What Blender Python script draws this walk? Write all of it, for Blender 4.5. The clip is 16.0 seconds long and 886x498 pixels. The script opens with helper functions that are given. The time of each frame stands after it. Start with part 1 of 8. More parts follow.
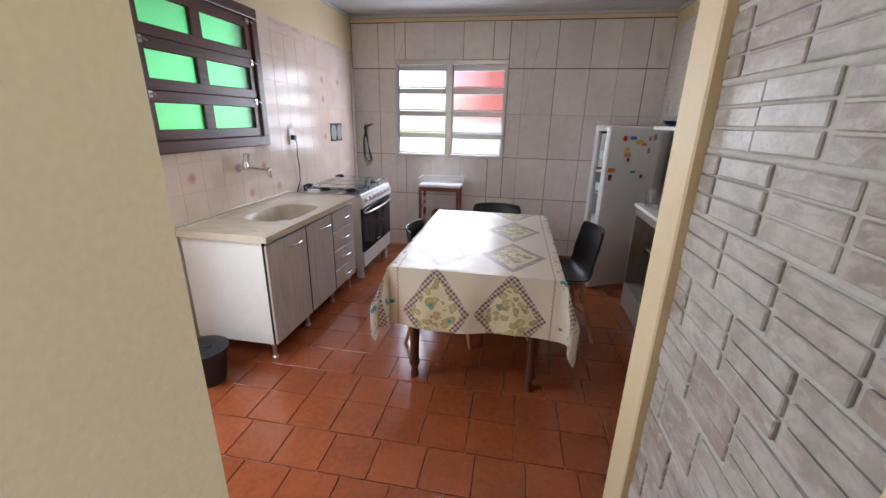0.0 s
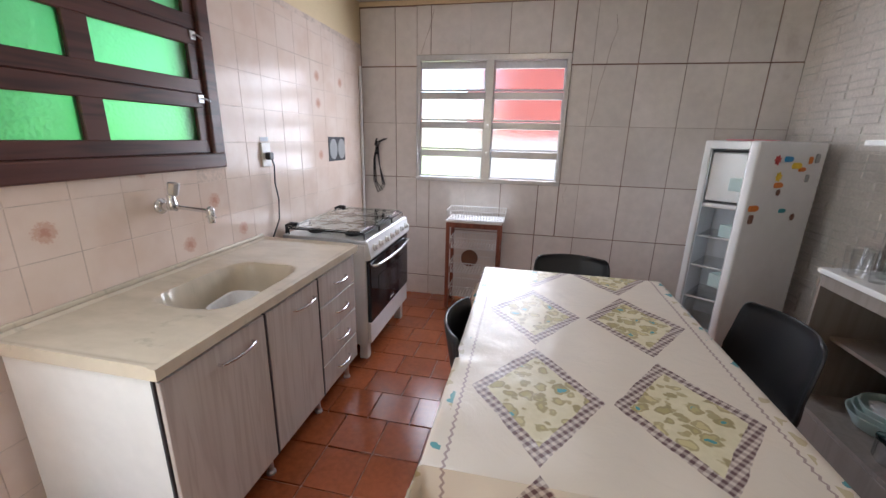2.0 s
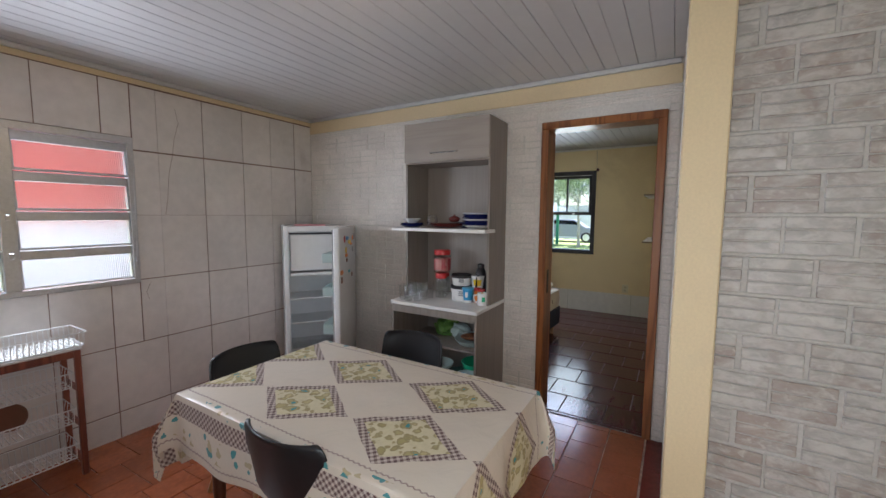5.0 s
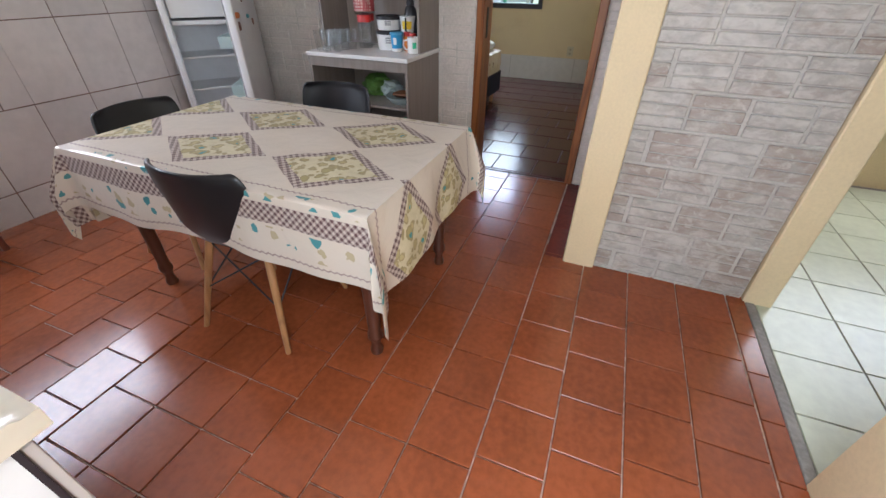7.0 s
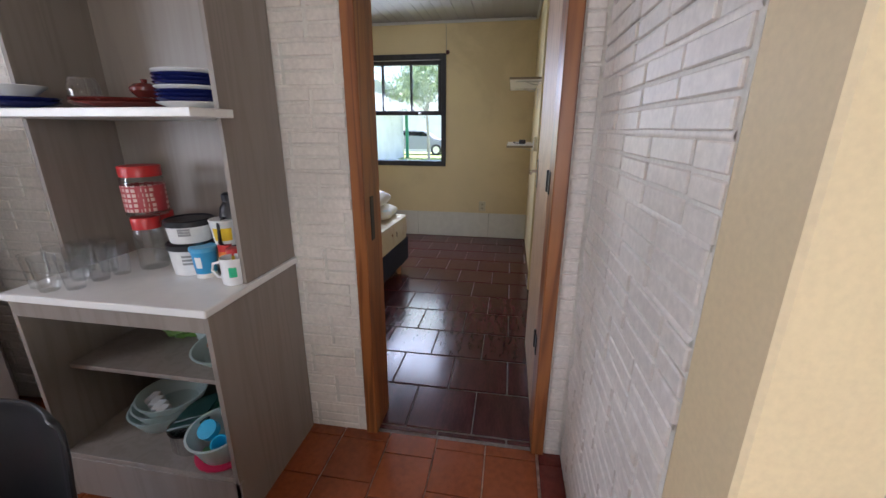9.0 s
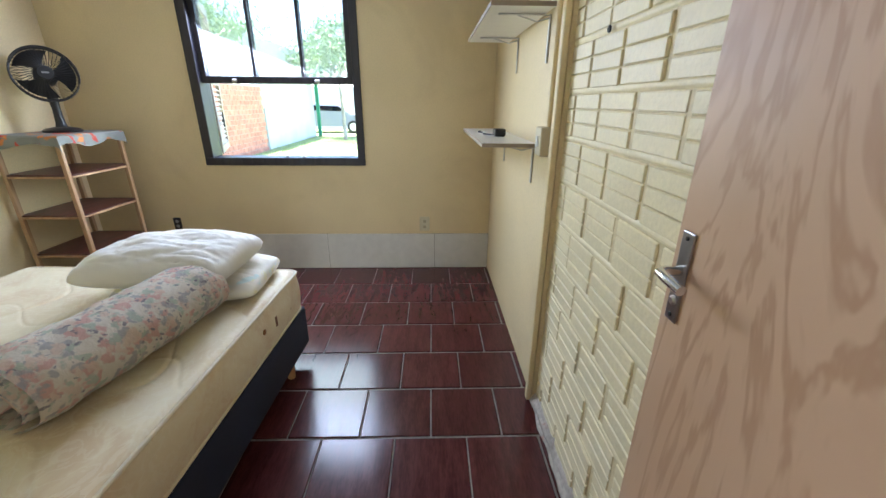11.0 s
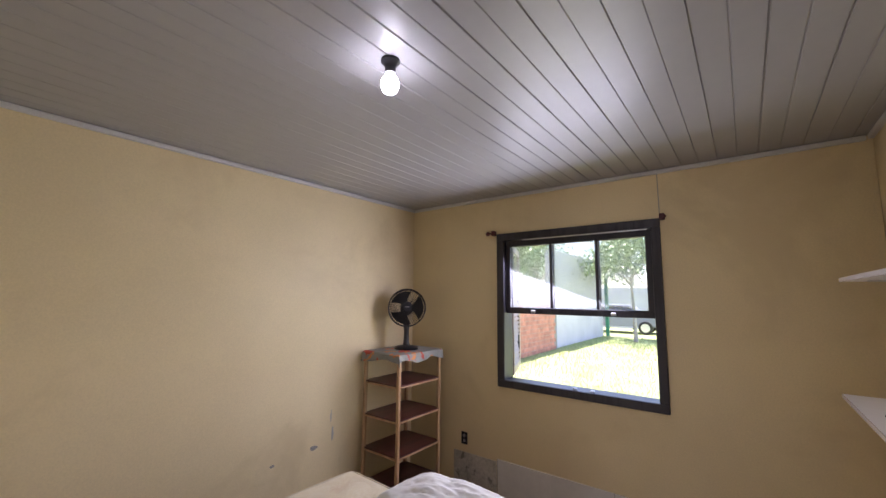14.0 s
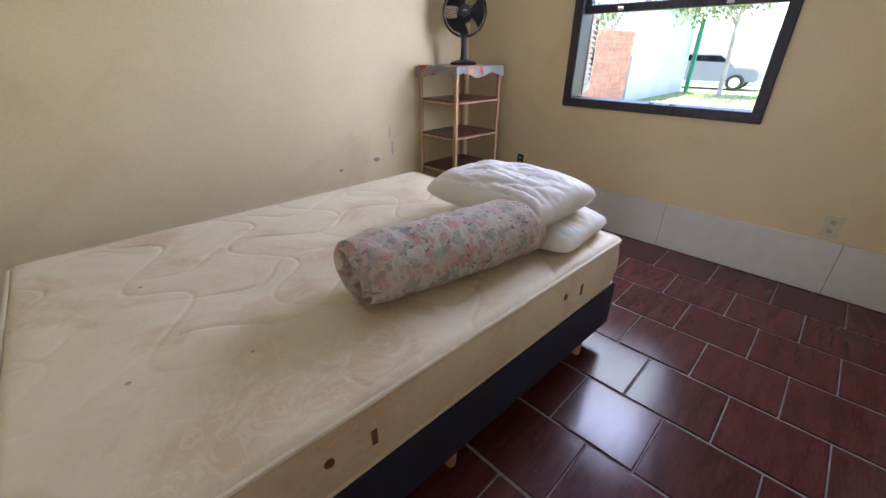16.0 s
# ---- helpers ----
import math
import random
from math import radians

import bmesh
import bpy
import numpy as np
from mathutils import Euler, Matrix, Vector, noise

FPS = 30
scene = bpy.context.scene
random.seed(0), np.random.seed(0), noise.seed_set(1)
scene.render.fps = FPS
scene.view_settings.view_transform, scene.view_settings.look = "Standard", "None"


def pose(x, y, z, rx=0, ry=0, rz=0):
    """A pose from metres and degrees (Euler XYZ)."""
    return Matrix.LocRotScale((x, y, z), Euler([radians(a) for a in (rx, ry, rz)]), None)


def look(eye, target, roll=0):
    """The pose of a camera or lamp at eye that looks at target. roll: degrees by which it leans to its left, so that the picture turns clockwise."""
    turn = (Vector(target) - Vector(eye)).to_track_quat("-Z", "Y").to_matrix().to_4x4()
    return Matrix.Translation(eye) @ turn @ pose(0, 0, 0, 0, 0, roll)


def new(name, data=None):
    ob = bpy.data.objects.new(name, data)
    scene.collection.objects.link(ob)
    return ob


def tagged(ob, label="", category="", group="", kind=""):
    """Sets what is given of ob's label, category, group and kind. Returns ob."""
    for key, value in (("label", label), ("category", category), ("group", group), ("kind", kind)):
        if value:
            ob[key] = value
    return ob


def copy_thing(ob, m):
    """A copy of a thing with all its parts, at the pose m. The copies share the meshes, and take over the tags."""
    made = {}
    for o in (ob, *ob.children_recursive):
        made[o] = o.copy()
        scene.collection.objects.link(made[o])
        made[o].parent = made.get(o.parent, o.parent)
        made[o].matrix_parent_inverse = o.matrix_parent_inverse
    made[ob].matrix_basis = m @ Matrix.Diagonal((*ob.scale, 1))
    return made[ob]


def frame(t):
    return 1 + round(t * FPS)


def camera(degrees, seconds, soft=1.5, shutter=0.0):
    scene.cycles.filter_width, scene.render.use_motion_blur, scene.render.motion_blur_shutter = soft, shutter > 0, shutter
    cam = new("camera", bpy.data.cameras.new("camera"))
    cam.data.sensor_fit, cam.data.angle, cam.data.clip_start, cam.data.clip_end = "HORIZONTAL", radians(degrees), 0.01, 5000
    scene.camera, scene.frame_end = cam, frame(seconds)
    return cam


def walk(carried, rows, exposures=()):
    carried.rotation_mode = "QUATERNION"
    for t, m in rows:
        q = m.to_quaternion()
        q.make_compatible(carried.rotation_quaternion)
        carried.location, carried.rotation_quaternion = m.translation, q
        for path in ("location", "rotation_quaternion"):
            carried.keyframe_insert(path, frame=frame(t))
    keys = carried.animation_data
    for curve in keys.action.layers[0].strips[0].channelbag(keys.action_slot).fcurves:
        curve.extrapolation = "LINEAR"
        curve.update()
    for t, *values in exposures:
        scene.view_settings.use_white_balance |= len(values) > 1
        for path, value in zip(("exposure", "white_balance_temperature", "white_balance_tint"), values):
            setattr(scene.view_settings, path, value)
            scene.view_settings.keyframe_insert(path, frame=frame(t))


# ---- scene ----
cam = camera(97.1, 16.0)
EXPOSURES = [(0.0, 2.1, 6000, 15), (1.0, 2.1, 6000, 15), (2.0, 2.2, 6050, 15), (3.0, 2.08, 6000, 13), (4.0, 2.03, 5950, 11), (4.5, 2.05, 6000, 12), (5.0, 1.95, 6000, 13), (7.5, 2.5, 5900, 15), (8.0, 2.45, 5950, 16), (8.5, 2.3, 6050, 18), (10.8, 3.15, 5800, 11), (11.0, 3.1, 5800, 11), (11.5, 2.85, 5800, 14), (12.0, 2.75, 5850, 19), (12.5, 2.6, 6100, 25), (13.5, 2.25, 6450, 31), (15.0, 2.45, 6450, 30), (15.5, 2.68, 6100, 28), (16.0, 2.78, 5800, 26)]
PATH = [
    (0, (0.152, 0.311, 1.427), (-0.171, 2.182, 0.798), 1.2),
    (0.5, (0.112, 0.562, 1.418), (-0.316, 2.429, 0.843), 1.3),
    (1, (-0.016, 0.872, 1.396), (-0.48, 2.731, 0.823), 1.3),
    (1.5, (-0.124, 1.164, 1.401), (-0.588, 3.023, 0.828), 1.3),
    (2, (-0.267, 1.444, 1.379), (-0.647, 3.33, 0.832), 1.4),
    (2.5, (-0.529, 1.618, 1.398), (-0.714, 3.551, 0.919), 1.7),
    (3, (-0.832, 1.739, 1.446), (-0.785, 3.707, 1.094), 1.7),
    (3.5, (-1.065, 1.854, 1.508), (-0.707, 3.815, 1.336), 1.5),
    (4, (-1.213, 1.882, 1.552), (-0.296, 3.66, 1.539), 1.3),
    (4.5, (-1.261, 1.754, 1.573), (0.17, 3.152, 1.576), 0.7),
    (5, (-1.281, 1.594, 1.516), (0.433, 2.609, 1.339), 0.4),
    (5.2, (-1.302, 1.53, 1.467), (0.448, 2.443, 1.143), 0.5),
    (7.3, (-1.177, 1.572, 1.254), (0.335, 2.182, 0.095), 0.5),
    (7.5, (-1.053, 1.607, 1.294), (0.583, 2.217, 0.319), 0.8),
    (8, (-0.695, 1.681, 1.373), (1.107, 2.221, 0.695), 0.5),
    (8.5, (-0.252, 1.755, 1.369), (1.613, 2.191, 0.793), 0.1),
    (8.7, (-0.079, 1.8, 1.359), (1.798, 2.186, 0.787), 0.1),
    (10.8, (1.76, 2.147, 1.386), (3.627, 2.135, 0.666), 0.2),
    (11, (1.908, 2.136, 1.392), (3.78, 2.079, 0.691), 0.4),
    (11.5, (2.195, 2.077, 1.464), (4.112, 1.922, 0.916), 0.6),
    (12, (2.288, 2.04, 1.59), (4.263, 1.861, 1.332), 0.5),
    (12.5, (2.267, 2.045, 1.686), (4.264, 1.951, 1.742), 0.3),
    (13, (2.223, 2.082, 1.727), (4.183, 2.402, 1.963), 0.2),
    (13.5, (2.192, 2.159, 1.739), (3.998, 2.979, 1.999), 0.1),
    (14, (2.157, 2.237, 1.663), (3.73, 3.449, 1.898), 0.5),
    (14.5, (2.205, 2.273, 1.626), (3.573, 3.731, 1.644), 0.3),
    (15, (2.19, 2.342, 1.529), (3.456, 3.859, 1.222), 0.0),
    (15.5, (2.246, 2.275, 1.383), (3.396, 3.782, 0.746), -0.3),
    (16, (2.19, 2.323, 1.275), (3.46, 3.58, 0.376), 0.2),
]
walk(cam, [(t, look(eye, target, roll)) for t, eye, target, roll in PATH], EXPOSURES)

# ---- light and sky ----
world = bpy.data.worlds.new("sky")
scene.world = world
world.use_nodes = True
wn = world.node_tree
sky = wn.nodes.new("ShaderNodeTexSky")
sky.sky_type = 'NISHITA'
sky.sun_disc = False
sky.sun_elevation = radians(75)
sky.sun_rotation = radians(17)
wn.links.new(sky.outputs[0], wn.nodes["Background"].inputs[0])
wn.nodes["Background"].inputs[1].default_value = 0.15

sun = new("sun", bpy.data.lights.new("sun", 'SUN'))
sun.data.energy = 5.0
sun.data.angle = radians(0.5)
sun.data.color = (1.0, 0.95, 0.86)
sun.matrix_world = look((0.3, 1.0, 4.8), (0, 0, 0))


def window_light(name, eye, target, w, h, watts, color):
    """An area lamp that stands in for daylight through an opening."""
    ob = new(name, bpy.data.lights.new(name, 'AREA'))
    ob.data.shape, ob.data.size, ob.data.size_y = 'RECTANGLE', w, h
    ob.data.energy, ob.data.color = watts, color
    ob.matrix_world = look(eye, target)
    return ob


for k in range(4):
    z = 1.13 + k * 0.2385
    window_light("sky_light_kitchen", (-0.605, 4.90, z), (-0.605, 0, z - 0.9), 1.14, 0.16, 1.7, (0.90, 0.95, 1.0))
window_light("grass_light_bedroom", (5.125, 3.30, 1.25), (0, 3.4, 0.9), 1.1, 0.5, 2.0, (0.93, 1.0, 0.80))
window_light("sky_light_bedroom", (5.125, 3.30, 1.82), (1.5, 3.9, 0.2), 1.1, 0.5, 5.2, (0.74, 0.81, 1.0))
window_light("sky_light_veranda", (-1.95, 1.35, 1.2), (0.6, 1.45, -0.9), 0.75, 1.9, 8.4, (0.93, 0.98, 0.98))
# Added lamp: no light source is seen in the front room.
window_light("added_light_front", (2.43, -0.8, 1.5), (-0.5, 0.75, 0.7), 1.4, 1.1, 6.5, (0.92, 0.96, 1.0))


def bulb_light(name, at, watts, color):
    ob = new(name, bpy.data.lights.new(name, 'POINT'))
    ob.data.energy, ob.data.color, ob.data.shadow_soft_size = watts, color, 0.045
    ob.location = at
    return ob


bulb_light("bulb_light_kitchen", (-0.3, 2.74, 2.25), 0.5, (1.0, 0.72, 0.45))
bulb_light("bulb_light_bedroom", (3.12, 3.24, 2.16), 0.09, (0.70, 0.79, 1.0))


# ---- building tools ----
def thing(name, m=None, label="", category="", group="", kind=""):
    ob = new(name)
    ob.empty_display_size = 0.1
    ob.matrix_world = m if m is not None else Matrix()
    return tagged(ob, label, category, group, kind)


def base_of(ob):
    m = ob.matrix_basis.copy()
    while ob.parent:
        ob = ob.parent
        m = ob.matrix_basis @ m
    return m


def mesh_of(name, bm, material, smooth=False):
    me = bpy.data.meshes.new(name)
    bm.normal_update()
    bm.to_mesh(me)
    bm.free()
    me.materials.append(material)
    if smooth:
        for p in me.polygons:
            p.use_smooth = True
        me.set_sharp_from_angle(angle=radians(40))
    return me


def part(name, bm, material, parent, label="", smooth=False, world_space=False):
    """One mesh object under a thing or a part; coordinates are the thing's own unless world_space."""
    if world_space:
        bm.transform(base_of(parent).inverted())
    ob = new(name, mesh_of(name, bm, material, smooth))
    ob.parent = parent
    return tagged(ob, label)


def wpart(name, bm, material, parent, label="", smooth=False):
    return part(name, bm, material, parent, label, smooth, True)


def structure(name, bm, material, label, smooth=False, category=""):
    ob = new(name, mesh_of(name, bm, material, smooth))
    return tagged(ob, label, category, "", "structure")


def single(name, bm, material, label, category, group="", smooth=False, m=None):
    ob = new(name, mesh_of(name, bm, material, smooth))
    if m is not None:
        ob.matrix_world = m
    return tagged(ob, label, category, group)


def at(x, y, z, rz=0):
    return pose(x, y, z, 0, 0, rz)


def box(bm, x0, y0, z0, x1, y1, z1, bev=0.0, seg=1, m=None):
    g = bmesh.ops.create_cube(bm, size=1.0)
    vs = g["verts"]
    for v in vs:
        v.co = Vector(((x0 + x1) / 2 + v.co.x * (x1 - x0), (y0 + y1) / 2 + v.co.y * (y1 - y0), (z0 + z1) / 2 + v.co.z * (z1 - z0)))
    if bev > 0:
        es = list({e for v in vs for e in v.link_edges})
        r = bmesh.ops.bevel(bm, geom=es, offset=bev, segments=seg, affect='EDGES', profile=0.5)
        vs = list({v for f in r["faces"] for v in f.verts} | {v for v in vs if v.is_valid})
    if m is not None:
        for v in vs:
            v.co = m @ v.co
    return bm


def B(x0, y0, z0, x1, y1, z1, bev=0.0, seg=1):
    return box(bmesh.new(), x0, y0, z0, x1, y1, z1, bev, seg)


def lathe(bm, profile, n=24, m=None, cap=True):
    """Rings of (radius, height) turned round z."""
    rings = []
    for r, z in profile:
        rings.append([bm.verts.new((r * math.cos(2 * math.pi * k / n), r * math.sin(2 * math.pi * k / n), z)) for k in range(n)])
    for a, b in zip(rings, rings[1:]):
        for k in range(n):
            bm.faces.new((a[k], a[(k + 1) % n], b[(k + 1) % n], b[k]))
    if cap:
        bm.faces.new(list(reversed(rings[0])))
        bm.faces.new(rings[-1])
    if m is not None:
        for ring in rings:
            for v in ring:
                v.co = m @ v.co
    return bm


def tube(bm, pts, r, n=8, taper=1.0):
    """A round rod along a line of points."""
    pts = [Vector(p) for p in pts]
    rings = []
    up = Vector((0.31, 0.17, 0.94)).normalized()
    for i, p in enumerate(pts):
        d = (pts[min(i + 1, len(pts) - 1)] - pts[max(i - 1, 0)]).normalized()
        u = d.cross(up)
        if u.length < 0.05:
            u = d.cross(Vector((1, 0, 0)))
        u.normalize()
        w = d.cross(u)
        k = r * (1 + (taper - 1) * i / max(1, len(pts) - 1))
        rings.append([bm.verts.new(p + k * (u * math.cos(2 * math.pi * j / n) + w * math.sin(2 * math.pi * j / n))) for j in range(n)])
    for a, b in zip(rings, rings[1:]):
        for j in range(n):
            bm.faces.new((a[j], a[(j + 1) % n], b[(j + 1) % n], b[j]))
    bm.faces.new(list(reversed(rings[0])))
    bm.faces.new(rings[-1])
    return bm


def grid_sheet(bm, nu, nv, f):
    """A sheet of quads through f(u, v), u and v from 0 to 1."""
    vs = [[bm.verts.new(f(i / nu, j / nv)) for i in range(nu + 1)] for j in range(nv + 1)]
    for j in range(nv):
        for i in range(nu):
            bm.faces.new((vs[j][i], vs[j][i + 1], vs[j + 1][i + 1], vs[j + 1][i]))
    return vs


def wall_with_hole(axis, c0, c1, a0, a1, z0, z1, holes):
    """A wall slab between c0 and c1 across, a0 to a1 along, with rectangular holes (a0, a1, z0, z1), as one mesh."""
    bm = bmesh.new()
    xs = sorted({a0, a1, *[h[0] for h in holes], *[h[1] for h in holes]})
    zs = sorted({z0, z1, *[h[2] for h in holes], *[h[3] for h in holes]})
    xs, zs = [x for x in xs if a0 <= x <= a1], [z for z in zs if z0 <= z <= z1]

    def solid(i, j):
        if i < 0 or j < 0 or i >= len(xs) - 1 or j >= len(zs) - 1:
            return False
        x, z = (xs[i] + xs[i + 1]) / 2, (zs[j] + zs[j + 1]) / 2
        return not any(h[0] < x < h[1] and h[2] < z < h[3] for h in holes)

    made = {}

    def v(c, a, z):
        k = (round(c, 4), round(a, 4), round(z, 4))
        if k not in made:
            made[k] = bm.verts.new((c, a, z) if axis == "x" else (a, c, z))
        return made[k]

    for i in range(len(xs) - 1):
        for j in range(len(zs) - 1):
            if not solid(i, j):
                continue
            p, q, r, s = xs[i], xs[i + 1], zs[j], zs[j + 1]
            for c in (c0, c1):
                bm.faces.new((v(c, p, r), v(c, q, r), v(c, q, s), v(c, p, s)))
            for di, dj, e in ((-1, 0, (p, r, p, s)), (1, 0, (q, r, q, s)), (0, -1, (p, r, q, r)), (0, 1, (p, s, q, s))):
                if not solid(i + di, j + dj):
                    bm.faces.new((v(c0, e[0], e[1]), v(c1, e[0], e[1]), v(c1, e[2], e[3]), v(c0, e[2], e[3])))
    bmesh.ops.recalc_face_normals(bm, faces=bm.faces)
    return bm


# ---- materials ----
def nodes_of(name):
    m = bpy.data.materials.new(name)
    m.use_nodes = True
    return m, m.node_tree, m.node_tree.nodes["Principled BSDF"]


def N(nt, kind, **kw):
    n = nt.nodes.new(kind)
    for k, v in kw.items():
        if k == "operation":
            n.operation = v
        elif k == "blend":
            n.blend_type = v
        elif k == "dims":
            n.noise_dimensions = v
    return n


def M(nt, op, a, b=None, c=None):
    n = nt.nodes.new("ShaderNodeMath")
    n.operation = op
    for i, x in enumerate((a, b, c)):
        if x is None:
            continue
        if isinstance(x, (int, float)):
            n.inputs[i].default_value = x
        else:
            nt.links.new(x, n.inputs[i])
    return n.outputs[0]


def mix(nt, fac, a, b, blend='MIX'):
    n = nt.nodes.new("ShaderNodeMix")
    n.data_type, n.blend_type = 'RGBA', blend
    for sock, x in ((n.inputs[0], fac), (n.inputs[6], a), (n.inputs[7], b)):
        if isinstance(x, (int, float)):
            sock.default_value = x
        elif isinstance(x, tuple):
            sock.default_value = (*x, 1)
        else:
            nt.links.new(x, sock)
    return n.outputs[2]


def place(nt, scale=(1, 1, 1), turn=(0, 0, 0)):
    g = nt.nodes.new("ShaderNodeNewGeometry")
    mp = nt.nodes.new("ShaderNodeMapping")
    mp.inputs["Scale"].default_value = scale
    mp.inputs["Rotation"].default_value = turn
    nt.links.new(g.outputs["Position"], mp.inputs[0])
    return mp.outputs[0]


def noise_at(nt, vec, scale, detail=4, rough=0.55, dist=0.0):
    n = nt.nodes.new("ShaderNodeTexNoise")
    n.inputs["Scale"].default_value = scale
    n.inputs["Detail"].default_value = detail
    n.inputs["Roughness"].default_value = rough
    n.inputs["Distortion"].default_value = dist
    nt.links.new(vec, n.inputs["Vector"])
    return n.outputs[0]


def ramp(nt, fac, lo, hi):
    n = nt.nodes.new("ShaderNodeMapRange")
    n.interpolation_type = 'SMOOTHSTEP'
    n.inputs[1].default_value, n.inputs[2].default_value = lo, hi
    nt.links.new(fac, n.inputs[0])
    return n.outputs[0]


def bump(nt, bsdf, height, strength, dist=0.01):
    b = nt.nodes.new("ShaderNodeBump")
    b.inputs["Strength"].default_value, b.inputs["Distance"].default_value = strength, dist
    nt.links.new(height, b.inputs["Height"])
    nt.links.new(b.outputs[0], bsdf.inputs["Normal"])


def surface(name, col, rough=0.5, metal=0.0, fine=60.0, coarse=3.0, var=0.12, stain=None, stain_at=(0.58, 0.75), stain_scale=2.2,
            bumps=0.15, bump_scale=None, per_piece=0.0, coat=0.0, stretch=(1, 1, 1), spec=0.5, rough_var=0.12):
    """A painted, fired or moulded surface: grain and patches in colour, gloss and relief."""
    m, nt, bs = nodes_of(name)
    p = place(nt, stretch)
    a, b = noise_at(nt, p, fine, 5), noise_at(nt, p, coarse, 4)
    both = M(nt, 'ADD', M(nt, 'MULTIPLY', a, 0.45), M(nt, 'MULTIPLY', b, 0.55))
    lo = tuple(max(0.0, c * (1 - var * 1.6)) for c in col)
    hi = tuple(min(1.0, c * (1 + var)) for c in col)
    out = mix(nt, ramp(nt, both, 0.3, 0.7), lo, hi)
    if per_piece:
        oi = nt.nodes.new("ShaderNodeObjectInfo")
        k = M(nt, 'ADD', M(nt, 'MULTIPLY', oi.outputs["Random"], 2 * per_piece), 1 - per_piece)
        hs = nt.nodes.new("ShaderNodeHueSaturation")
        nt.links.new(k, hs.inputs["Value"])
        nt.links.new(out, hs.inputs["Color"])
        out = hs.outputs[0]
    if stain:
        s = noise_at(nt, p, stain_scale, 6, 0.62, 0.4)
        out = mix(nt, M(nt, 'MULTIPLY', ramp(nt, s, *stain_at), 0.75), out, stain)
    nt.links.new(out, bs.inputs["Base Color"])
    r = M(nt, 'ADD', rough - rough_var / 2, M(nt, 'MULTIPLY', b, rough_var))
    nt.links.new(r, bs.inputs["Roughness"])
    bs.inputs["Metallic"].default_value = metal
    bs.inputs["Specular IOR Level"].default_value = spec
    bs.inputs["Coat Weight"].default_value = coat
    bs.inputs["Coat Roughness"].default_value = 0.08
    if bumps:
        bump(nt, bs, noise_at(nt, p, bump_scale or fine, 4), bumps, 0.004)
    return m


def wood(name, light, dark, axis=2, scale=1.0, rough=0.5, ring=14.0, bumps=0.12, knots=False):
    """Grain drawn out along one axis."""
    m, nt, bs = nodes_of(name)
    st = [9 * scale, 9 * scale, 9 * scale]
    st[axis] = 0.55 * scale
    p = place(nt, tuple(st))
    warp = noise_at(nt, p, 1.0, 3, 0.5, 0.6)
    fine = noise_at(nt, p, 11.0, 5, 0.6)
    bands = M(nt, 'ABSOLUTE', M(nt, 'SINE', M(nt, 'MULTIPLY', warp, ring)))
    f = M(nt, 'ADD', M(nt, 'MULTIPLY', bands, 0.55), M(nt, 'MULTIPLY', fine, 0.45))
    out = mix(nt, ramp(nt, f, 0.15, 0.85), dark, light)
    blotch = noise_at(nt, place(nt), 2.5, 4)
    out = mix(nt, M(nt, 'MULTIPLY', ramp(nt, blotch, 0.45, 0.75), 0.35), out, dark)
    nt.links.new(out, bs.inputs["Base Color"])
    bs.inputs["Roughness"].default_value = rough
    bump(nt, bs, fine, bumps, 0.003)
    return m


def clear_glass(name, col=(1, 1, 1), rough=0.0, bump_kind="", strength=0.0, scale=40.0):
    m, nt, bs = nodes_of(name)
    bs.inputs["Base Color"].default_value = (*col, 1)
    bs.inputs["Transmission Weight"].default_value = 1.0
    bs.inputs["Roughness"].default_value = rough
    bs.inputs["IOR"].default_value = 1.45
    if bump_kind == "ribs":
        w = nt.nodes.new("ShaderNodeTexWave")
        w.bands_direction = 'X'
        w.inputs["Scale"].default_value = scale
        nt.links.new(place(nt), w.inputs[0])
        bump(nt, bs, w.outputs[1], strength, 0.01)
    elif bump_kind == "pebbles":
        v = nt.nodes.new("ShaderNodeTexVoronoi")
        v.feature = 'SMOOTH_F1'
        v.inputs["Scale"].default_value = scale
        nt.links.new(place(nt), v.inputs["Vector"])
        bump(nt, bs, v.outputs[0], strength, 0.02)
    return m


def plain(name, col, rough=0.5, metal=0.0, emit=0.0):
    m, nt, bs = nodes_of(name)
    p = place(nt)
    n = noise_at(nt, p, 35, 4)
    nt.links.new(mix(nt, n, tuple(c * 0.86 for c in col), tuple(min(1, c * 1.1) for c in col)), bs.inputs["Base Color"])
    nt.links.new(M(nt, 'ADD', max(0.02, rough - 0.06), M(nt, 'MULTIPLY', n, 0.12)), bs.inputs["Roughness"])
    bs.inputs["Metallic"].default_value = metal
    if emit:
        bs.inputs["Emission Color"].default_value = (*col, 1)
        bs.inputs["Emission Strength"].default_value = emit
    return m


CREAM = surface("cream_wall_paint", (0.75, 0.61, 0.385), 0.6, fine=90, coarse=1.4, var=0.05, stain=(0.64, 0.54, 0.37), bumps=0.04, stain_at=(0.6, 0.8))
CREAM_BED = surface("pale_yellow_wall_paint", (0.77, 0.635, 0.385), 0.55, fine=110, coarse=1.0, var=0.06, stain=(0.66, 0.53, 0.31), stain_at=(0.48, 0.68), stain_scale=1.1, bumps=0.08, bump_scale=45)


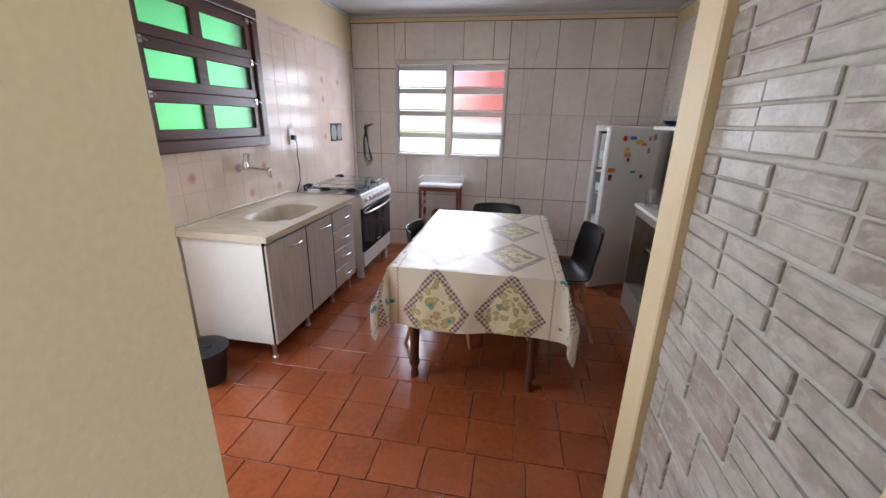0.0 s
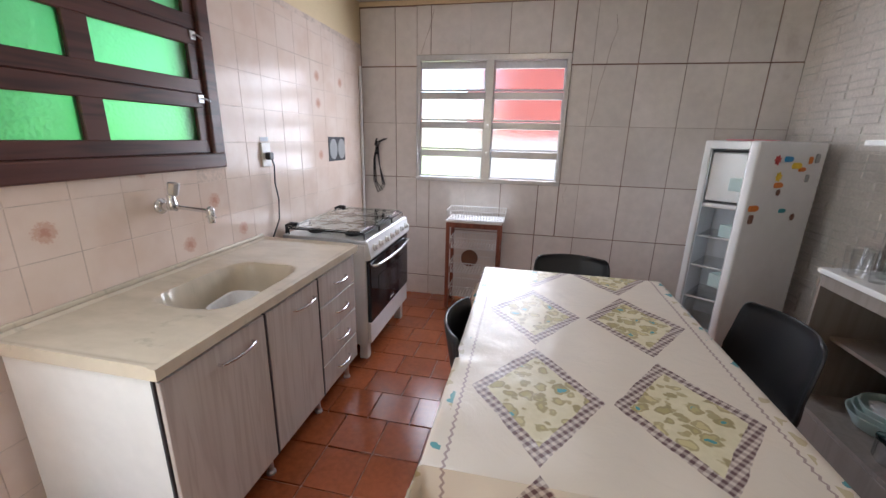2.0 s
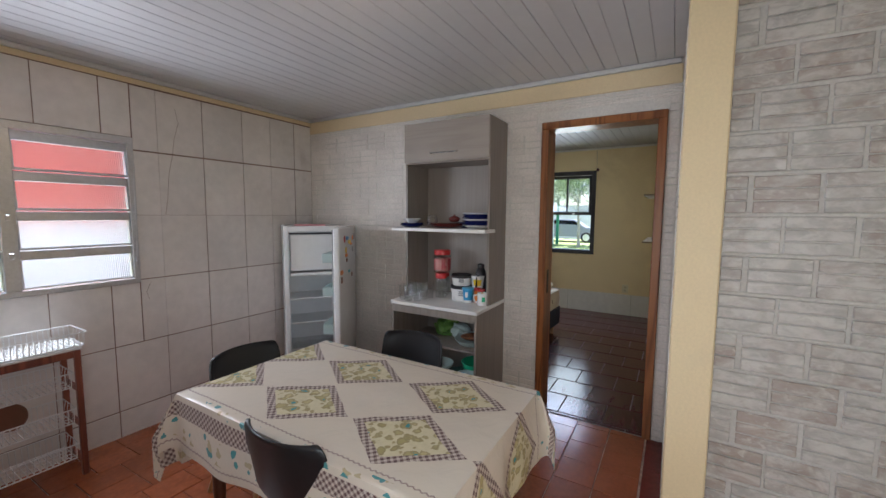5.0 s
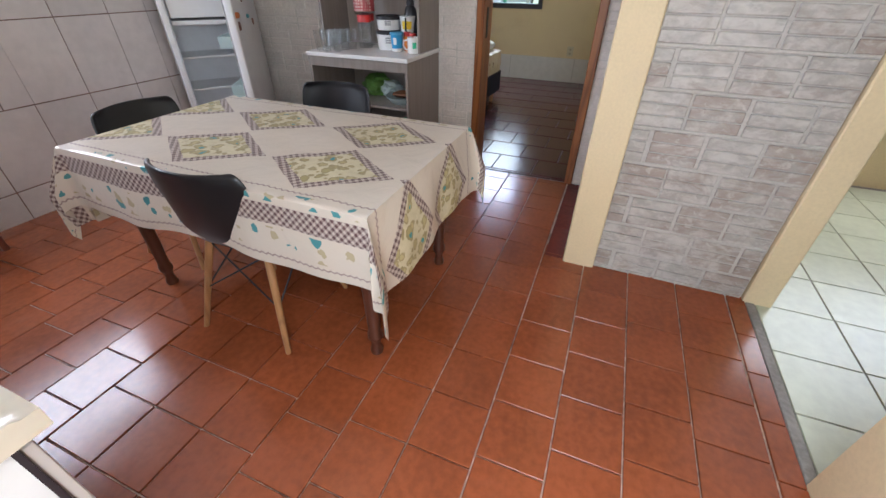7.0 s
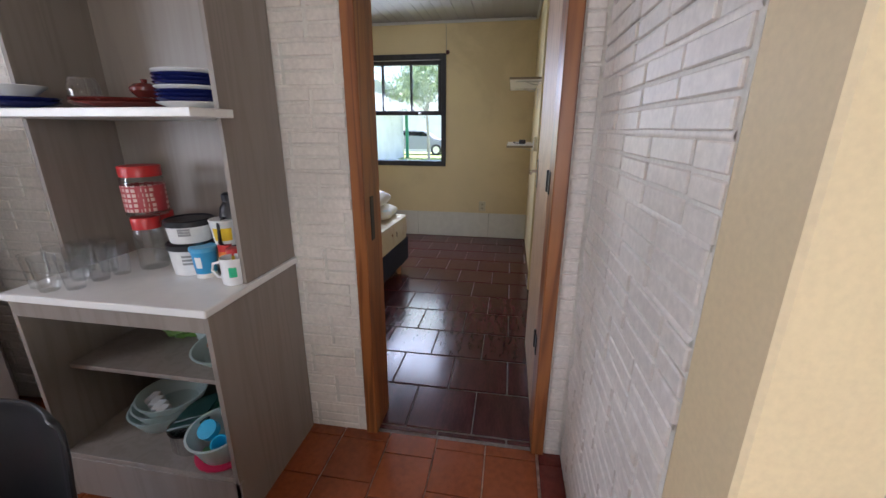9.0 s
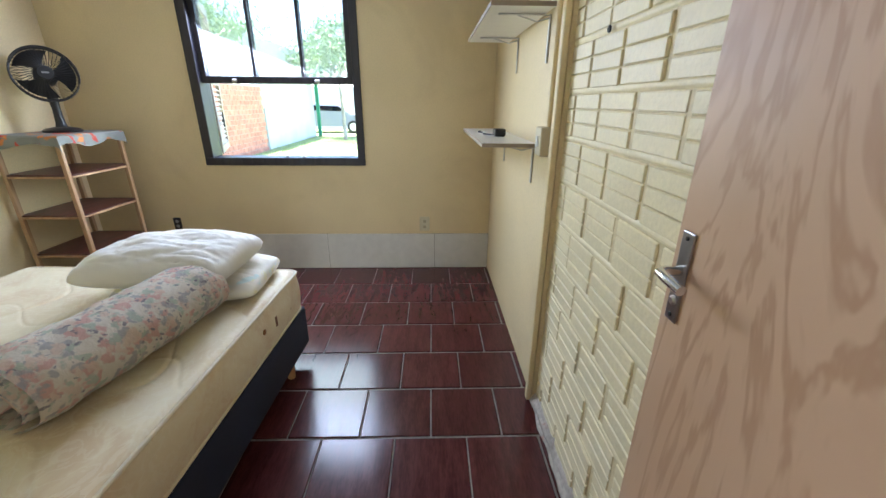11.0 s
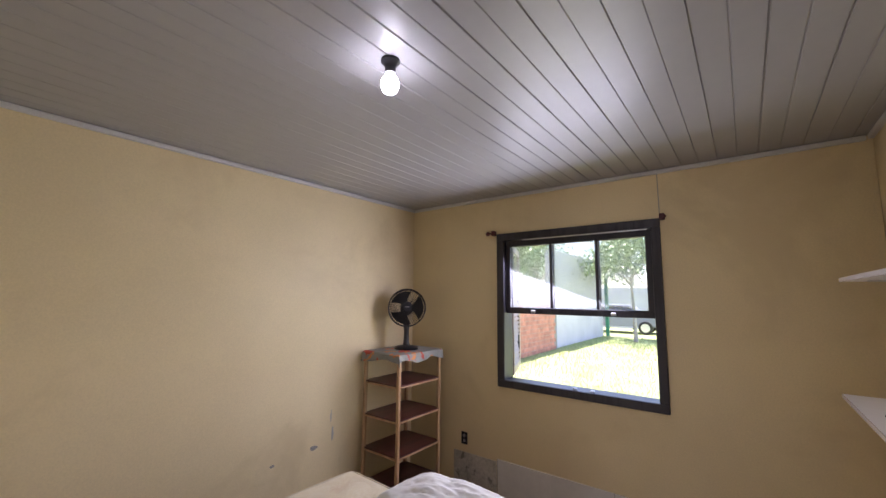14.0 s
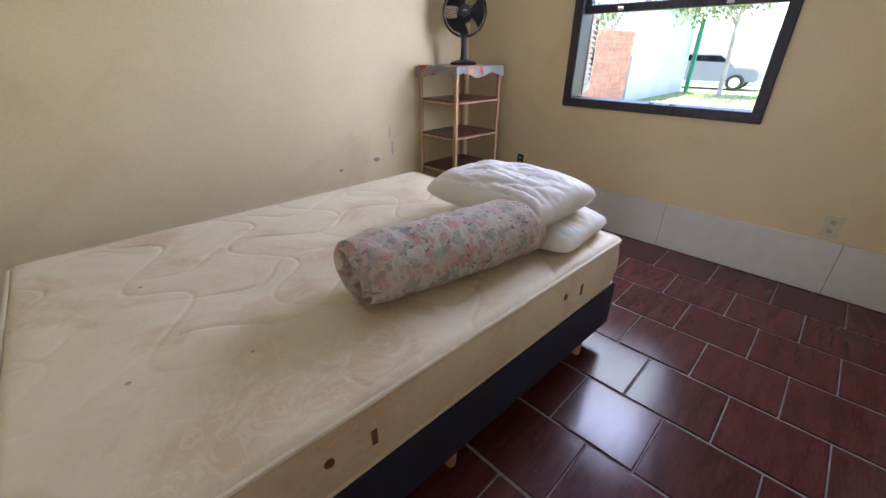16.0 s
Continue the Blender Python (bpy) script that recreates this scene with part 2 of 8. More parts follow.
def whitewash_material():
    """Brushed lime paint on clay: worn to brown in streaks, more on some bricks than on others."""
    m, nt, bs = nodes_of("whitewashed_brick")
    p, q = place(nt, (1, 0.85, 1.5)), place(nt)
    oi = nt.nodes.new("ShaderNodeObjectInfo")
    n1, n2, n3 = noise_at(nt, p, 7, 7, 0.66, 0.7), noise_at(nt, p, 15, 6, 0.62, 0.5), noise_at(nt, q, 60, 5)
    own = M(nt, 'MULTIPLY', M(nt, 'SUBTRACT', oi.outputs["Random"], 0.5), 0.24)
    out = mix(nt, ramp(nt, n2, 0.35, 0.65), (0.38, 0.355, 0.33), (0.56, 0.53, 0.495))
    out = mix(nt, M(nt, 'MULTIPLY', ramp(nt, M(nt, 'ADD', n1, own), 0.46, 0.70), 0.75), out, (0.30, 0.225, 0.185))
    out = mix(nt, M(nt, 'MULTIPLY', ramp(nt, noise_at(nt, p, 22, 5, 0.6, 0.9), 0.50, 0.70), 0.7), out, (0.60, 0.575, 0.54))
    out = mix(nt, M(nt, 'MULTIPLY', n3, 0.25), out, (0.45, 0.42, 0.40))
    nt.links.new(out, bs.inputs["Base Color"])
    nt.links.new(M(nt, 'ADD', 0.24, M(nt, 'MULTIPLY', n2, 0.3)), bs.inputs["Roughness"])
    bs.inputs["Specular IOR Level"].default_value = 0.4
    h = M(nt, 'ADD', M(nt, 'MULTIPLY', n2, 0.7), M(nt, 'MULTIPLY', n3, 0.3))
    bump(nt, bs, h, 0.7, 0.005)
    return m


WHITEWASH = whitewash_material()
WHITEWASH_CLEAN = surface("white_painted_brick", (0.80, 0.75, 0.70), 0.5, fine=60, coarse=3.0, var=0.10, stain=(0.62, 0.56, 0.50), stain_at=(0.6, 0.8), bumps=0.3, bump_scale=80, per_piece=0.03)
MORTAR_WHITE = surface("whitewashed_mortar", (0.52, 0.497, 0.467), 0.75, fine=80, coarse=4, var=0.10, stain=(0.62, 0.58, 0.54), bumps=0.6)
MORTAR_CLEAN = surface("white_painted_mortar", (0.76, 0.73, 0.68), 0.65, fine=80, coarse=4, var=0.1, bumps=0.5)
YELLOW_BRICK = surface("yellow_painted_brick", (0.83, 0.745, 0.50), 0.5, fine=70, coarse=2.0, var=0.06, stain=(0.64, 0.56, 0.36), stain_at=(0.62, 0.8), bumps=0.35, bump_scale=85, per_piece=0.025)
YELLOW_MORTAR = surface("yellow_painted_mortar", (0.74, 0.64, 0.39), 0.6, fine=70, coarse=3.0, var=0.12, bumps=0.5)
WALL_TILE = surface("white_wall_tile", (0.77, 0.725, 0.69), 0.17, fine=14, coarse=2.0, var=0.06, stain=(0.58, 0.52, 0.48), stain_at=(0.62, 0.8), bumps=0.03, per_piece=0.045, rough_var=0.08, spec=0.24)
WALL_GROUT = surface("brown_stained_grout", (0.27, 0.17, 0.13), 0.8, fine=90, coarse=6, var=0.3, bumps=0.4)
TERRACOTTA = surface("terracotta_floor_tile", (0.285, 0.074, 0.026), 0.19, fine=40, coarse=2.6, var=0.16, stain=(0.30, 0.10, 0.05), stain_at=(0.56, 0.8), bumps=0.08, per_piece=0.09, rough_var=0.2)
TERRA_GROUT = surface("worn_pale_grout", (0.54, 0.38, 0.29), 0.8, fine=50, coarse=5, var=0.45, bumps=0.4)
OXBLOOD = surface("oxblood_floor_tile", (0.075, 0.019, 0.021), 0.19, fine=24, coarse=5, var=0.28, stain=(0.06, 0.015, 0.014), bumps=0.05, per_piece=0.16, stretch=(1, 5, 1), rough_var=0.16, spec=0.42)
OX_GROUT = surface("grey_floor_grout", (0.25, 0.22, 0.21), 0.8, fine=60, coarse=6, var=0.25, bumps=0.4)
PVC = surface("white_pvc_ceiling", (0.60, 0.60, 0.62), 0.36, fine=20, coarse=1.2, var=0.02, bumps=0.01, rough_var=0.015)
# Same white boards, colour darkened to make the bedroom ceiling look less lit.
PVC_BED_DIMMED = surface("dimmed_white_pvc_ceiling", (0.38, 0.38, 0.39), 0.38, fine=20, coarse=1.2, var=0.02, bumps=0.01, rough_var=0.015, spec=0.35)
PVC_TRIM = surface("grey_pvc_trim", (0.62, 0.62, 0.62), 0.35, var=0.04, bumps=0.02)
DARK_WOOD = wood("dark_varnished_wood", (0.105, 0.040, 0.032), (0.045, 0.018, 0.016), axis=1, rough=0.35)
NAVY_WOOD = wood("dark_painted_wood", (0.030, 0.027, 0.034), (0.013, 0.012, 0.018), axis=2, rough=0.4)
PINE_FRAME = wood("varnished_pine", (0.34, 0.125, 0.038), (0.17, 0.055, 0.018), axis=2, rough=0.35)
PINE_PALE = wood("raw_pine", (0.60, 0.40, 0.23), (0.42, 0.25, 0.13), axis=2, scale=0.7, rough=0.55)


def plywood(name):
    """Rotary-cut veneer: broad wandering figure, pinkish tan with darker flames."""
    m, nt, bs = nodes_of(name)
    p, q = place(nt, (3.2, 3.2, 0.8)), place(nt, (30, 30, 1.2))
    w = noise_at(nt, p, 1.3, 4, 0.55, 1.6)
    flame = M(nt, 'ABSOLUTE', M(nt, 'SINE', M(nt, 'MULTIPLY', w, 19.0)))
    fibre = noise_at(nt, q, 3.0, 5, 0.6)
    blot = noise_at(nt, place(nt), 2.2, 4, 0.5, 0.8)
    out = mix(nt, ramp(nt, flame, 0.05, 0.8), (0.44, 0.27, 0.165), (0.60, 0.41, 0.275))
    out = mix(nt, M(nt, 'MULTIPLY', ramp(nt, blot, 0.42, 0.66), 0.55), out, (0.50, 0.315, 0.195))
    out = mix(nt, M(nt, 'MULTIPLY', fibre, 0.35), out, (0.60, 0.42, 0.29))
    nt.links.new(out, bs.inputs["Base Color"])
    bs.inputs["Roughness"].default_value = 0.5
    bump(nt, bs, fibre, 0.08, 0.002)
    return m


DOOR_WOOD = plywood("raw_plywood_door")
GREY_OAK = wood("grey_oak_laminate", (0.265, 0.228, 0.20), (0.225, 0.193, 0.168), axis=2, scale=1.2, rough=0.42, bumps=0.03)
PALE_OAK = wood("pale_washed_laminate", (0.545, 0.49, 0.45), (0.46, 0.40, 0.36), axis=2, scale=1.4, rough=0.4, ring=20, bumps=0.03)
WHITE_LAM = surface("white_laminate", (0.78, 0.77, 0.75), 0.3, fine=20, var=0.03, bumps=0.02)
DARK_EDGE = plain("dark_edge_strip", (0.03, 0.025, 0.03), 0.5)
CHROME = plain("chrome", (0.75, 0.75, 0.76), 0.14, 1.0)
STEEL = plain("brushed_steel", (0.62, 0.62, 0.63), 0.3, 1.0)
ALU = surface("aluminium", (0.62, 0.62, 0.63), 0.36, metal=0.85, fine=50, var=0.08, bumps=0.05)
WHITE_ENAMEL = surface("white_enamel", (0.80, 0.80, 0.80), 0.2, fine=15, var=0.03, bumps=0.01)
FRIDGE_IN = surface("fridge_lining", (0.80, 0.83, 0.86), 0.3, fine=15, var=0.03, bumps=0.01)
BLACK_GLASS = plain("black_oven_glass", (0.012, 0.012, 0.016), 0.06)
BLACK_IRON = plain("black_iron", (0.02, 0.02, 0.022), 0.45)
BLACK_SHELL = surface("black_moulded_plastic", (0.013, 0.013, 0.015), 0.38, fine=120, var=0.1, bumps=0.05)
BLACK_PLASTIC = plain("black_plastic", (0.016, 0.016, 0.02), 0.4)
DOWEL = wood("beech_dowel", (0.46, 0.24, 0.10), (0.32, 0.15, 0.06), axis=2, rough=0.45)
LEG_WOOD = wood("dark_stained_leg", (0.10, 0.035, 0.02), (0.045, 0.016, 0.011), axis=2, rough=0.3)
RACK_WOOD = wood("mahogany_stain", (0.28, 0.085, 0.05), (0.15, 0.045, 0.03), axis=2, rough=0.4)
MARBLE = surface("cultured_marble", (0.60, 0.525, 0.41), 0.22, fine=9, coarse=3.0, var=0.08, stain=(0.42, 0.38, 0.30), stain_at=(0.6, 0.72), stain_scale=7, bumps=0.02, stretch=(1, 1.8, 1))
CLEAR = clear_glass("clear_glass")


def thin_glass(name, haze=0.0):
    """Thin clear ware: light goes straight through, the skin shines at its edges."""
    m, nt, bs = nodes_of(name)
    clear, gloss, both, lw = N(nt, "ShaderNodeBsdfTransparent"), N(nt, "ShaderNodeBsdfGlossy"), N(nt, "ShaderNodeMixShader"), N(nt, "ShaderNodeLayerWeight")
    clear.inputs[0].default_value = (0.93, 0.94, 0.94, 1)
    gloss.inputs[1].default_value = 0.06
    lw.inputs[0].default_value = 0.25
    nt.links.new(M(nt, 'ADD', 0.03, M(nt, 'MULTIPLY', lw.outputs[1], 0.6)), both.inputs[0])
    nt.links.new(clear.outputs[0], both.inputs[1])
    nt.links.new(gloss.outputs[0], both.inputs[2])
    out = both.outputs[0]
    # A pale patchy film puts the veil of glare into the panes.
    if haze:
        film, tr = N(nt, "ShaderNodeMixShader"), N(nt, "ShaderNodeBsdfTranslucent")
        tr.inputs[0].default_value = (0.8, 0.79, 0.77, 1)
        nt.links.new(M(nt, 'MULTIPLY', noise_at(nt, place(nt), 6, 5), 2 * haze), film.inputs[0])
        nt.links.new(out, film.inputs[1])
        nt.links.new(tr.outputs[0], film.inputs[2])
        out = film.outputs[0]
    nt.links.new(out, nt.nodes["Material Output"].inputs[0])
    nt.nodes.remove(bs)
    return m


TUMBLER = thin_glass("tumbler_glass")
SMOKE = clear_glass("smoked_glass", (0.84, 0.93, 0.91))
RIBBED = clear_glass("ribbed_glass", (0.98, 0.98, 0.98), 0.18, "ribs", 0.5, 28.0)
GREEN_GLASS = clear_glass("green_pebbled_glass", (0.14, 0.56, 0.20), 0.42, "pebbles", 0.13, 75.0)
WINDOW_PANE = thin_glass("hazy_window_pane", 0.05)
RED_PLASTIC = plain("red_plastic", (0.55, 0.03, 0.03), 0.35)
PINK_PLASTIC = plain("pink_plastic", (0.75, 0.30, 0.33), 0.4)
WHITE_PLASTIC = plain("white_plastic", (0.78, 0.78, 0.77), 0.35)
BLUE_PLASTIC = plain("blue_plastic", (0.03, 0.30, 0.60), 0.35)
NAVY = plain("navy_enamel", (0.012, 0.018, 0.11), 0.2)
CYAN_PLASTIC = plain("cyan_plastic", (0.02, 0.42, 0.70), 0.35)
GREEN_PLASTIC = plain("green_plastic", (0.03, 0.50, 0.25), 0.35)
FROSTED = clear_glass("frosted_plastic", (0.78, 0.92, 0.90), 0.4)
FROSTED.node_tree.nodes["Principled BSDF"].inputs["Transmission Weight"].default_value = 0.55
MAROON = plain("maroon_ceramic", (0.16, 0.03, 0.025), 0.25)
YELLOW_PLASTIC = plain("yellow_plastic", (0.80, 0.55, 0.03), 0.35)
ORANGE_PLASTIC = plain("orange_plastic", (0.75, 0.22, 0.03), 0.4)
TEAL_PLASTIC = plain("teal_plastic", (0.05, 0.35, 0.40), 0.4)
BROWN_PLASTIC = plain("brown_plastic", (0.17, 0.06, 0.03), 0.4)
GREY_PLASTIC = plain("grey_plastic", (0.30, 0.30, 0.30), 0.4)
CABLE = plain("black_cable", (0.02, 0.02, 0.025), 0.5)
BULB_WARM = plain("warm_bulb_glass", (1.0, 0.76, 0.46), 0.3, 0, 6.0)
BULB_COOL = plain("cool_bulb_glass", (0.86, 0.93, 1.0), 0.3, 0, 9.0)
NAVY_FABRIC = surface("navy_fabric", (0.012, 0.018, 0.045), 0.85, fine=300, var=0.3, bumps=0.4, bump_scale=400)
CONCRETE = surface("grey_concrete", (0.30, 0.28, 0.26), 0.85, fine=60, coarse=5, var=0.2, bumps=0.5)
PALE_TILE = surface("pale_green_floor_tile", (0.58, 0.61, 0.47), 0.3, fine=18, coarse=2, var=0.08, stain=(0.50, 0.55, 0.46), bumps=0.05, per_piece=0.04)
MINT_WALL = surface("pale_mint_wall", (0.54, 0.74, 0.58), 0.6, fine=60, coarse=1.2, var=0.1, stain=(0.52, 0.56, 0.48), bumps=0.2)

# ---- walls, floors and ceilings ----
KX0, KX1, KY0, KY1, KZ = -1.735, 1.62, 0.74, 4.935, 2.485
BX0, BX1, BY0, BY1, BZ = 1.76, 5.155, 1.635, 4.925, 2.54


def fall(y):
    """The kitchen floor dips towards the window wall."""
    return -0.055 * max(0.0, min(y, 5.0) - 3.1)


def clipped_pieces(x0, x1, y0, y1, w, h, ox, oy, shift, keep=None):
    """Rows along x of pieces w by h; each row is set off by shift(row)."""
    out = []
    j0, j1 = math.floor((y0 - oy) / h), math.ceil((y1 - oy) / h)
    for j in range(j0, j1):
        a, b = max(y0, oy + j * h), min(y1, oy + (j + 1) * h)
        s = ox + shift(j)
        for i in range(math.floor((x0 - s) / w), math.ceil((x1 - s) / w)):
            c, d = max(x0, s + i * w), min(x1, s + (i + 1) * w)
            if d - c > 0.02 and b - a > 0.02 and (keep is None or keep(c, d, a, b)):
                out.append((c, d, a, b))
    return out


# floors
bm = bmesh.new()
grid_sheet(bm, 1, 12, lambda u, v: Vector((KX0 - 0.1 + u * (KX1 - KX0 + 0.1), 0.70 + v * 4.33, fall(0.70 + v * 4.33) - 0.004)))
r = bmesh.ops.extrude_face_region(bm, geom=bm.faces[:])
for v in r["geom"]:
    if isinstance(v, bmesh.types.BMVert):
        v.co.z -= 0.08
bmesh.ops.recalc_face_normals(bm, faces=bm.faces)
floor = structure("floor_kitchen", bm, TERRA_GROUT, "worn terracotta tile floor with pale grout lines", category="floor")
floor_bed = structure("floor_bedroom", B(1.625, 1.50, -0.10, 5.25, 5.02, -0.004), OX_GROUT, "glossy oxblood ceramic tile floor with grey grout", category="floor")
floor_front = structure("floor_front_room", B(-2.0, -2.45, -0.10, 2.6, 0.695, -0.004), OX_GROUT, "pale greenish ceramic tile floor", category="floor")
floor_veranda = structure("floor_veranda", B(-6.0, -1.6, -0.12, -1.89, 5.0, -0.024), OX_GROUT, "pale greenish tiled veranda floor in daylight", category="floor")
structure("threshold_kitchen", B(-0.28, 0.697, -0.02, 0.61, 0.735, 0.004, 0.003), CONCRETE, "dark cement threshold strip between two floors", category="threshold")
structure("threshold_veranda", B(-1.885, 0.96, -0.03, -1.72, 1.74, 0.006, 0.004), CONCRETE, "dark stone door threshold", category="threshold")

# walls
wall_w = structure("wall_west", wall_with_hole("x", KX0 - 0.15, KX0 - 0.008, 0.62, 5.08, -0.12, 2.56,
                   [(0.95, 1.76, -0.2, 2.12), (2.15, 3.10, 1.275, 2.07)]), CREAM, "cream painted kitchen wall", category="wall")
wall_n = structure("wall_north", wall_with_hole("y", KY1 + 0.006, KY1 + 0.15, KX0 - 0.006, 1.69, -0.2, 2.56,
                   [(-1.235, 0.025, 1.005, 2.04)]), WALL_GROUT, "kitchen window wall clad in large white tiles", category="wall")
wall_e = structure("wall_east", wall_with_hole("x", KX1, BX0, 1.49, 5.08, -0.15, 2.62, [(1.665, 2.47, -0.2, 2.187)]),
                   MORTAR_CLEAN, "white painted brick partition wall", category="wall")
wall_jog = structure("wall_jog", B(0.76, 1.45, -0.1, KX1 - 0.001, 1.585, 2.56), MORTAR_CLEAN, "white painted brick return wall", category="wall")
wall_brick = structure("wall_whitewashed", B(0.635, 0.75, -0.1, 0.76, 1.43, 2.56), MORTAR_WHITE, "rough whitewashed brick wall", category="wall")
structure("pillar_1", B(0.60, 1.432, -0.1, 0.758, 1.588, 2.56, 0.006), CREAM, "cream painted wall corner pilaster", category="pilaster")
structure("pillar_2", B(0.605, 0.63, -0.1, 0.76, 0.748, 2.56, 0.006), CREAM, "cream painted wall end beside the opening", category="pilaster")
structure("wall_south", B(KX0 - 0.007, 0.50, -0.1, -0.276, 0.738, 2.56, 0.004), CREAM, "cream painted partition end", category="wall")
structure("lintel", B(-0.275, 0.64, 2.15, 0.604, 0.73, 2.56), CREAM, "cream painted lintel over the opening", category="lintel")
wall_bs = structure("wall_bedroom_south", B(1.762, 1.47, -0.1, 3.46, 1.618, 2.62), YELLOW_MORTAR, "yellow painted brick bedroom wall", category="wall")
structure("wall_bedroom_south_plain", B(3.461, 1.47, -0.1, 5.30, 1.64, 2.62), CREAM_BED, "smooth pale yellow plastered wall", category="wall")
structure("wall_bedroom_east", wall_with_hole("x", BX1, 5.30, 1.642, 5.07, -0.1, 2.62, [(2.70, 3.915, 0.94, 2.17)]), CREAM_BED,
          "pale yellow plastered window wall with damp marks", category="wall")
structure("wall_bedroom_north", B(1.762, BY1, -0.1, 5.154, 5.07, 2.62), CREAM_BED, "pale yellow plastered wall with peeling damp patches", category="wall")
structure("wall_bedroom_west", wall_with_hole("x", BX0 + 0.001, BX0 + 0.012, 1.64, 4.92, 0.0, 2.55, [(1.645, 2.49, -0.2, 2.2)]), CREAM_BED,
          "pale yellow plaster on the door wall", category="wall")
# the front room behind the opening; its walls are unseen, added to close it
structure("wall_front_south", B(-2.0, -2.45, -0.1, 2.6, -2.30, 2.56), CREAM, "cream front room wall", category="wall")
structure("wall_front_west", B(-2.0, -2.299, -0.1, -1.87, 0.499, 2.56), CREAM, "cream front room side wall", category="wall")
# The opening is made up, as a source for the added front lamp.
structure("wall_front_east", wall_with_hole("x", 2.45, 2.6, -2.299, 0.73, -0.1, 2.56, [(-1.5, -0.1, 0.95, 2.05)]), CREAM, "unseen cream front room side wall with an added light opening", category="wall")
structure("wall_front_north", B(0.762, 0.60, -0.1, 2.449, 0.73, 2.56), CREAM, "cream front room inner wall", category="wall")


def board_ceiling(name, x0, x1, y0, y1, z, pitch, material, label):
    """PVC boards along x: flat faces with narrow sunk joints, every second one deeper."""
    prof = []
    y, k = y0, 0
    while y < y1 - 0.001:
        e = min(y + pitch, y1)
        d = 0.006 if k % 2 else 0.0035
        prof += [(y, z + d), (y + 0.004, z + d), (y + 0.007, z), (e - 0.001, z)]
        y, k = e, k + 1
    prof.append((y1, z))
    b = bmesh.new()
    lo = [[b.verts.new((x, p[0], p[1])) for p in prof] for x in (x0, x1)]
    for i in range(len(prof) - 1):
        b.faces.new((lo[0][i], lo[0][i + 1], lo[1][i + 1], lo[1][i]))
    box(b, x0, y0, z + 0.01, x1, y1, z + 0.06)
    bmesh.ops.recalc_face_normals(b, faces=b.faces)
    return structure(name, b, material, label, category="ceiling")


board_ceiling("ceiling_kitchen", KX0 - 0.008, KX1 - 0.001, 0.745, KY1 + 0.005, KZ, 0.1, PVC, "white pvc board ceiling")
board_ceiling("ceiling_bedroom", BX0 + 0.013, BX1, 1.62, BY1, BZ, 0.1, PVC_BED_DIMMED, "glossy white pvc board ceiling")
structure("ceiling_front_room", B(-2.0, -2.45, 2.49, 2.6, 0.615, 2.56), PVC, "plain white ceiling", category="ceiling")
# Unseen slab added against sun and sky; its overhang shades the windows.
structure("roof", B(-2.05, -2.5, 2.63, 5.75, 5.25, 2.72), CONCRETE, "unseen roof slab that keeps sun off rooms and windows", category="roof")


def trim(name, x0, y0, z0, x1, y1, z1, mat, label):
    return structure(name, B(x0, y0, z0, x1, y1, z1, 0.006, 2), mat, label, category="trim")


trim("trim_1", KX0 + 0.0, KY1 - 0.028, KZ - 0.032, KX1 - 0.002, KY1 - 0.002, KZ - 0.002, PVC_TRIM, "grey pvc ceiling trim")
trim("trim_2", KX0 - 0.006, 0.76, KZ - 0.032, KX0 + 0.022, KY1 - 0.03, KZ - 0.002, PVC_TRIM, "grey pvc ceiling trim")
trim("trim_3", KX1 - 0.030, 1.61, KZ - 0.032, KX1 - 0.003, KY1 - 0.03, KZ - 0.002, PVC_TRIM, "grey pvc ceiling trim")
trim("trim_4", BX1 - 0.028, 1.67, BZ - 0.030, BX1 - 0.002, BY1 - 0.03, BZ - 0.002, PVC_TRIM, "white pvc ceiling trim")
trim("trim_5", BX0 + 0.02, BY1 - 0.028, BZ - 0.030, BX1 - 0.002, BY1 - 0.002, BZ - 0.002, PVC_TRIM, "white pvc ceiling trim")
trim("trim_6", BX0 + 0.02, 1.642, BZ - 0.030, BX1 - 0.03, 1.668, BZ - 0.002, PVC_TRIM, "white pvc ceiling trim")
trim("cream_band_1", KX1 - 0.014, 1.60, 2.335, KX1 - 0.001, KY1 - 0.002, 2.452, CREAM, "cream painted band above the white brick")
trim("cream_band_2", KX0 - 0.004, KY1 - 0.012, 2.415, KX1 - 0.002, KY1 + 0.003, 2.452, CREAM, "cream painted strip above the tiles")

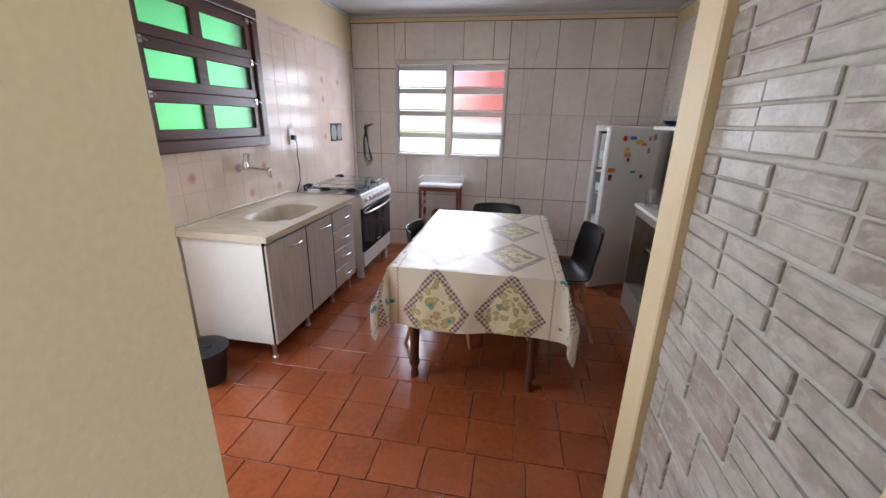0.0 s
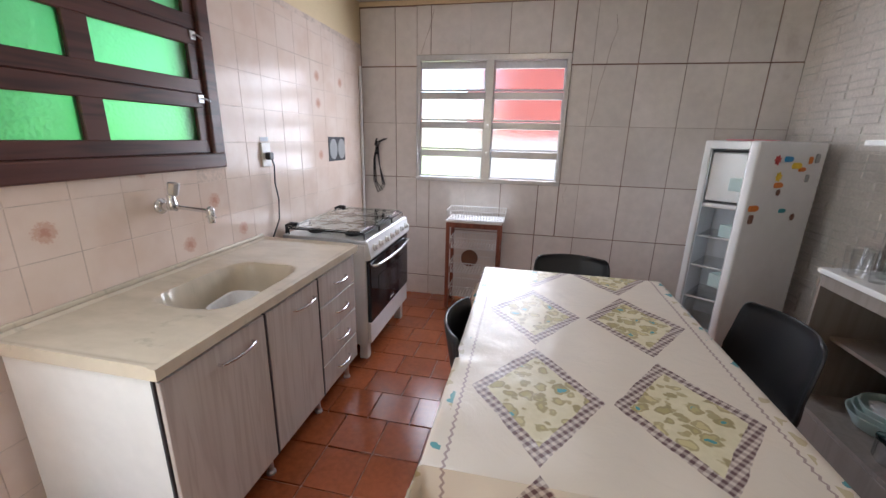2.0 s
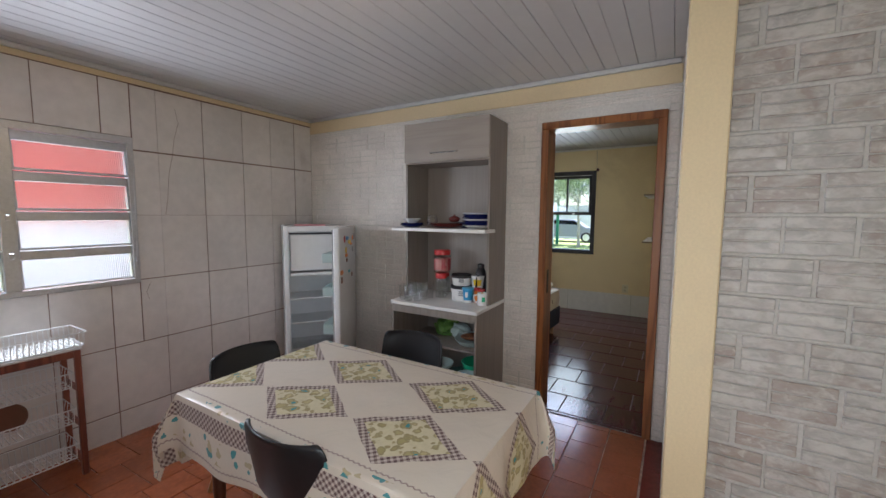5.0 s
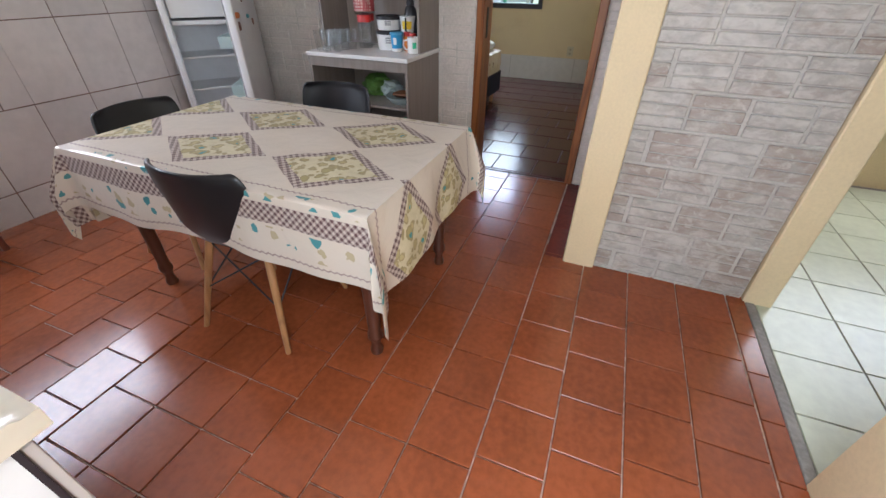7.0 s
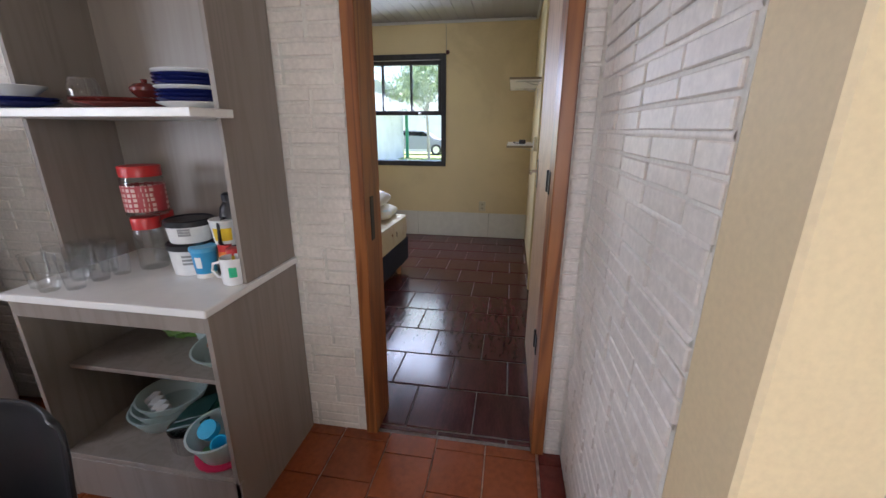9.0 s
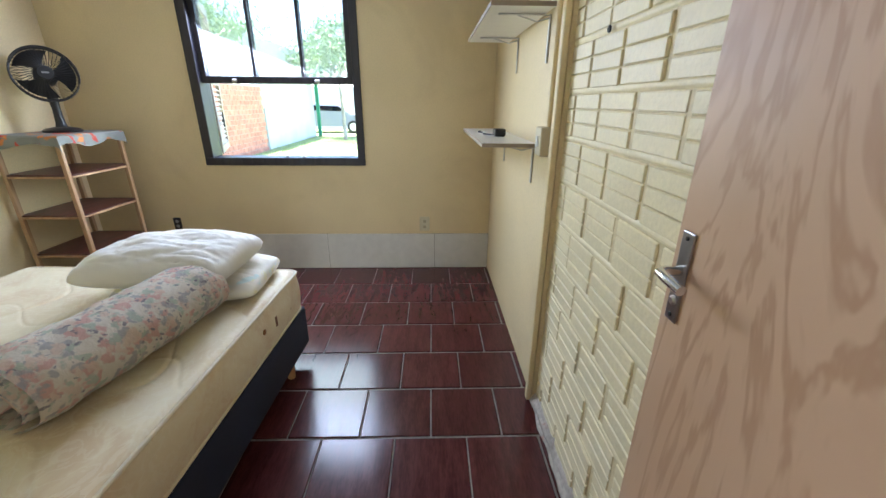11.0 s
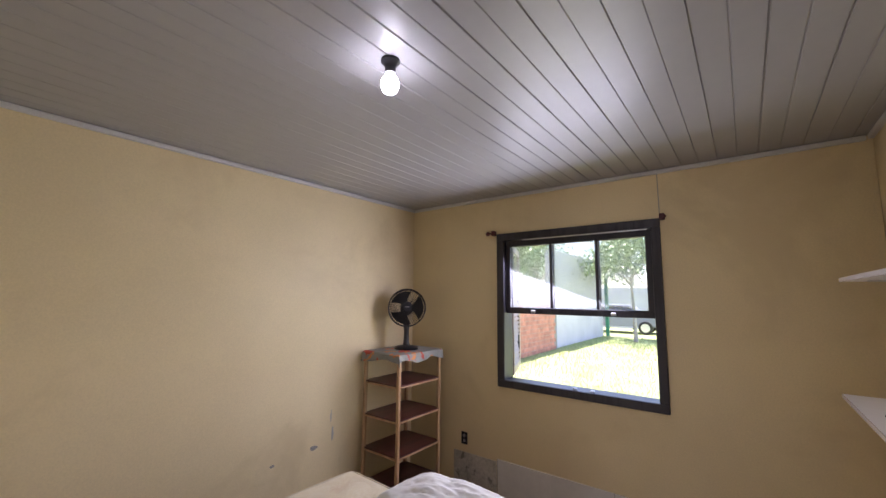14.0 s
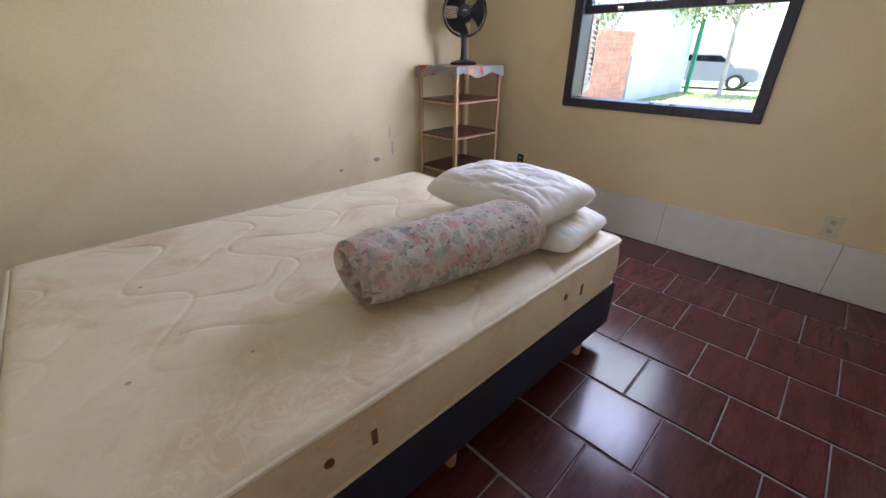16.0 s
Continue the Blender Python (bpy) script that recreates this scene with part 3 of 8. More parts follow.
# ---- kitchen: window and doors ----
def kitchen_window():
    w = thing("window_1", at(-0.605, KY1, 1.005), "aluminium tilting window with ribbed glass panes", "window", kind="structure")
    x0, x1, z0, z1, y = -1.235, 0.025, 1.005, 2.04, KY1
    fr = bmesh.new()
    for a in ((x0, z0, x1, z0 + 0.035), (x0, z1 - 0.045, x1, z1)):
        box(fr, a[0], y - 0.012, a[1], a[2], y + 0.06, a[3], 0.003)
    for a in ((x0, x0 + 0.035), (x1 - 0.035, x1)):
        box(fr, a[0], y - 0.010, z0 + 0.03, a[1], y + 0.058, z1 - 0.04, 0.003)
    wpart("window_frame", fr, ALU, w)
    wpart("mullion", B(-0.645, y - 0.014, z0 + 0.034, -0.575, y + 0.055, z1 - 0.044, 0.004), ALU, w)
    for c0, c1 in ((x0 + 0.035, -0.645), (-0.575, x1 - 0.035)):
        for k in range(4):
            zb = z0 + 0.037 + k * 0.2385
            vent = bmesh.new()
            m = Matrix.Translation((0, y + 0.02, zb + 0.12)) @ Matrix.Rotation(radians(-7), 4, 'X') @ Matrix.Translation((0, -y - 0.02, -zb - 0.12))
            box(vent, c0 + 0.002, y + 0.006, zb + 0.001, c1 - 0.002, y + 0.03, zb + 0.014, 0.002, m=m)
            box(vent, c0 + 0.002, y + 0.006, zb + 0.178, c1 - 0.002, y + 0.034, zb + 0.234, 0.002, m=m)
            box(vent, c0 + 0.002, y + 0.008, zb + 0.012, c0 + 0.010, y + 0.026, zb + 0.18, 0.001, m=m)
            box(vent, c1 - 0.010, y + 0.008, zb + 0.012, c1 - 0.002, y + 0.026, zb + 0.18, 0.001, m=m)
            v = wpart("vent_frame", vent, ALU, w)
            g = bmesh.new()
            box(g, c0 + 0.008, y + 0.014, zb + 0.010, c1 - 0.008, y + 0.018, zb + 0.182, m=m)
            p = wpart("pane", g, RIBBED, v)
            p.visible_shadow = False
    for x, s in ((x1 - 0.012, -1), (x0 + 0.012, 1)):
        lv = bmesh.new()
        tube(lv, [(x, y - 0.014, 1.16), (x + 0.012 * s, y - 0.04, 1.22), (x, y - 0.022, 1.32), (x - 0.006 * s, y - 0.02, 1.86)], 0.005)
        box(lv, x - 0.01, y - 0.024, 1.12, x + 0.01, y - 0.010, 1.17, 0.003)
        wpart("lever", lv, STEEL, w)
    for z in (1.46, 1.235):
        wpart("latch", B(-0.622, y - 0.026, z, -0.60, y - 0.013, z + 0.035, 0.003), STEEL, w)


kitchen_window()


def green_window():
    w = thing("window_2", at(KX0, 2.62, 1.215), "dark wood window with green pebbled glass panes", "window", kind="structure")
    y0, y1, z0, z1 = 2.09, 3.156, 1.215, 2.131
    fr = bmesh.new()
    for a in ((y0, z0, y1, z0 + 0.07), (y0, z1 - 0.07, y1, z1)):
        box(fr, KX0 - 0.10, a[0], a[1], KX0 + 0.030, a[2], a[3], 0.008, 2)
    for a in ((y0, y0 + 0.07), (y1 - 0.07, y1)):
        box(fr, KX0 - 0.10, a[0], z0 + 0.065, KX0 + 0.0285, a[1], z1 - 0.065, 0.008, 2)
    wpart("window_frame", fr, DARK_WOOD, w)
    h = (z1 - z0 - 0.14) / 3
    for k in range(3):
        zb = z0 + 0.07 + k * h
        s = bmesh.new()
        xa, xb = KX0 - 0.022, KX0 + 0.012
        box(s, xa, y0 + 0.0703, zb + 0.0004, xb, y1 - 0.0703, zb + 0.058, 0.003)
        box(s, xa, y0 + 0.0703, zb + h - 0.062, xb, y1 - 0.0703, zb + h - 0.0004, 0.004)
        box(s, xa - 0.012, y0 + 0.0705, zb - 0.02, xa - 0.001, y1 - 0.0705, zb + 0.02, 0.002)
        for c, d in ((y0 + 0.0703, y0 + 0.11), (2.545, 2.625), (y1 - 0.125, y1 - 0.0703)):
            box(s, xa + 0.001, c, zb + 0.055, xb - 0.001, d, zb + h - 0.059, 0.003)
        sash = wpart("sash", s, DARK_WOOD, w)
        for c, d in ((y0 + 0.108, 2.547), (2.623, y1 - 0.123)):
            g = wpart("pane", B(KX0 - 0.010, c, zb + 0.055, KX0 - 0.005, d, zb + h - 0.059), GREEN_GLASS, sash)
            g.visible_shadow = False
        for yc in (y1 - 0.095, y0 + 0.085):
            c = bmesh.new()
            box(c, xb - 0.001, yc - 0.016, zb + h - 0.04, xb + 0.006, yc + 0.016, zb + h - 0.005, 0.002)
            tube(c, [(xb + 0.004, yc + 0.0, zb + h - 0.02), (xb + 0.02, yc + 0.006, zb + h - 0.022), (xb + 0.022, yc + 0.03, zb + h - 0.03)], 0.004)
            wpart("catch", c, STEEL, sash)


green_window()


def door_frame(name, label, x0, x1, y0, y1, top, w, mat):
    """Jambs and head around an opening in a wall across x."""
    t = thing(name, at((x0 + x1) / 2, (y0 + y1) / 2, 0), label, "door frame", kind="structure")
    for c, d in ((y0, y0 + w), (y1 - w, y1)):
        wpart("jamb", B(x0, c, 0.0, x1, d, top - w + 0.001, 0.004), mat, t)
    wpart("head", B(x0, y0, top - w, x1, y1, top, 0.004), mat, t)
    return t


df = door_frame("door_frame_1", "varnished pine door frame with hinges", KX1 - 0.02, BX0 + 0.03, 1.667, 2.468, 2.185, 0.052, PINE_FRAME)
for z in (0.42, 1.12, 1.86):
    hg = bmesh.new()
    box(hg, KX1 + 0.10, 1.716, z, KX1 + 0.135, 1.724, z + 0.085, 0.001)
    tube(hg, [(BX0 + 0.034, 1.722, z), (BX0 + 0.034, 1.722, z + 0.085)], 0.006)
    wpart("hinge", hg, BLACK_IRON, df)
wpart("strike_plate", B(KX1 + 0.04, 2.412, 0.92, KX1 + 0.075, 2.4165, 1.10, 0.001), BLACK_IRON, df)
door_frame("door_frame_2", "worn brown wooden frame of the veranda door", KX0 - 0.16, KX0 + 0.028, 0.955, 1.80, 2.14, 0.062,
           wood("worn_brown_wood", (0.34, 0.19, 0.10), (0.17, 0.085, 0.045), axis=2, rough=0.45))


def bedroom_door():
    d = thing("door_1", pose(BX0 + 0.034, 1.712, 0, 0, 0, 0.2), "open raw plywood door with worn chrome handle", "door", kind="structure")
    part("leaf", B(0.004, -0.034, 0.012, 0.738, 0.0, 2.125, 0.002), DOOR_WOOD, d)
    for s in (1, -1):
        y = 0.0008 if s > 0 else -0.0348
        pl = bmesh.new()
        box(pl, 0.690, min(y, y + 0.004 * s), 1.036, 0.720, max(y, y + 0.004 * s), 1.198, 0.0018, 2)
        plate = part("handle_plate", pl, plain("worn_steel", (0.34, 0.33, 0.33), 0.3, 1.0), d, "scratched chrome plate")
        h = bmesh.new()
        tube(h, [(0.705, y, 1.130), (0.705, y + 0.032 * s, 1.130), (0.700, y + 0.041 * s, 1.130), (0.678, y + 0.043 * s, 1.128), (0.640, y + 0.041 * s, 1.124)], 0.0085, 12)
        part("handle", h, CHROME, plate, smooth=True)
        k = bmesh.new()
        lathe(k, [(0.009, 0), (0.009, 0.006), (0.006, 0.009)], 12, Matrix.Translation((0.705, y, 1.075)) @ Matrix.Rotation(radians(-90 * s), 4, 'X'))
        part("lock_cylinder", k, STEEL, plate)
        for z in (1.048, 1.187):
            sc = bmesh.new()
            lathe(sc, [(0.004, 0), (0.004, 0.0055), (0.002, 0.0062)], 8, Matrix.Translation((0.705, y, z)) @ Matrix.Rotation(radians(-90 * s), 4, 'X'))
            part("screw", sc, BLACK_IRON, plate)


bedroom_door()


# ---- kitchen: sink unit and stove ----
def bow_handle(parent, c, along, out, length, mat=CHROME):
    """A bowed bar between two feet."""
    c, along, out = Vector(c), Vector(along), Vector(out)
    pts = [c - along * length / 2, c - along * length * 0.48 + out * 0.016, c - along * length * 0.25 + out * 0.026, c + out * 0.029,
           c + along * length * 0.25 + out * 0.026, c + along * length * 0.48 + out * 0.016, c + along * length / 2]
    b = bmesh.new()
    tube(b, pts, 0.0055, 10)
    return wpart("handle", b, mat, parent, "chrome bow handle", smooth=True)


def sink_unit():
    s = thing("sink_cabinet", at(-1.45, 2.77, 0), "white sink base cabinet with washed wood doors and drawers", "cabinet")
    y0, y1, xf = 2.165, 3.385, -1.185
    xb, zb, zt = -1.70, 0.115, 0.762
    body = bmesh.new()
    for a in (y0, y1 - 0.018):
        wpart("side_panel", B(xb, a, zb, xf, a + 0.018, zt, 0.001), WHITE_LAM, s)
    box(body, xb, y0 + 0.018, zb, xf, y1 - 0.018, zb + 0.018)
    box(body, xb, y0 + 0.018, zb + 0.018, xb + 0.008, y1 - 0.018, zt)
    wpart("front_rail", B(xf - 0.02, y0 + 0.018, zt - 0.05, xf, y1 - 0.018, zt), WHITE_LAM, s)
    wpart("body", body, WHITE_LAM, s)
    wpart("edge_strip", B(xf - 0.004, y0 - 0.001, zb, xf + 0.004, y0 + 0.017, zt - 0.003), DARK_EDGE, s)
    for a, b in ((y0 + 0.004, 2.598), (2.612, 2.982)):
        d = wpart("door", B(xf + 0.005, a, zb + 0.002, xf + 0.021, b, zt - 0.022, 0.002), PALE_OAK, s)
        bow_handle(d, (xf + 0.022, (a + b) / 2 + 0.06, 0.675), (0, 1, 0), (1, 0, 0), 0.16)
        wpart("dark_edge", B(xf + 0.004, b, zb + 0.002, xf + 0.0222, b + 0.009, zt - 0.022), DARK_EDGE, s)
    for k in range(4):
        za = zb + 0.004 + k * 0.157
        d = wpart("drawer", B(xf + 0.005, 2.996, za, xf + 0.021, y1 - 0.003, za + 0.149, 0.002), PALE_OAK, s)
        bow_handle(d, (xf + 0.022, 3.20, za + 0.075), (0, 1, 0), (1, 0, 0), 0.13)
    for x in (xf - 0.03, xb + 0.04):
        for y in (y0 + 0.035, 2.605, 3.0, y1 - 0.05):
            f = bmesh.new()
            lathe(f, [(0.019, 0), (0.019, 0.012), (0.012, 0.02), (0.012, 0.08), (0.02, 0.095), (0.02, 0.116)], 12, at(x, y, fall(y)))
            wpart("foot", f, STEEL, s, smooth=True)


sink_unit()


def sink_top():
    """Cast marble worktop with a raised rim and one sunk rounded basin."""
    t = thing("sink_worktop", at(-1.44, 2.77, 0.765), "beige cast marble worktop with a sunk basin", "worktop")
    x0, x1, y0, y1, z = -1.733, -1.142, 2.145, 3.395, 0.795
    cx, cy, hx, hy = -1.395, 2.735, 0.155, 0.232

    def f(u, v):
        x, y = x0 + u * (x1 - x0), y0 + v * (y1 - y0)
        q = (abs((x - cx) / hx) ** 4 + abs((y - cy) / hy) ** 4) ** 0.25
        d = 0.0
        if q < 1.10:
            s = max(0.0, min(1.0, (1.10 - q) / 0.22))
            d = 0.155 * s * s * (3 - 2 * s)
        e = min(y - y0, y1 - y, x - x0)
        rim = 0.009 if e < 0.022 else 0.0
        if x1 - x < 0.02:
            rim = 0.003
        return Vector((x, y, z - d + rim))

    b = bmesh.new()
    vs = grid_sheet(b, 60, 110, f)
    r = bmesh.ops.extrude_edge_only(b, edges=[e for e in b.edges if e.is_boundary])
    low = [g for g in r["geom"] if isinstance(g, bmesh.types.BMVert)]
    for v in low:
        v.co.z = z - 0.032
    bmesh.ops.recalc_face_normals(b, faces=b.faces)
    wpart("slab", b, MARBLE, t, smooth=True)
    dr = bmesh.new()
    lathe(dr, [(0.0, 0), (0.03, 0.0), (0.036, 0.002), (0.036, 0.004)], 20, at(cx + 0.0, cy - 0.05, z - 0.1555), cap=False)
    wpart("drain", dr, CHROME, t, smooth=True)
    wpart("splash_lip", B(x0, y0 + 0.01, z + 0.008, x0 + 0.014, y1, z + 0.026, 0.005, 2), MARBLE, t)


sink_top()


def bowl_square():
    b = bmesh.new()
    n = 32

    def ring(rx, ry, z):
        out = []
        for k in range(n):
            a = 2 * math.pi * k / n
            c, s = math.cos(a), math.sin(a)
            q = (abs(c) ** 5 + abs(s) ** 5) ** (-0.2)
            out.append(b.verts.new((rx * c * q, ry * s * q, z)))
        return out

    rings = [ring(0.045, 0.06, 0), ring(0.055, 0.075, 0.004), ring(0.07, 0.10, 0.062), ring(0.075, 0.105, 0.064), ring(0.067, 0.097, 0.06), ring(0.05, 0.07, 0.008), ring(0.01, 0.01, 0.007)]
    for p, q in zip(rings, rings[1:]):
        for k in range(n):
            b.faces.new((p[k], p[(k + 1) % n], q[(k + 1) % n], q[k]))
    b.faces.new(list(reversed(rings[0])))
    b.faces.new(rings[-1])
    t = thing("plastic_tub", pose(-1.415, 2.755, 0.641, 0, 0, 8), "white plastic tub with a sponge, in the sink", "tub")
    part("tub", b, WHITE_PLASTIC, t, smooth=True)
    single("sponge", B(-0.035, -0.022, 0, 0.035, 0.022, 0.025, 0.005, 2), plain("sponge_blue", (0.02, 0.05, 0.12), 0.9), "dark blue kitchen sponge lying in the tub", "sponge", m=pose(-1.42, 2.735, 0.65, 0, 0, 25))


bowl_square()


def faucet():
    f = thing("faucet", at(KX0, 2.782, 1.079), "chrome wall faucet with a long swivel spout", "faucet")
    b = bmesh.new()
    lathe(b, [(0.032, -0.001), (0.032, 0.006), (0.024, 0.014), (0.016, 0.018), (0.016, 0.075)], 20, Matrix.Rotation(radians(90), 4, 'Y'))
    part("wall_flange", b, CHROME, f, smooth=True)
    b = bmesh.new()
    lathe(b, [(0.017, -0.012), (0.02, 0.0), (0.02, 0.02), (0.016, 0.028), (0.016, 0.05)], 16, pose(0.058, 0, 0, 0, 0, 0))
    part("valve_body", b, CHROME, f, smooth=True)
    b = bmesh.new()
    lathe(b, [(0.017, 0.048), (0.02, 0.052), (0.023, 0.095), (0.020, 0.10), (0.0, 0.10)], 8, pose(0.058, 0, 0, -6, 8, 0), cap=False)
    part("knob", b, STEEL, f)
    b = bmesh.new()
    tube(b, [(0.058, 0, 0.0), (0.075, 0.004, 0.0), (0.12, 0.006, -0.003), (0.222, 0.010, -0.010)], 0.0085, 12)
    part("spout", b, CHROME, f, smooth=True)
    b = bmesh.new()
    lathe(b, [(0.013, -0.048), (0.013, -0.03), (0.016, -0.026), (0.016, 0.006), (0.011, 0.016), (0.004, 0.02)], 14, at(0.228, 0.010, -0.010))
    tube(b, [(0.208, 0.010, -0.034), (0.250, 0.010, -0.034)], 0.004)
    part("nozzle", b, CHROME, f, smooth=True)


faucet()


def stove():
    s = thing("stove", at(-1.42, 3.94, fall(3.94)), "white gas stove with six burners and a raised glass lid", "stove")
    x0, x1, y0, y1, z0, zt = -1.70, -1.165, 3.545, 4.335, 0.085, 0.755
    wpart("body", B(x0, y0, z0, x1, y1, zt, 0.006, 2), WHITE_ENAMEL, s)
    wpart("cooktop", B(x0 - 0.002, y0 - 0.004, zt + 0.001, x1 + 0.012, y1 + 0.004, zt + 0.026, 0.006, 2), STEEL, s, "scratched steel cooktop")
    # sloping control panel
    b = bmesh.new()
    prof = [(x1, 0.655), (x1 + 0.03, 0.66), (x1 + 0.04, 0.675), (x1 + 0.016, 0.775), (x1 + 0.005, 0.782), (x1, 0.778)]
    for y in (y0, y1):
        for x, z in prof:
            b.verts.new((x, y, z))
    b.verts.ensure_lookup_table()
    n = len(prof)
    for k in range(n):
        b.faces.new((b.verts[k], b.verts[(k + 1) % n], b.verts[n + (k + 1) % n], b.verts[n + k]))
    b.faces.new(b.verts[:n])
    b.faces.new(list(reversed(b.verts[n:])))
    bmesh.ops.recalc_face_normals(b, faces=b.faces)
    wpart("control_panel", b, WHITE_ENAMEL, s)
    for k in range(7):
        b = bmesh.new()
        lathe(b, [(0.021, 0.0), (0.021, 0.01), (0.016, 0.014), (0.015, 0.028), (0.0, 0.029)], 16,
              Matrix.Translation((x1 + 0.028, y0 + 0.075 + k * 0.107, 0.722)) @ Matrix.Rotation(radians(76), 4, 'Y'), cap=False)
        wpart("knob", b, WHITE_PLASTIC, s, smooth=True)
    door = wpart("oven_door", B(x1 + 0.001, y0 + 0.012, 0.245, x1 + 0.028, y1 - 0.012, 0.648, 0.004, 2), BLACK_GLASS, s, "black glass oven door")
    wpart("inner_window", B(x1 + 0.0285, y0 + 0.14, 0.34, x1 + 0.030, y1 - 0.14, 0.52, 0.0005), plain("dark_oven_window", (0.03, 0.03, 0.035), 0.12), door)
    b = bmesh.new()
    pts = [(x1 + 0.026, y0 + 0.05, 0.612)] + [(x1 + 0.05 + 0.022 * math.sin(math.pi * k / 8), y0 + 0.06 + k * 0.084, 0.612) for k in range(9)] + [(x1 + 0.026, y1 - 0.05, 0.612)]
    tube(b, pts, 0.009, 10)
    wpart("handle", b, STEEL, door, "curved steel oven handle", smooth=True)
    wpart("lower_panel", B(x1 + 0.001, y0 + 0.012, 0.10, x1 + 0.022, y1 - 0.012, 0.238, 0.004, 2), WHITE_ENAMEL, s)
    wpart("brand_plate", B(x1 + 0.0286, 3.90, 0.275, x1 + 0.030, 3.98, 0.285), WHITE_PLASTIC, door)
    for x in (x0 + 0.05, x1 - 0.04):
        for y in (y0 + 0.05, y1 - 0.05):
            wpart("leg", B(x - 0.028, y - 0.028, fall(y), x + 0.028, y + 0.028, z0 + 0.002, 0.006), WHITE_PLASTIC, s)
    for k in range(3):
        for i in range(2):
            cx, cy = x0 + 0.15 + i * 0.25, y0 + 0.14 + k * 0.255
            b = bmesh.new()
            lathe(b, [(0.0, 0.027), (0.05, 0.027), (0.05, 0.034), (0.036, 0.036), (0.036, 0.044), (0.03, 0.047), (0.0, 0.048)], 20, at(cx, cy, zt), cap=False)
            wpart("burner", b, BLACK_IRON, s, smooth=True)
    for k in range(3):
        b = bmesh.new()
        a, c = y0 + 0.02 + k * 0.253, y0 + 0.262 + k * 0.253
        zz = zt + 0.062
        tube(b, [(x0 + 0.03, a, zz), (x1 - 0.01, a, zz), (x1 - 0.01, c, zz), (x0 + 0.03, c, zz), (x0 + 0.03, a, zz)], 0.0045, 6)
        for i in range(2):
            cx, cy = x0 + 0.15 + i * 0.25, (a + c) / 2
            for q in range(4):
                g = math.pi / 4 + q * math.pi / 2
                tube(b, [(cx + 0.03 * math.cos(g), cy + 0.03 * math.sin(g), zz), (cx + 0.11 * math.cos(g), cy + 0.11 * math.sin(g), zz)], 0.004, 6)
        for x in (x0 + 0.03, x1 - 0.01):
            for y in (a, c):
                tube(b, [(x, y, zz), (x, y, zt + 0.026)], 0.004, 6)
        wpart("grate", b, BLACK_IRON, s)
    # glass lid, folded down over the burners
    lid = wpart("glass_lid", B(x0 + 0.03, y0 + 0.01, zt + 0.072, x1 - 0.03, y1 - 0.01, zt + 0.077, 0.002), SMOKE, s, "smoked tempered glass lid")

    for y in (y0 + 0.06, y1 - 0.06):
        b = bmesh.new()
        tube(b, [(x0 - 0.01, y, zt + 0.02), (x0 - 0.012, y, zt + 0.07), (x0 + 0.02, y, zt + 0.084), (x0 + 0.07, y, zt + 0.084)], 0.011, 8)
        wpart("lid_hinge", b, BLACK_PLASTIC, s, smooth=True)


stove()


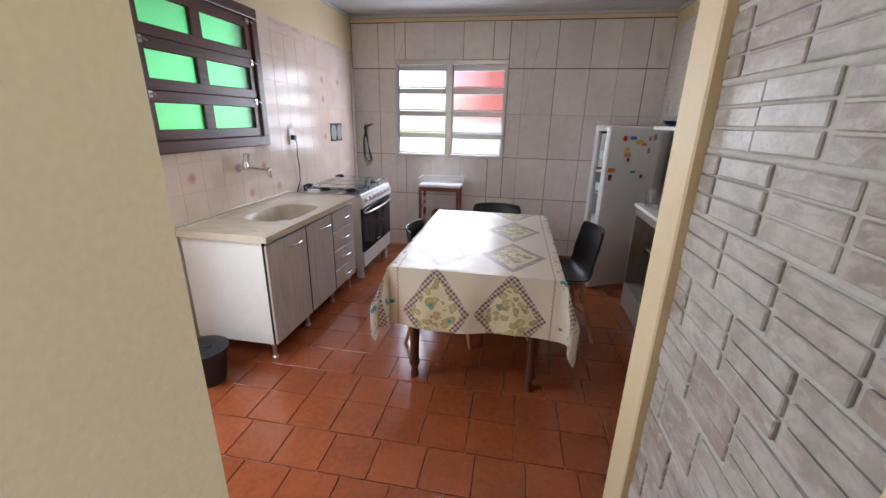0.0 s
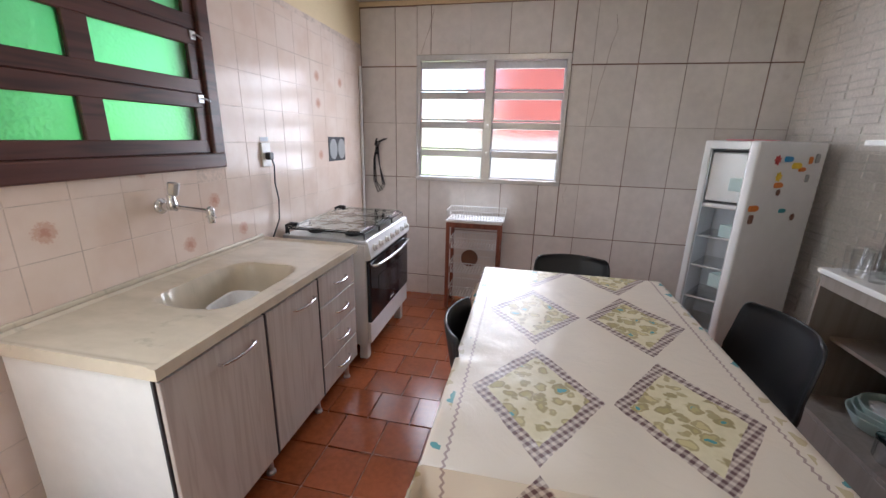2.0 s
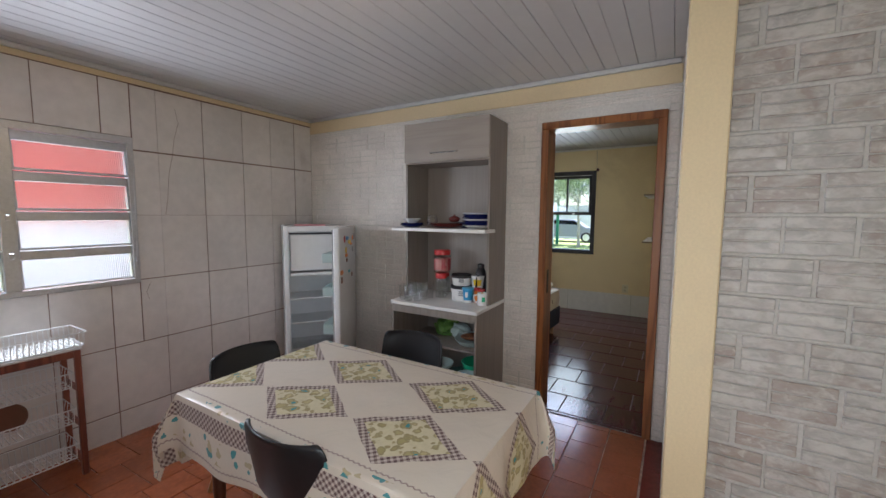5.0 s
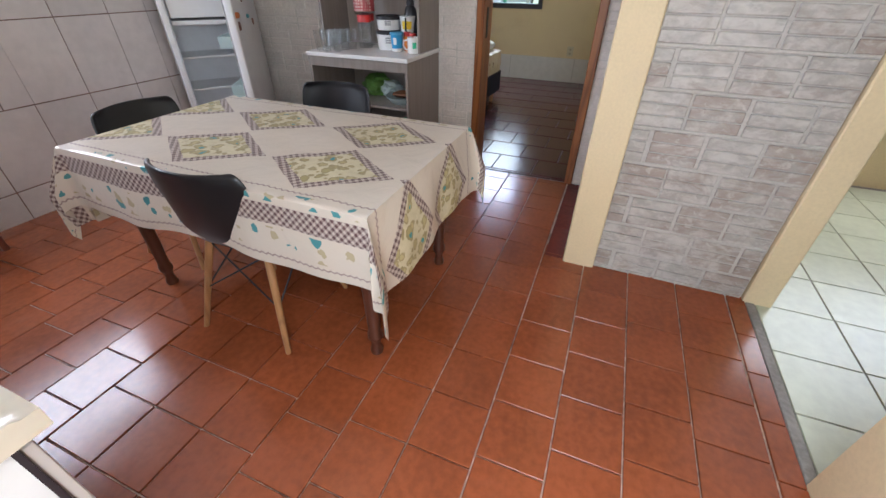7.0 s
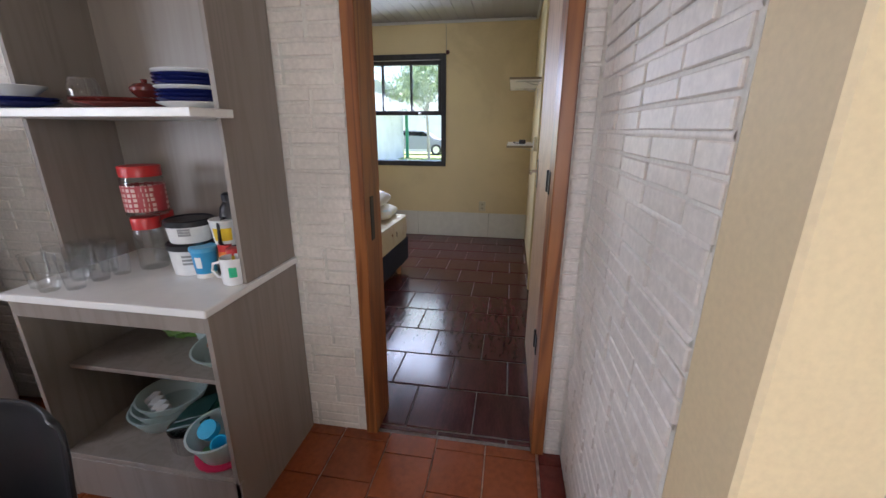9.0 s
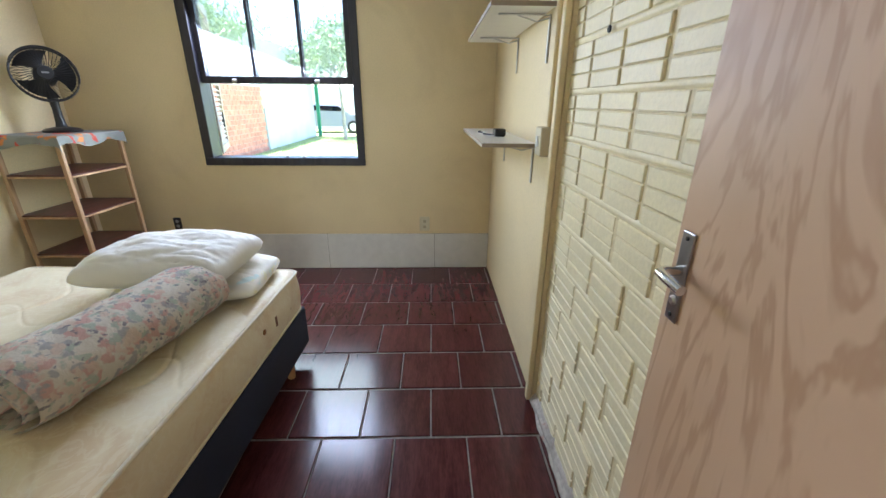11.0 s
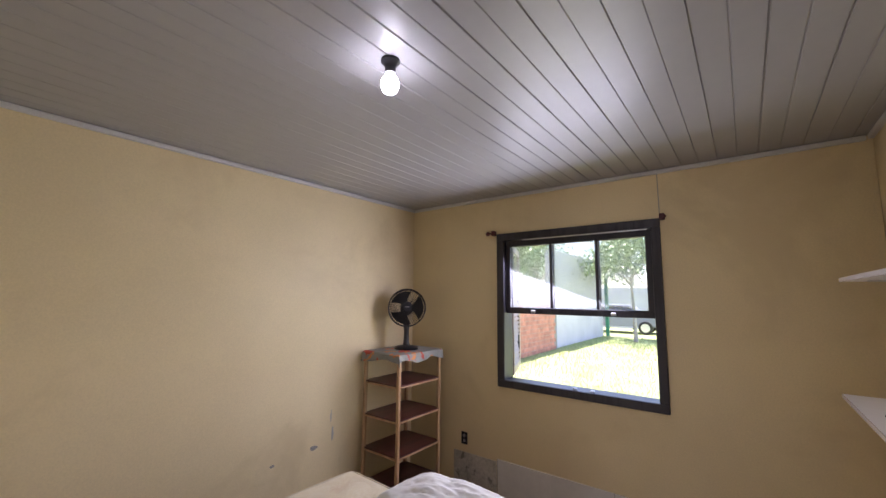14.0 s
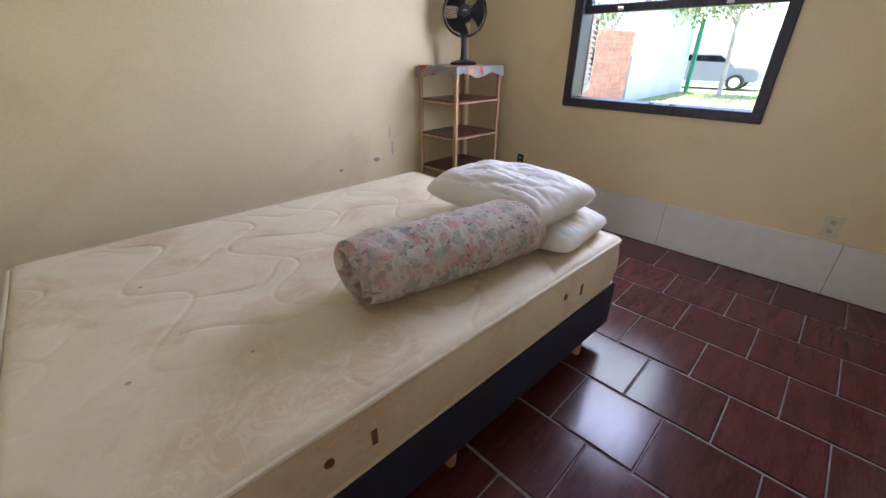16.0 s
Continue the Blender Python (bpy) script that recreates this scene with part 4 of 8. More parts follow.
def wire_things():
    c = thing("power_outlet", at(KX0, 3.495, 1.27), "white wall socket with a black plug", "socket")
    wpart("cover", B(KX0 + 0.001, 3.455, 1.195, KX0 + 0.012, 3.535, 1.33, 0.004, 2), WHITE_PLASTIC, c)
    wpart("label_strip", B(KX0 + 0.0005, 3.46, 1.334, KX0 + 0.002, 3.53, 1.358), plain("paper_label", (0.62, 0.66, 0.72), 0.7), c)
    wpart("plug", B(KX0 + 0.012, 3.475, 1.235, KX0 + 0.045, 3.515, 1.275, 0.006, 2), BLACK_PLASTIC, c)
    b = bmesh.new()
    tube(b, [(KX0 + 0.04, 3.495, 1.245), (KX0 + 0.05, 3.50, 1.20), (KX0 + 0.03, 3.52, 1.10), (KX0 + 0.025, 3.55, 1.0), (KX0 + 0.03, 3.53, 0.88), (KX0 + 0.02, 3.47, 0.78), (KX0 + 0.02, 3.46, 0.6)], 0.0045, 8)
    single("power_cable", b, CABLE, "thin black power cable hanging from the socket", "cable", smooth=True)
    d = thing("empty_outlet_box", at(KX0, 4.395, 1.275), "two open round wall boxes cut in the tiles", "wall box")
    wpart("plaster_recess", B(KX0 + 0.0, 4.255, 1.185, KX0 + 0.004, 4.53, 1.365, 0.001), CABLE, d)
    for y in (4.325, 4.46):
        b = bmesh.new()
        lathe(b, [(0.0, 0.0), (0.06, 0.0), (0.062, 0.004), (0.055, 0.006), (0.0, 0.0055)], 24, Matrix.Translation((KX0 + 0.004, y, 1.275)) @ Matrix.Rotation(radians(90), 4, 'Y') @ Matrix.Diagonal((1.25, 1.0, 1, 1)), cap=False)
        wpart("round_box", b, GREY_PLASTIC, d)
    b = bmesh.new()
    for k in range(3):
        o = 0.012 * k
        tube(b, [(-1.53 + o, KY1 - 0.012, 1.36), (-1.60 + o, KY1 - 0.02, 1.33), (-1.635 + o * 0.5, KY1 - 0.018, 1.18), (-1.64 + o, KY1 - 0.016, 0.98), (-1.60 + o * 2, KY1 - 0.02, 0.875 + o), (-1.555 + o, KY1 - 0.02, 0.95), (-1.58, KY1 - 0.016, 1.12), (-1.615 + o, KY1 - 0.014, 1.30)], 0.004, 6)
    tube(b, [(-1.62, KY1 - 0.02, 1.30), (-1.60, KY1 - 0.02, 1.36)], 0.008, 8)
    single("hanging_wires", b, CABLE, "bundle of bare dark wires looped on the tiles", "wires")
    single("wall_pipe", tube(bmesh.new(), [(KX0 + 0.018, 4.86, 0.0), (KX0 + 0.018, 4.86, 1.95)], 0.012, 10), WHITE_PLASTIC, "thin white pvc conduit beside the corner", "conduit", smooth=True)


wire_things()


def bucket():
    m = at(-1.455, 1.925, 0) @ Matrix.Scale(0.82, 4)
    t = thing("trash_bucket", m, "black plastic bucket with lid and white sticker", "bucket")
    b = bmesh.new()
    lathe(b, [(0.0, 0.006), (0.105, 0.0), (0.11, 0.008), (0.142, 0.235), (0.150, 0.236), (0.150, 0.25), (0.142, 0.252), (0.136, 0.248), (0.10, 0.02), (0.0, 0.02)], 32, cap=False)
    part("body", b, BLACK_PLASTIC, t, smooth=True)
    b = bmesh.new()
    lathe(b, [(0.0, 0.264), (0.05, 0.268), (0.09, 0.272), (0.135, 0.268), (0.156, 0.258), (0.156, 0.246), (0.151, 0.246)], 32, cap=False)
    box(b, -0.06, -0.012, 0.264, 0.06, 0.012, 0.284, 0.006, 2)
    part("lid", b, BLACK_PLASTIC, t, smooth=True)
    st = bmesh.new()
    box(st, -0.026, -0.1235, 0.03, 0.02, -0.1185, 0.065, m=Matrix.Rotation(radians(24), 4, 'Z') @ Matrix.Rotation(radians(-6), 4, 'X'))
    part("sticker", st, WHITE_PLASTIC, t)


bucket()


# ---- kitchen: dish trolley ----
def wire_basket(b, x0, x1, y0, y1, z0, z1, n, r=0.0028):
    for z, g in ((z0, 0.012), (z1, 0.0)):
        tube(b, [(x0 + g, y0 + g, z), (x1 - g, y0 + g, z), (x1 - g, y1 - g, z), (x0 + g, y1 - g, z), (x0 + g, y0 + g, z)], r * 1.4, 6)
    for k in range(n + 1):
        x = x0 + 0.012 + (x1 - x0 - 0.024) * k / n
        tube(b, [(x, y0, z1), (x, y0 + 0.012, z0), (x, y1 - 0.012, z0), (x, y1, z1)], r, 5)
    for k in range(1, 5):
        y = y0 + (y1 - y0) * k / 5
        tube(b, [(x0, y, z1), (x0 + 0.012, y, z0), (x1 - 0.012, y, z0), (x1, y, z1)], r, 5)


def dish_trolley():
    x0, x1, y0, y1 = -0.885, -0.425, 4.61, 4.88
    zf = fall(4.75) - 0.01
    t = thing("vegetable_rack", at((x0 + x1) / 2, (y0 + y1) / 2, zf), "reddish wooden rack with white wire baskets", "rack")
    for x in (x0, x1 - 0.03):
        for y in (y0, y1 - 0.03):
            wpart("post", B(x, y, fall(y) - 0.005, x + 0.03, y + 0.03, 0.698, 0.004), RACK_WOOD, t)
    for y in (y0 + 0.004, y1 - 0.026):
        wpart("rail", B(x0 + 0.03, y, 0.655, x1 - 0.03, y + 0.022, 0.697, 0.003), RACK_WOOD, t)
    for x in (x0 + 0.004, x1 - 0.026):
        for z in (0.0, 0.22, 0.44, 0.665):
            wpart("side_rail", B(x, y0 + 0.03, z, x + 0.02, y1 - 0.03, z + 0.03, 0.003), RACK_WOOD, t)
    wpart("tabletop", B(x0 - 0.006, y0 - 0.006, 0.699, x1 + 0.006, y1 + 0.006, 0.714, 0.003), WHITE_LAM, t)
    for z in (0.02, 0.24, 0.46):
        b = bmesh.new()
        wire_basket(b, x0 + 0.034, x1 - 0.034, y0 + 0.02, y1 - 0.02, z + 0.01, z + 0.10, 14)
        wpart("wire_basket", b, WHITE_ENAMEL, t)
    b = bmesh.new()
    lathe(b, [(0.0, 0.0), (0.06, 0.002), (0.075, 0.012), (0.07, 0.016), (0.0, 0.008)], 24, pose(-0.70, 4.80, 0.34, 72, 0, 12), cap=False)
    single("bread_basket", b, BROWN_PLASTIC, "small round brown lid leaning in the wire basket", "lid", smooth=True)
    b = bmesh.new()
    wire_basket(b, x0 + 0.0, x1 + 0.03, y0 - 0.01, y1 - 0.02, 0.722, 0.80, 20)
    for k in range(12):
        x = x0 + 0.09 + k * 0.024
        tube(b, [(x, y0 + 0.05, 0.722), (x, y0 + 0.09, 0.775), (x, y0 + 0.13, 0.722)], 0.0026, 5)
    r = thing("dish_drainer", at(-0.64, 4.73, 0.715), "white wire dish drainer on the rack", "dish rack")
    wpart("wire_frame", b, WHITE_ENAMEL, r)
    wpart("tray", B(x0 + 0.015, y0 + 0.005, 0.7145, x1 + 0.01, y1 - 0.03, 0.7195, 0.002), WHITE_PLASTIC, r)


dish_trolley()

# ---- kitchen: table, cloth and chairs ----
def cloth_material():
    """Printed oilcloth: diamonds with a checked border on cream, a flower strip and a checked hem; UV in metres from the table's centre."""
    m, nt, bs = nodes_of("printed_oilcloth")
    uv = nt.nodes.new("ShaderNodeUVMap")
    uv.uv_map = "cloth"
    sp = nt.nodes.new("ShaderNodeSeparateXYZ")
    nt.links.new(uv.outputs[0], sp.inputs[0])
    u, v = sp.outputs[0], sp.outputs[1]
    wob = M(nt, 'MULTIPLY', M(nt, 'SUBTRACT', noise_at(nt, uv.outputs[0], 13, 2), 0.5), 0.10)
    au = M(nt, 'ABSOLUTE', u)
    du = M(nt, 'ABSOLUTE', M(nt, 'SUBTRACT', au, 0.188))
    fv = M(nt, 'ABSOLUTE', M(nt, 'SUBTRACT', M(nt, 'FRACT', M(nt, 'DIVIDE', M(nt, 'ADD', v, 10.0 * 0.532 + 0.382 + 0.266), 0.532)), 0.5))
    dv = M(nt, 'MULTIPLY', fv, 0.532)
    dd = M(nt, 'ADD', M(nt, 'ADD', M(nt, 'DIVIDE', du, 0.178), M(nt, 'DIVIDE', dv, 0.252)), wob)
    inside = M(nt, 'LESS_THAN', dd, 1.0)
    border = M(nt, 'MULTIPLY', inside, M(nt, 'GREATER_THAN', dd, 0.77))
    core = M(nt, 'LESS_THAN', dd, 0.77)

    def check(size):
        a = M(nt, 'LESS_THAN', M(nt, 'FRACT', M(nt, 'MULTIPLY', M(nt, 'ADD', u, v), size)), 0.52)
        b = M(nt, 'LESS_THAN', M(nt, 'FRACT', M(nt, 'MULTIPLY', M(nt, 'SUBTRACT', u, v), size)), 0.52)
        return M(nt, 'MULTIPLY', M(nt, 'ADD', a, b), 0.5)

    cream = (0.71, 0.635, 0.54)
    base = mix(nt, noise_at(nt, uv.outputs[0], 3, 3), tuple(c * 0.95 for c in cream), cream)
    # teapots and cups: olive blobs with a darker outline, and small blue flowers
    vo = nt.nodes.new("ShaderNodeTexVoronoi")
    vo.inputs["Scale"].default_value = 23.0
    vo.inputs["Randomness"].default_value = 0.85
    mp = nt.nodes.new("ShaderNodeVectorMath")
    mp.operation = 'ADD'
    nz = nt.nodes.new("ShaderNodeTexNoise")
    nz.inputs["Scale"].default_value = 22
    sc = nt.nodes.new("ShaderNodeVectorMath")
    sc.operation = 'SCALE'
    sc.inputs[3].default_value = 0.055
    nt.links.new(uv.outputs[0], nz.inputs[0])
    nt.links.new(nz.outputs[1], sc.inputs[0])
    nt.links.new(uv.outputs[0], mp.inputs[0])
    nt.links.new(sc.outputs[0], mp.inputs[1])
    nt.links.new(mp.outputs[0], vo.inputs["Vector"])
    blob = ramp(nt, vo.outputs[0], 0.54, 0.44)
    rim = M(nt, 'MULTIPLY', ramp(nt, vo.outputs[0], 0.30, 0.36), blob)
    tone = nt.nodes.new("ShaderNodeSeparateColor")
    nt.links.new(vo.outputs[1], tone.inputs[0])
    olive = mix(nt, tone.outputs[0], (0.60, 0.52, 0.27), (0.38, 0.32, 0.13))
    olive = mix(nt, M(nt, 'MULTIPLY', rim, 0.5), olive, (0.25, 0.20, 0.11))
    blue = M(nt, 'MULTIPLY', M(nt, 'GREATER_THAN', tone.outputs[1], 0.74), M(nt, 'LESS_THAN', vo.outputs[0], 0.24))
    motif = mix(nt, blob, mix(nt, noise_at(nt, uv.outputs[0], 40, 3), (0.76, 0.70, 0.52), (0.58, 0.53, 0.33)), olive)
    motif = mix(nt, blue, motif, (0.07, 0.30, 0.33))
    plum_dark, plum_mid = (0.12, 0.060, 0.062), (0.62, 0.54, 0.48)
    chk = mix(nt, check(34.0), plum_mid, plum_dark)
    out = mix(nt, core, base, motif)
    out = mix(nt, border, out, chk)
    def between(a, b):
        return M(nt, 'MULTIPLY', M(nt, 'GREATER_THAN', au, a), M(nt, 'LESS_THAN', au, b))

    strip = M(nt, 'MAXIMUM', between(0.405, 0.465), between(0.555, 0.64))
    sv = nt.nodes.new("ShaderNodeTexVoronoi")
    sv.inputs["Scale"].default_value = 19.0
    nt.links.new(mp.outputs[0], sv.inputs["Vector"])
    st2 = nt.nodes.new("ShaderNodeSeparateColor")
    nt.links.new(sv.outputs[1], st2.inputs[0])
    flower = M(nt, 'LESS_THAN', sv.outputs[0], 0.34)
    fcol = mix(nt, M(nt, 'GREATER_THAN', st2.outputs[0], 0.5), (0.50, 0.42, 0.26), (0.08, 0.30, 0.32))
    out = mix(nt, M(nt, 'MULTIPLY', strip, flower), out, fcol)
    zig = M(nt, 'ABSOLUTE', M(nt, 'SUBTRACT', M(nt, 'FRACT', M(nt, 'MULTIPLY', v, 42.0)), 0.5))
    lace = M(nt, 'LESS_THAN', M(nt, 'ABSOLUTE', M(nt, 'SUBTRACT', M(nt, 'SUBTRACT', au, M(nt, 'MULTIPLY', zig, 0.014)), 0.385)), 0.0032)
    lace2 = M(nt, 'LESS_THAN', M(nt, 'ABSOLUTE', M(nt, 'SUBTRACT', M(nt, 'SUBTRACT', au, M(nt, 'MULTIPLY', zig, 0.014)), 0.655)), 0.0032)
    out = mix(nt, M(nt, 'MAXIMUM', lace, lace2), out, (0.36, 0.27, 0.25))
    hem = M(nt, 'MAXIMUM', between(0.475, 0.545), M(nt, 'GREATER_THAN', au, 0.70))
    out = mix(nt, hem, out, mix(nt, check(38.0), plum_mid, plum_dark))
    nt.links.new(out, bs.inputs["Base Color"])
    bs.inputs["Roughness"].default_value = 0.42
    # a clear plastic sheet over it: creased, glossy
    bs.inputs["Coat Weight"].default_value = 0.28
    bs.inputs["Coat Roughness"].default_value = 0.10
    cr = noise_at(nt, uv.outputs[0], 9, 5, 0.6, 1.2)
    b = nt.nodes.new("ShaderNodeBump")
    b.inputs["Strength"].default_value, b.inputs["Distance"].default_value = 0.6, 0.02
    nt.links.new(cr, b.inputs["Height"])
    nt.links.new(b.outputs[0], bs.inputs["Coat Normal"])
    b2 = nt.nodes.new("ShaderNodeBump")
    b2.inputs["Strength"].default_value, b2.inputs["Distance"].default_value = 0.15, 0.01
    nt.links.new(cr, b2.inputs["Height"])
    nt.links.new(b2.outputs[0], bs.inputs["Normal"])
    return m


TX, TY, TZ, THX, THY = 0.0, 2.782, 0.712, 0.432, 0.679


def dining_table():
    t = thing("dining_table", at(TX, TY, 0), "dark turned-leg wooden dining table under a cloth", "table")
    wpart("tabletop", B(TX - THX + 0.008, TY - THY + 0.008, 0.68, TX + THX - 0.008, TY + THY - 0.008, TZ - 0.006, 0.004), LEG_WOOD, t)
    ap = bmesh.new()
    for x0, y0, x1, y1 in ((-0.33, -0.60, 0.33, -0.58), (-0.33, 0.58, 0.33, 0.60), (-0.34, -0.58, -0.32, 0.58), (0.32, -0.58, 0.34, 0.58)):
        box(ap, TX + x0, TY + y0, 0.58, TX + x1, TY + y1, 0.68)
    wpart("apron", ap, LEG_WOOD, t)
    for sx in (-1, 1):
        for sy in (-1, 1):
            b = bmesh.new()
            x, y = TX + sx * 0.325, TY + sy * 0.585
            lathe(b, [(0.022, 0.0), (0.026, 0.02), (0.018, 0.05), (0.020, 0.075), (0.030, 0.09), (0.030, 0.11), (0.024, 0.13), (0.028, 0.30), (0.036, 0.50), (0.036, 0.679)], 20, at(x, y, fall(y)))
            wpart("leg", b, LEG_WOOD, t, smooth=True)


dining_table()


def tablecloth():
    """A cloth draped over the table: flat top, skirts that hang in folds, longer at the corners."""
    drop_x, drop_y = 0.262, 0.335
    R = 0.012
    nx, ny = 90, 130
    W, L = THX + drop_x, THY + drop_y
    b = bmesh.new()
    lay = b.loops.layers.uv.new("cloth")
    vs, uvs = [], {}
    rnd = random.Random(7)
    ph = [rnd.uniform(0, 6.28) for _ in range(8)]
    for j in range(ny + 1):
        row = []
        for i in range(nx + 1):
            u, v = -W + 2 * W * i / nx, -L + 2 * L * j / ny
            ox, oy = max(0.0, abs(u) - THX), max(0.0, abs(v) - THY)
            sx, sy = (1 if u > 0 else -1), (1 if v > 0 else -1)
            x, y, z = u, v, 0.0
            if ox > 0 or oy > 0:
                d = math.hypot(ox, oy)
                drop = max(0.0, d - R)
                wave = min(1.0, drop / 0.2)
                both = ox > 0 and oy > 0
                flare = 0.03 * wave
                if both:
                    a = math.atan2(oy, ox)
                    fold = 0.058 * wave * math.sin(2 * a) * (1 + 0.3 * math.sin(5 * a + ph[0]))
                    x = sx * (THX + 0.008 + flare * math.cos(a) + fold * 0.7)
                    y = sy * (THY + 0.008 + flare * math.sin(a) + fold * 0.7)
                    x += 0.02 * wave * math.sin(9 * a + ph[1])
                elif ox > 0:
                    x = sx * (THX + 0.006 + flare * 0.5 + wave * 0.007 * (math.sin(v * 11 + ph[2]) + 0.6 * math.sin(v * 23 + ph[3])))
                    y = v
                else:
                    y = sy * (THY + 0.006 + flare * 0.4 + wave * 0.008 * (math.sin(u * 12 + ph[4]) + 0.6 * math.sin(u * 27 + ph[5])))
                    x = u
                z = -drop + 0.012 * wave * math.sin(7 * (u + v) + ph[6])
            else:
                z = 0.0035 * noise.noise(Vector((u * 7, v * 7, 3.1))) + 0.0012 * noise.noise(Vector((u * 24, v * 18, 1.7)))
            w = b.verts.new((x, y, z))
            uvs[w] = (u, v)
            row.append(w)
        vs.append(row)
    for j in range(ny):
        for i in range(nx):
            f = b.faces.new((vs[j][i], vs[j][i + 1], vs[j + 1][i + 1], vs[j + 1][i]))
            for l in f.loops:
                l[lay].uv = uvs[l.vert]
    ob = single("tablecloth", b, cloth_material(), "cream oilcloth printed with teapot diamonds under clear plastic", "tablecloth", smooth=True, m=at(TX, TY, TZ))
    for p in ob.data.polygons:
        p.use_smooth = True


tablecloth()


def shell_chair():
    """Moulded one-piece shell on four splayed dowels; the front is +y."""
    c = thing("dining_chair", Matrix(), "black moulded plastic chair with beech dowel legs", "chair", "chairs round the table")
    prof = [(0.225, 0.425, 0.19), (0.20, 0.443, 0.215), (0.10, 0.440, 0.23), (0.0, 0.432, 0.235), (-0.10, 0.432, 0.235), (-0.165, 0.450, 0.235),
            (-0.205, 0.50, 0.232), (-0.228, 0.58, 0.228), (-0.245, 0.67, 0.222), (-0.257, 0.745, 0.217), (-0.264, 0.785, 0.205), (-0.266, 0.801, 0.182)]
    b = bmesh.new()
    n = 18
    rows = []
    for k, (y, z, w) in enumerate(prof):
        row = []
        back = max(0.0, min(1.0, (k - 4) / 3))
        for i in range(n + 1):
            s = -1 + 2 * i / n
            lift = 0.045 * abs(s) ** 3 * (1 - back)
            wrap = 0.062 * abs(s) ** 2.2 * back
            row.append(b.verts.new((0.96 * w * s, y + wrap, 0.95 * (z + lift))))
        rows.append(row)
    for p, q in zip(rows, rows[1:]):
        for i in range(n):
            b.faces.new((p[i], p[i + 1], q[i + 1], q[i]))
    bmesh.ops.recalc_face_normals(b, faces=b.faces)
    bmesh.ops.solidify(b, geom=b.faces[:], thickness=0.008)
    bmesh.ops.subdivide_edges(b, edges=b.edges[:], cuts=1, use_grid_fill=True, smooth=0.6)
    part("shell", b, BLACK_SHELL, c, smooth=True)
    feet = {(-1, 1): (-0.215, 0.20), (1, 1): (0.215, 0.20), (-1, -1): (-0.215, -0.235), (1, -1): (0.215, -0.235)}
    for (sx, sy), (fx, fy) in feet.items():
        l = bmesh.new()
        tube(l, [(fx, fy, 0.0), (sx * 0.14, sy * 0.12 - 0.01, 0.40)], 0.011, 12, 1.45)
        part("leg", l, DOWEL, c, smooth=True)
    w = bmesh.new()
    up = {k: Vector((k[0] * 0.14, k[1] * 0.12 - 0.01, 0.40)) for k in feet}
    lo = {k: up[k].lerp(Vector((*feet[k], 0.0)), 0.52) for k in feet}
    for a, d in (((-1, 1), (1, 1)), ((-1, -1), (1, -1)), ((-1, 1), (-1, -1)), ((1, 1), (1, -1))):
        tube(w, [up[a], lo[d]], 0.0035, 6)
        tube(w, [up[d], lo[a]], 0.0035, 6)
        tube(w, [up[a], up[d]], 0.005, 6)
    part("wire_brace", w, BLACK_IRON, c)
    return c


chair = shell_chair()
copy_thing(chair, pose(0.03, 3.50, fall(3.5) - 0.004, 0, 0, 178))
copy_thing(chair, pose(0.505, 2.965, 0.0, 0, 0, 97))
chair.matrix_basis = pose(-0.245, 2.745, 0.0, 0, 0, -88)


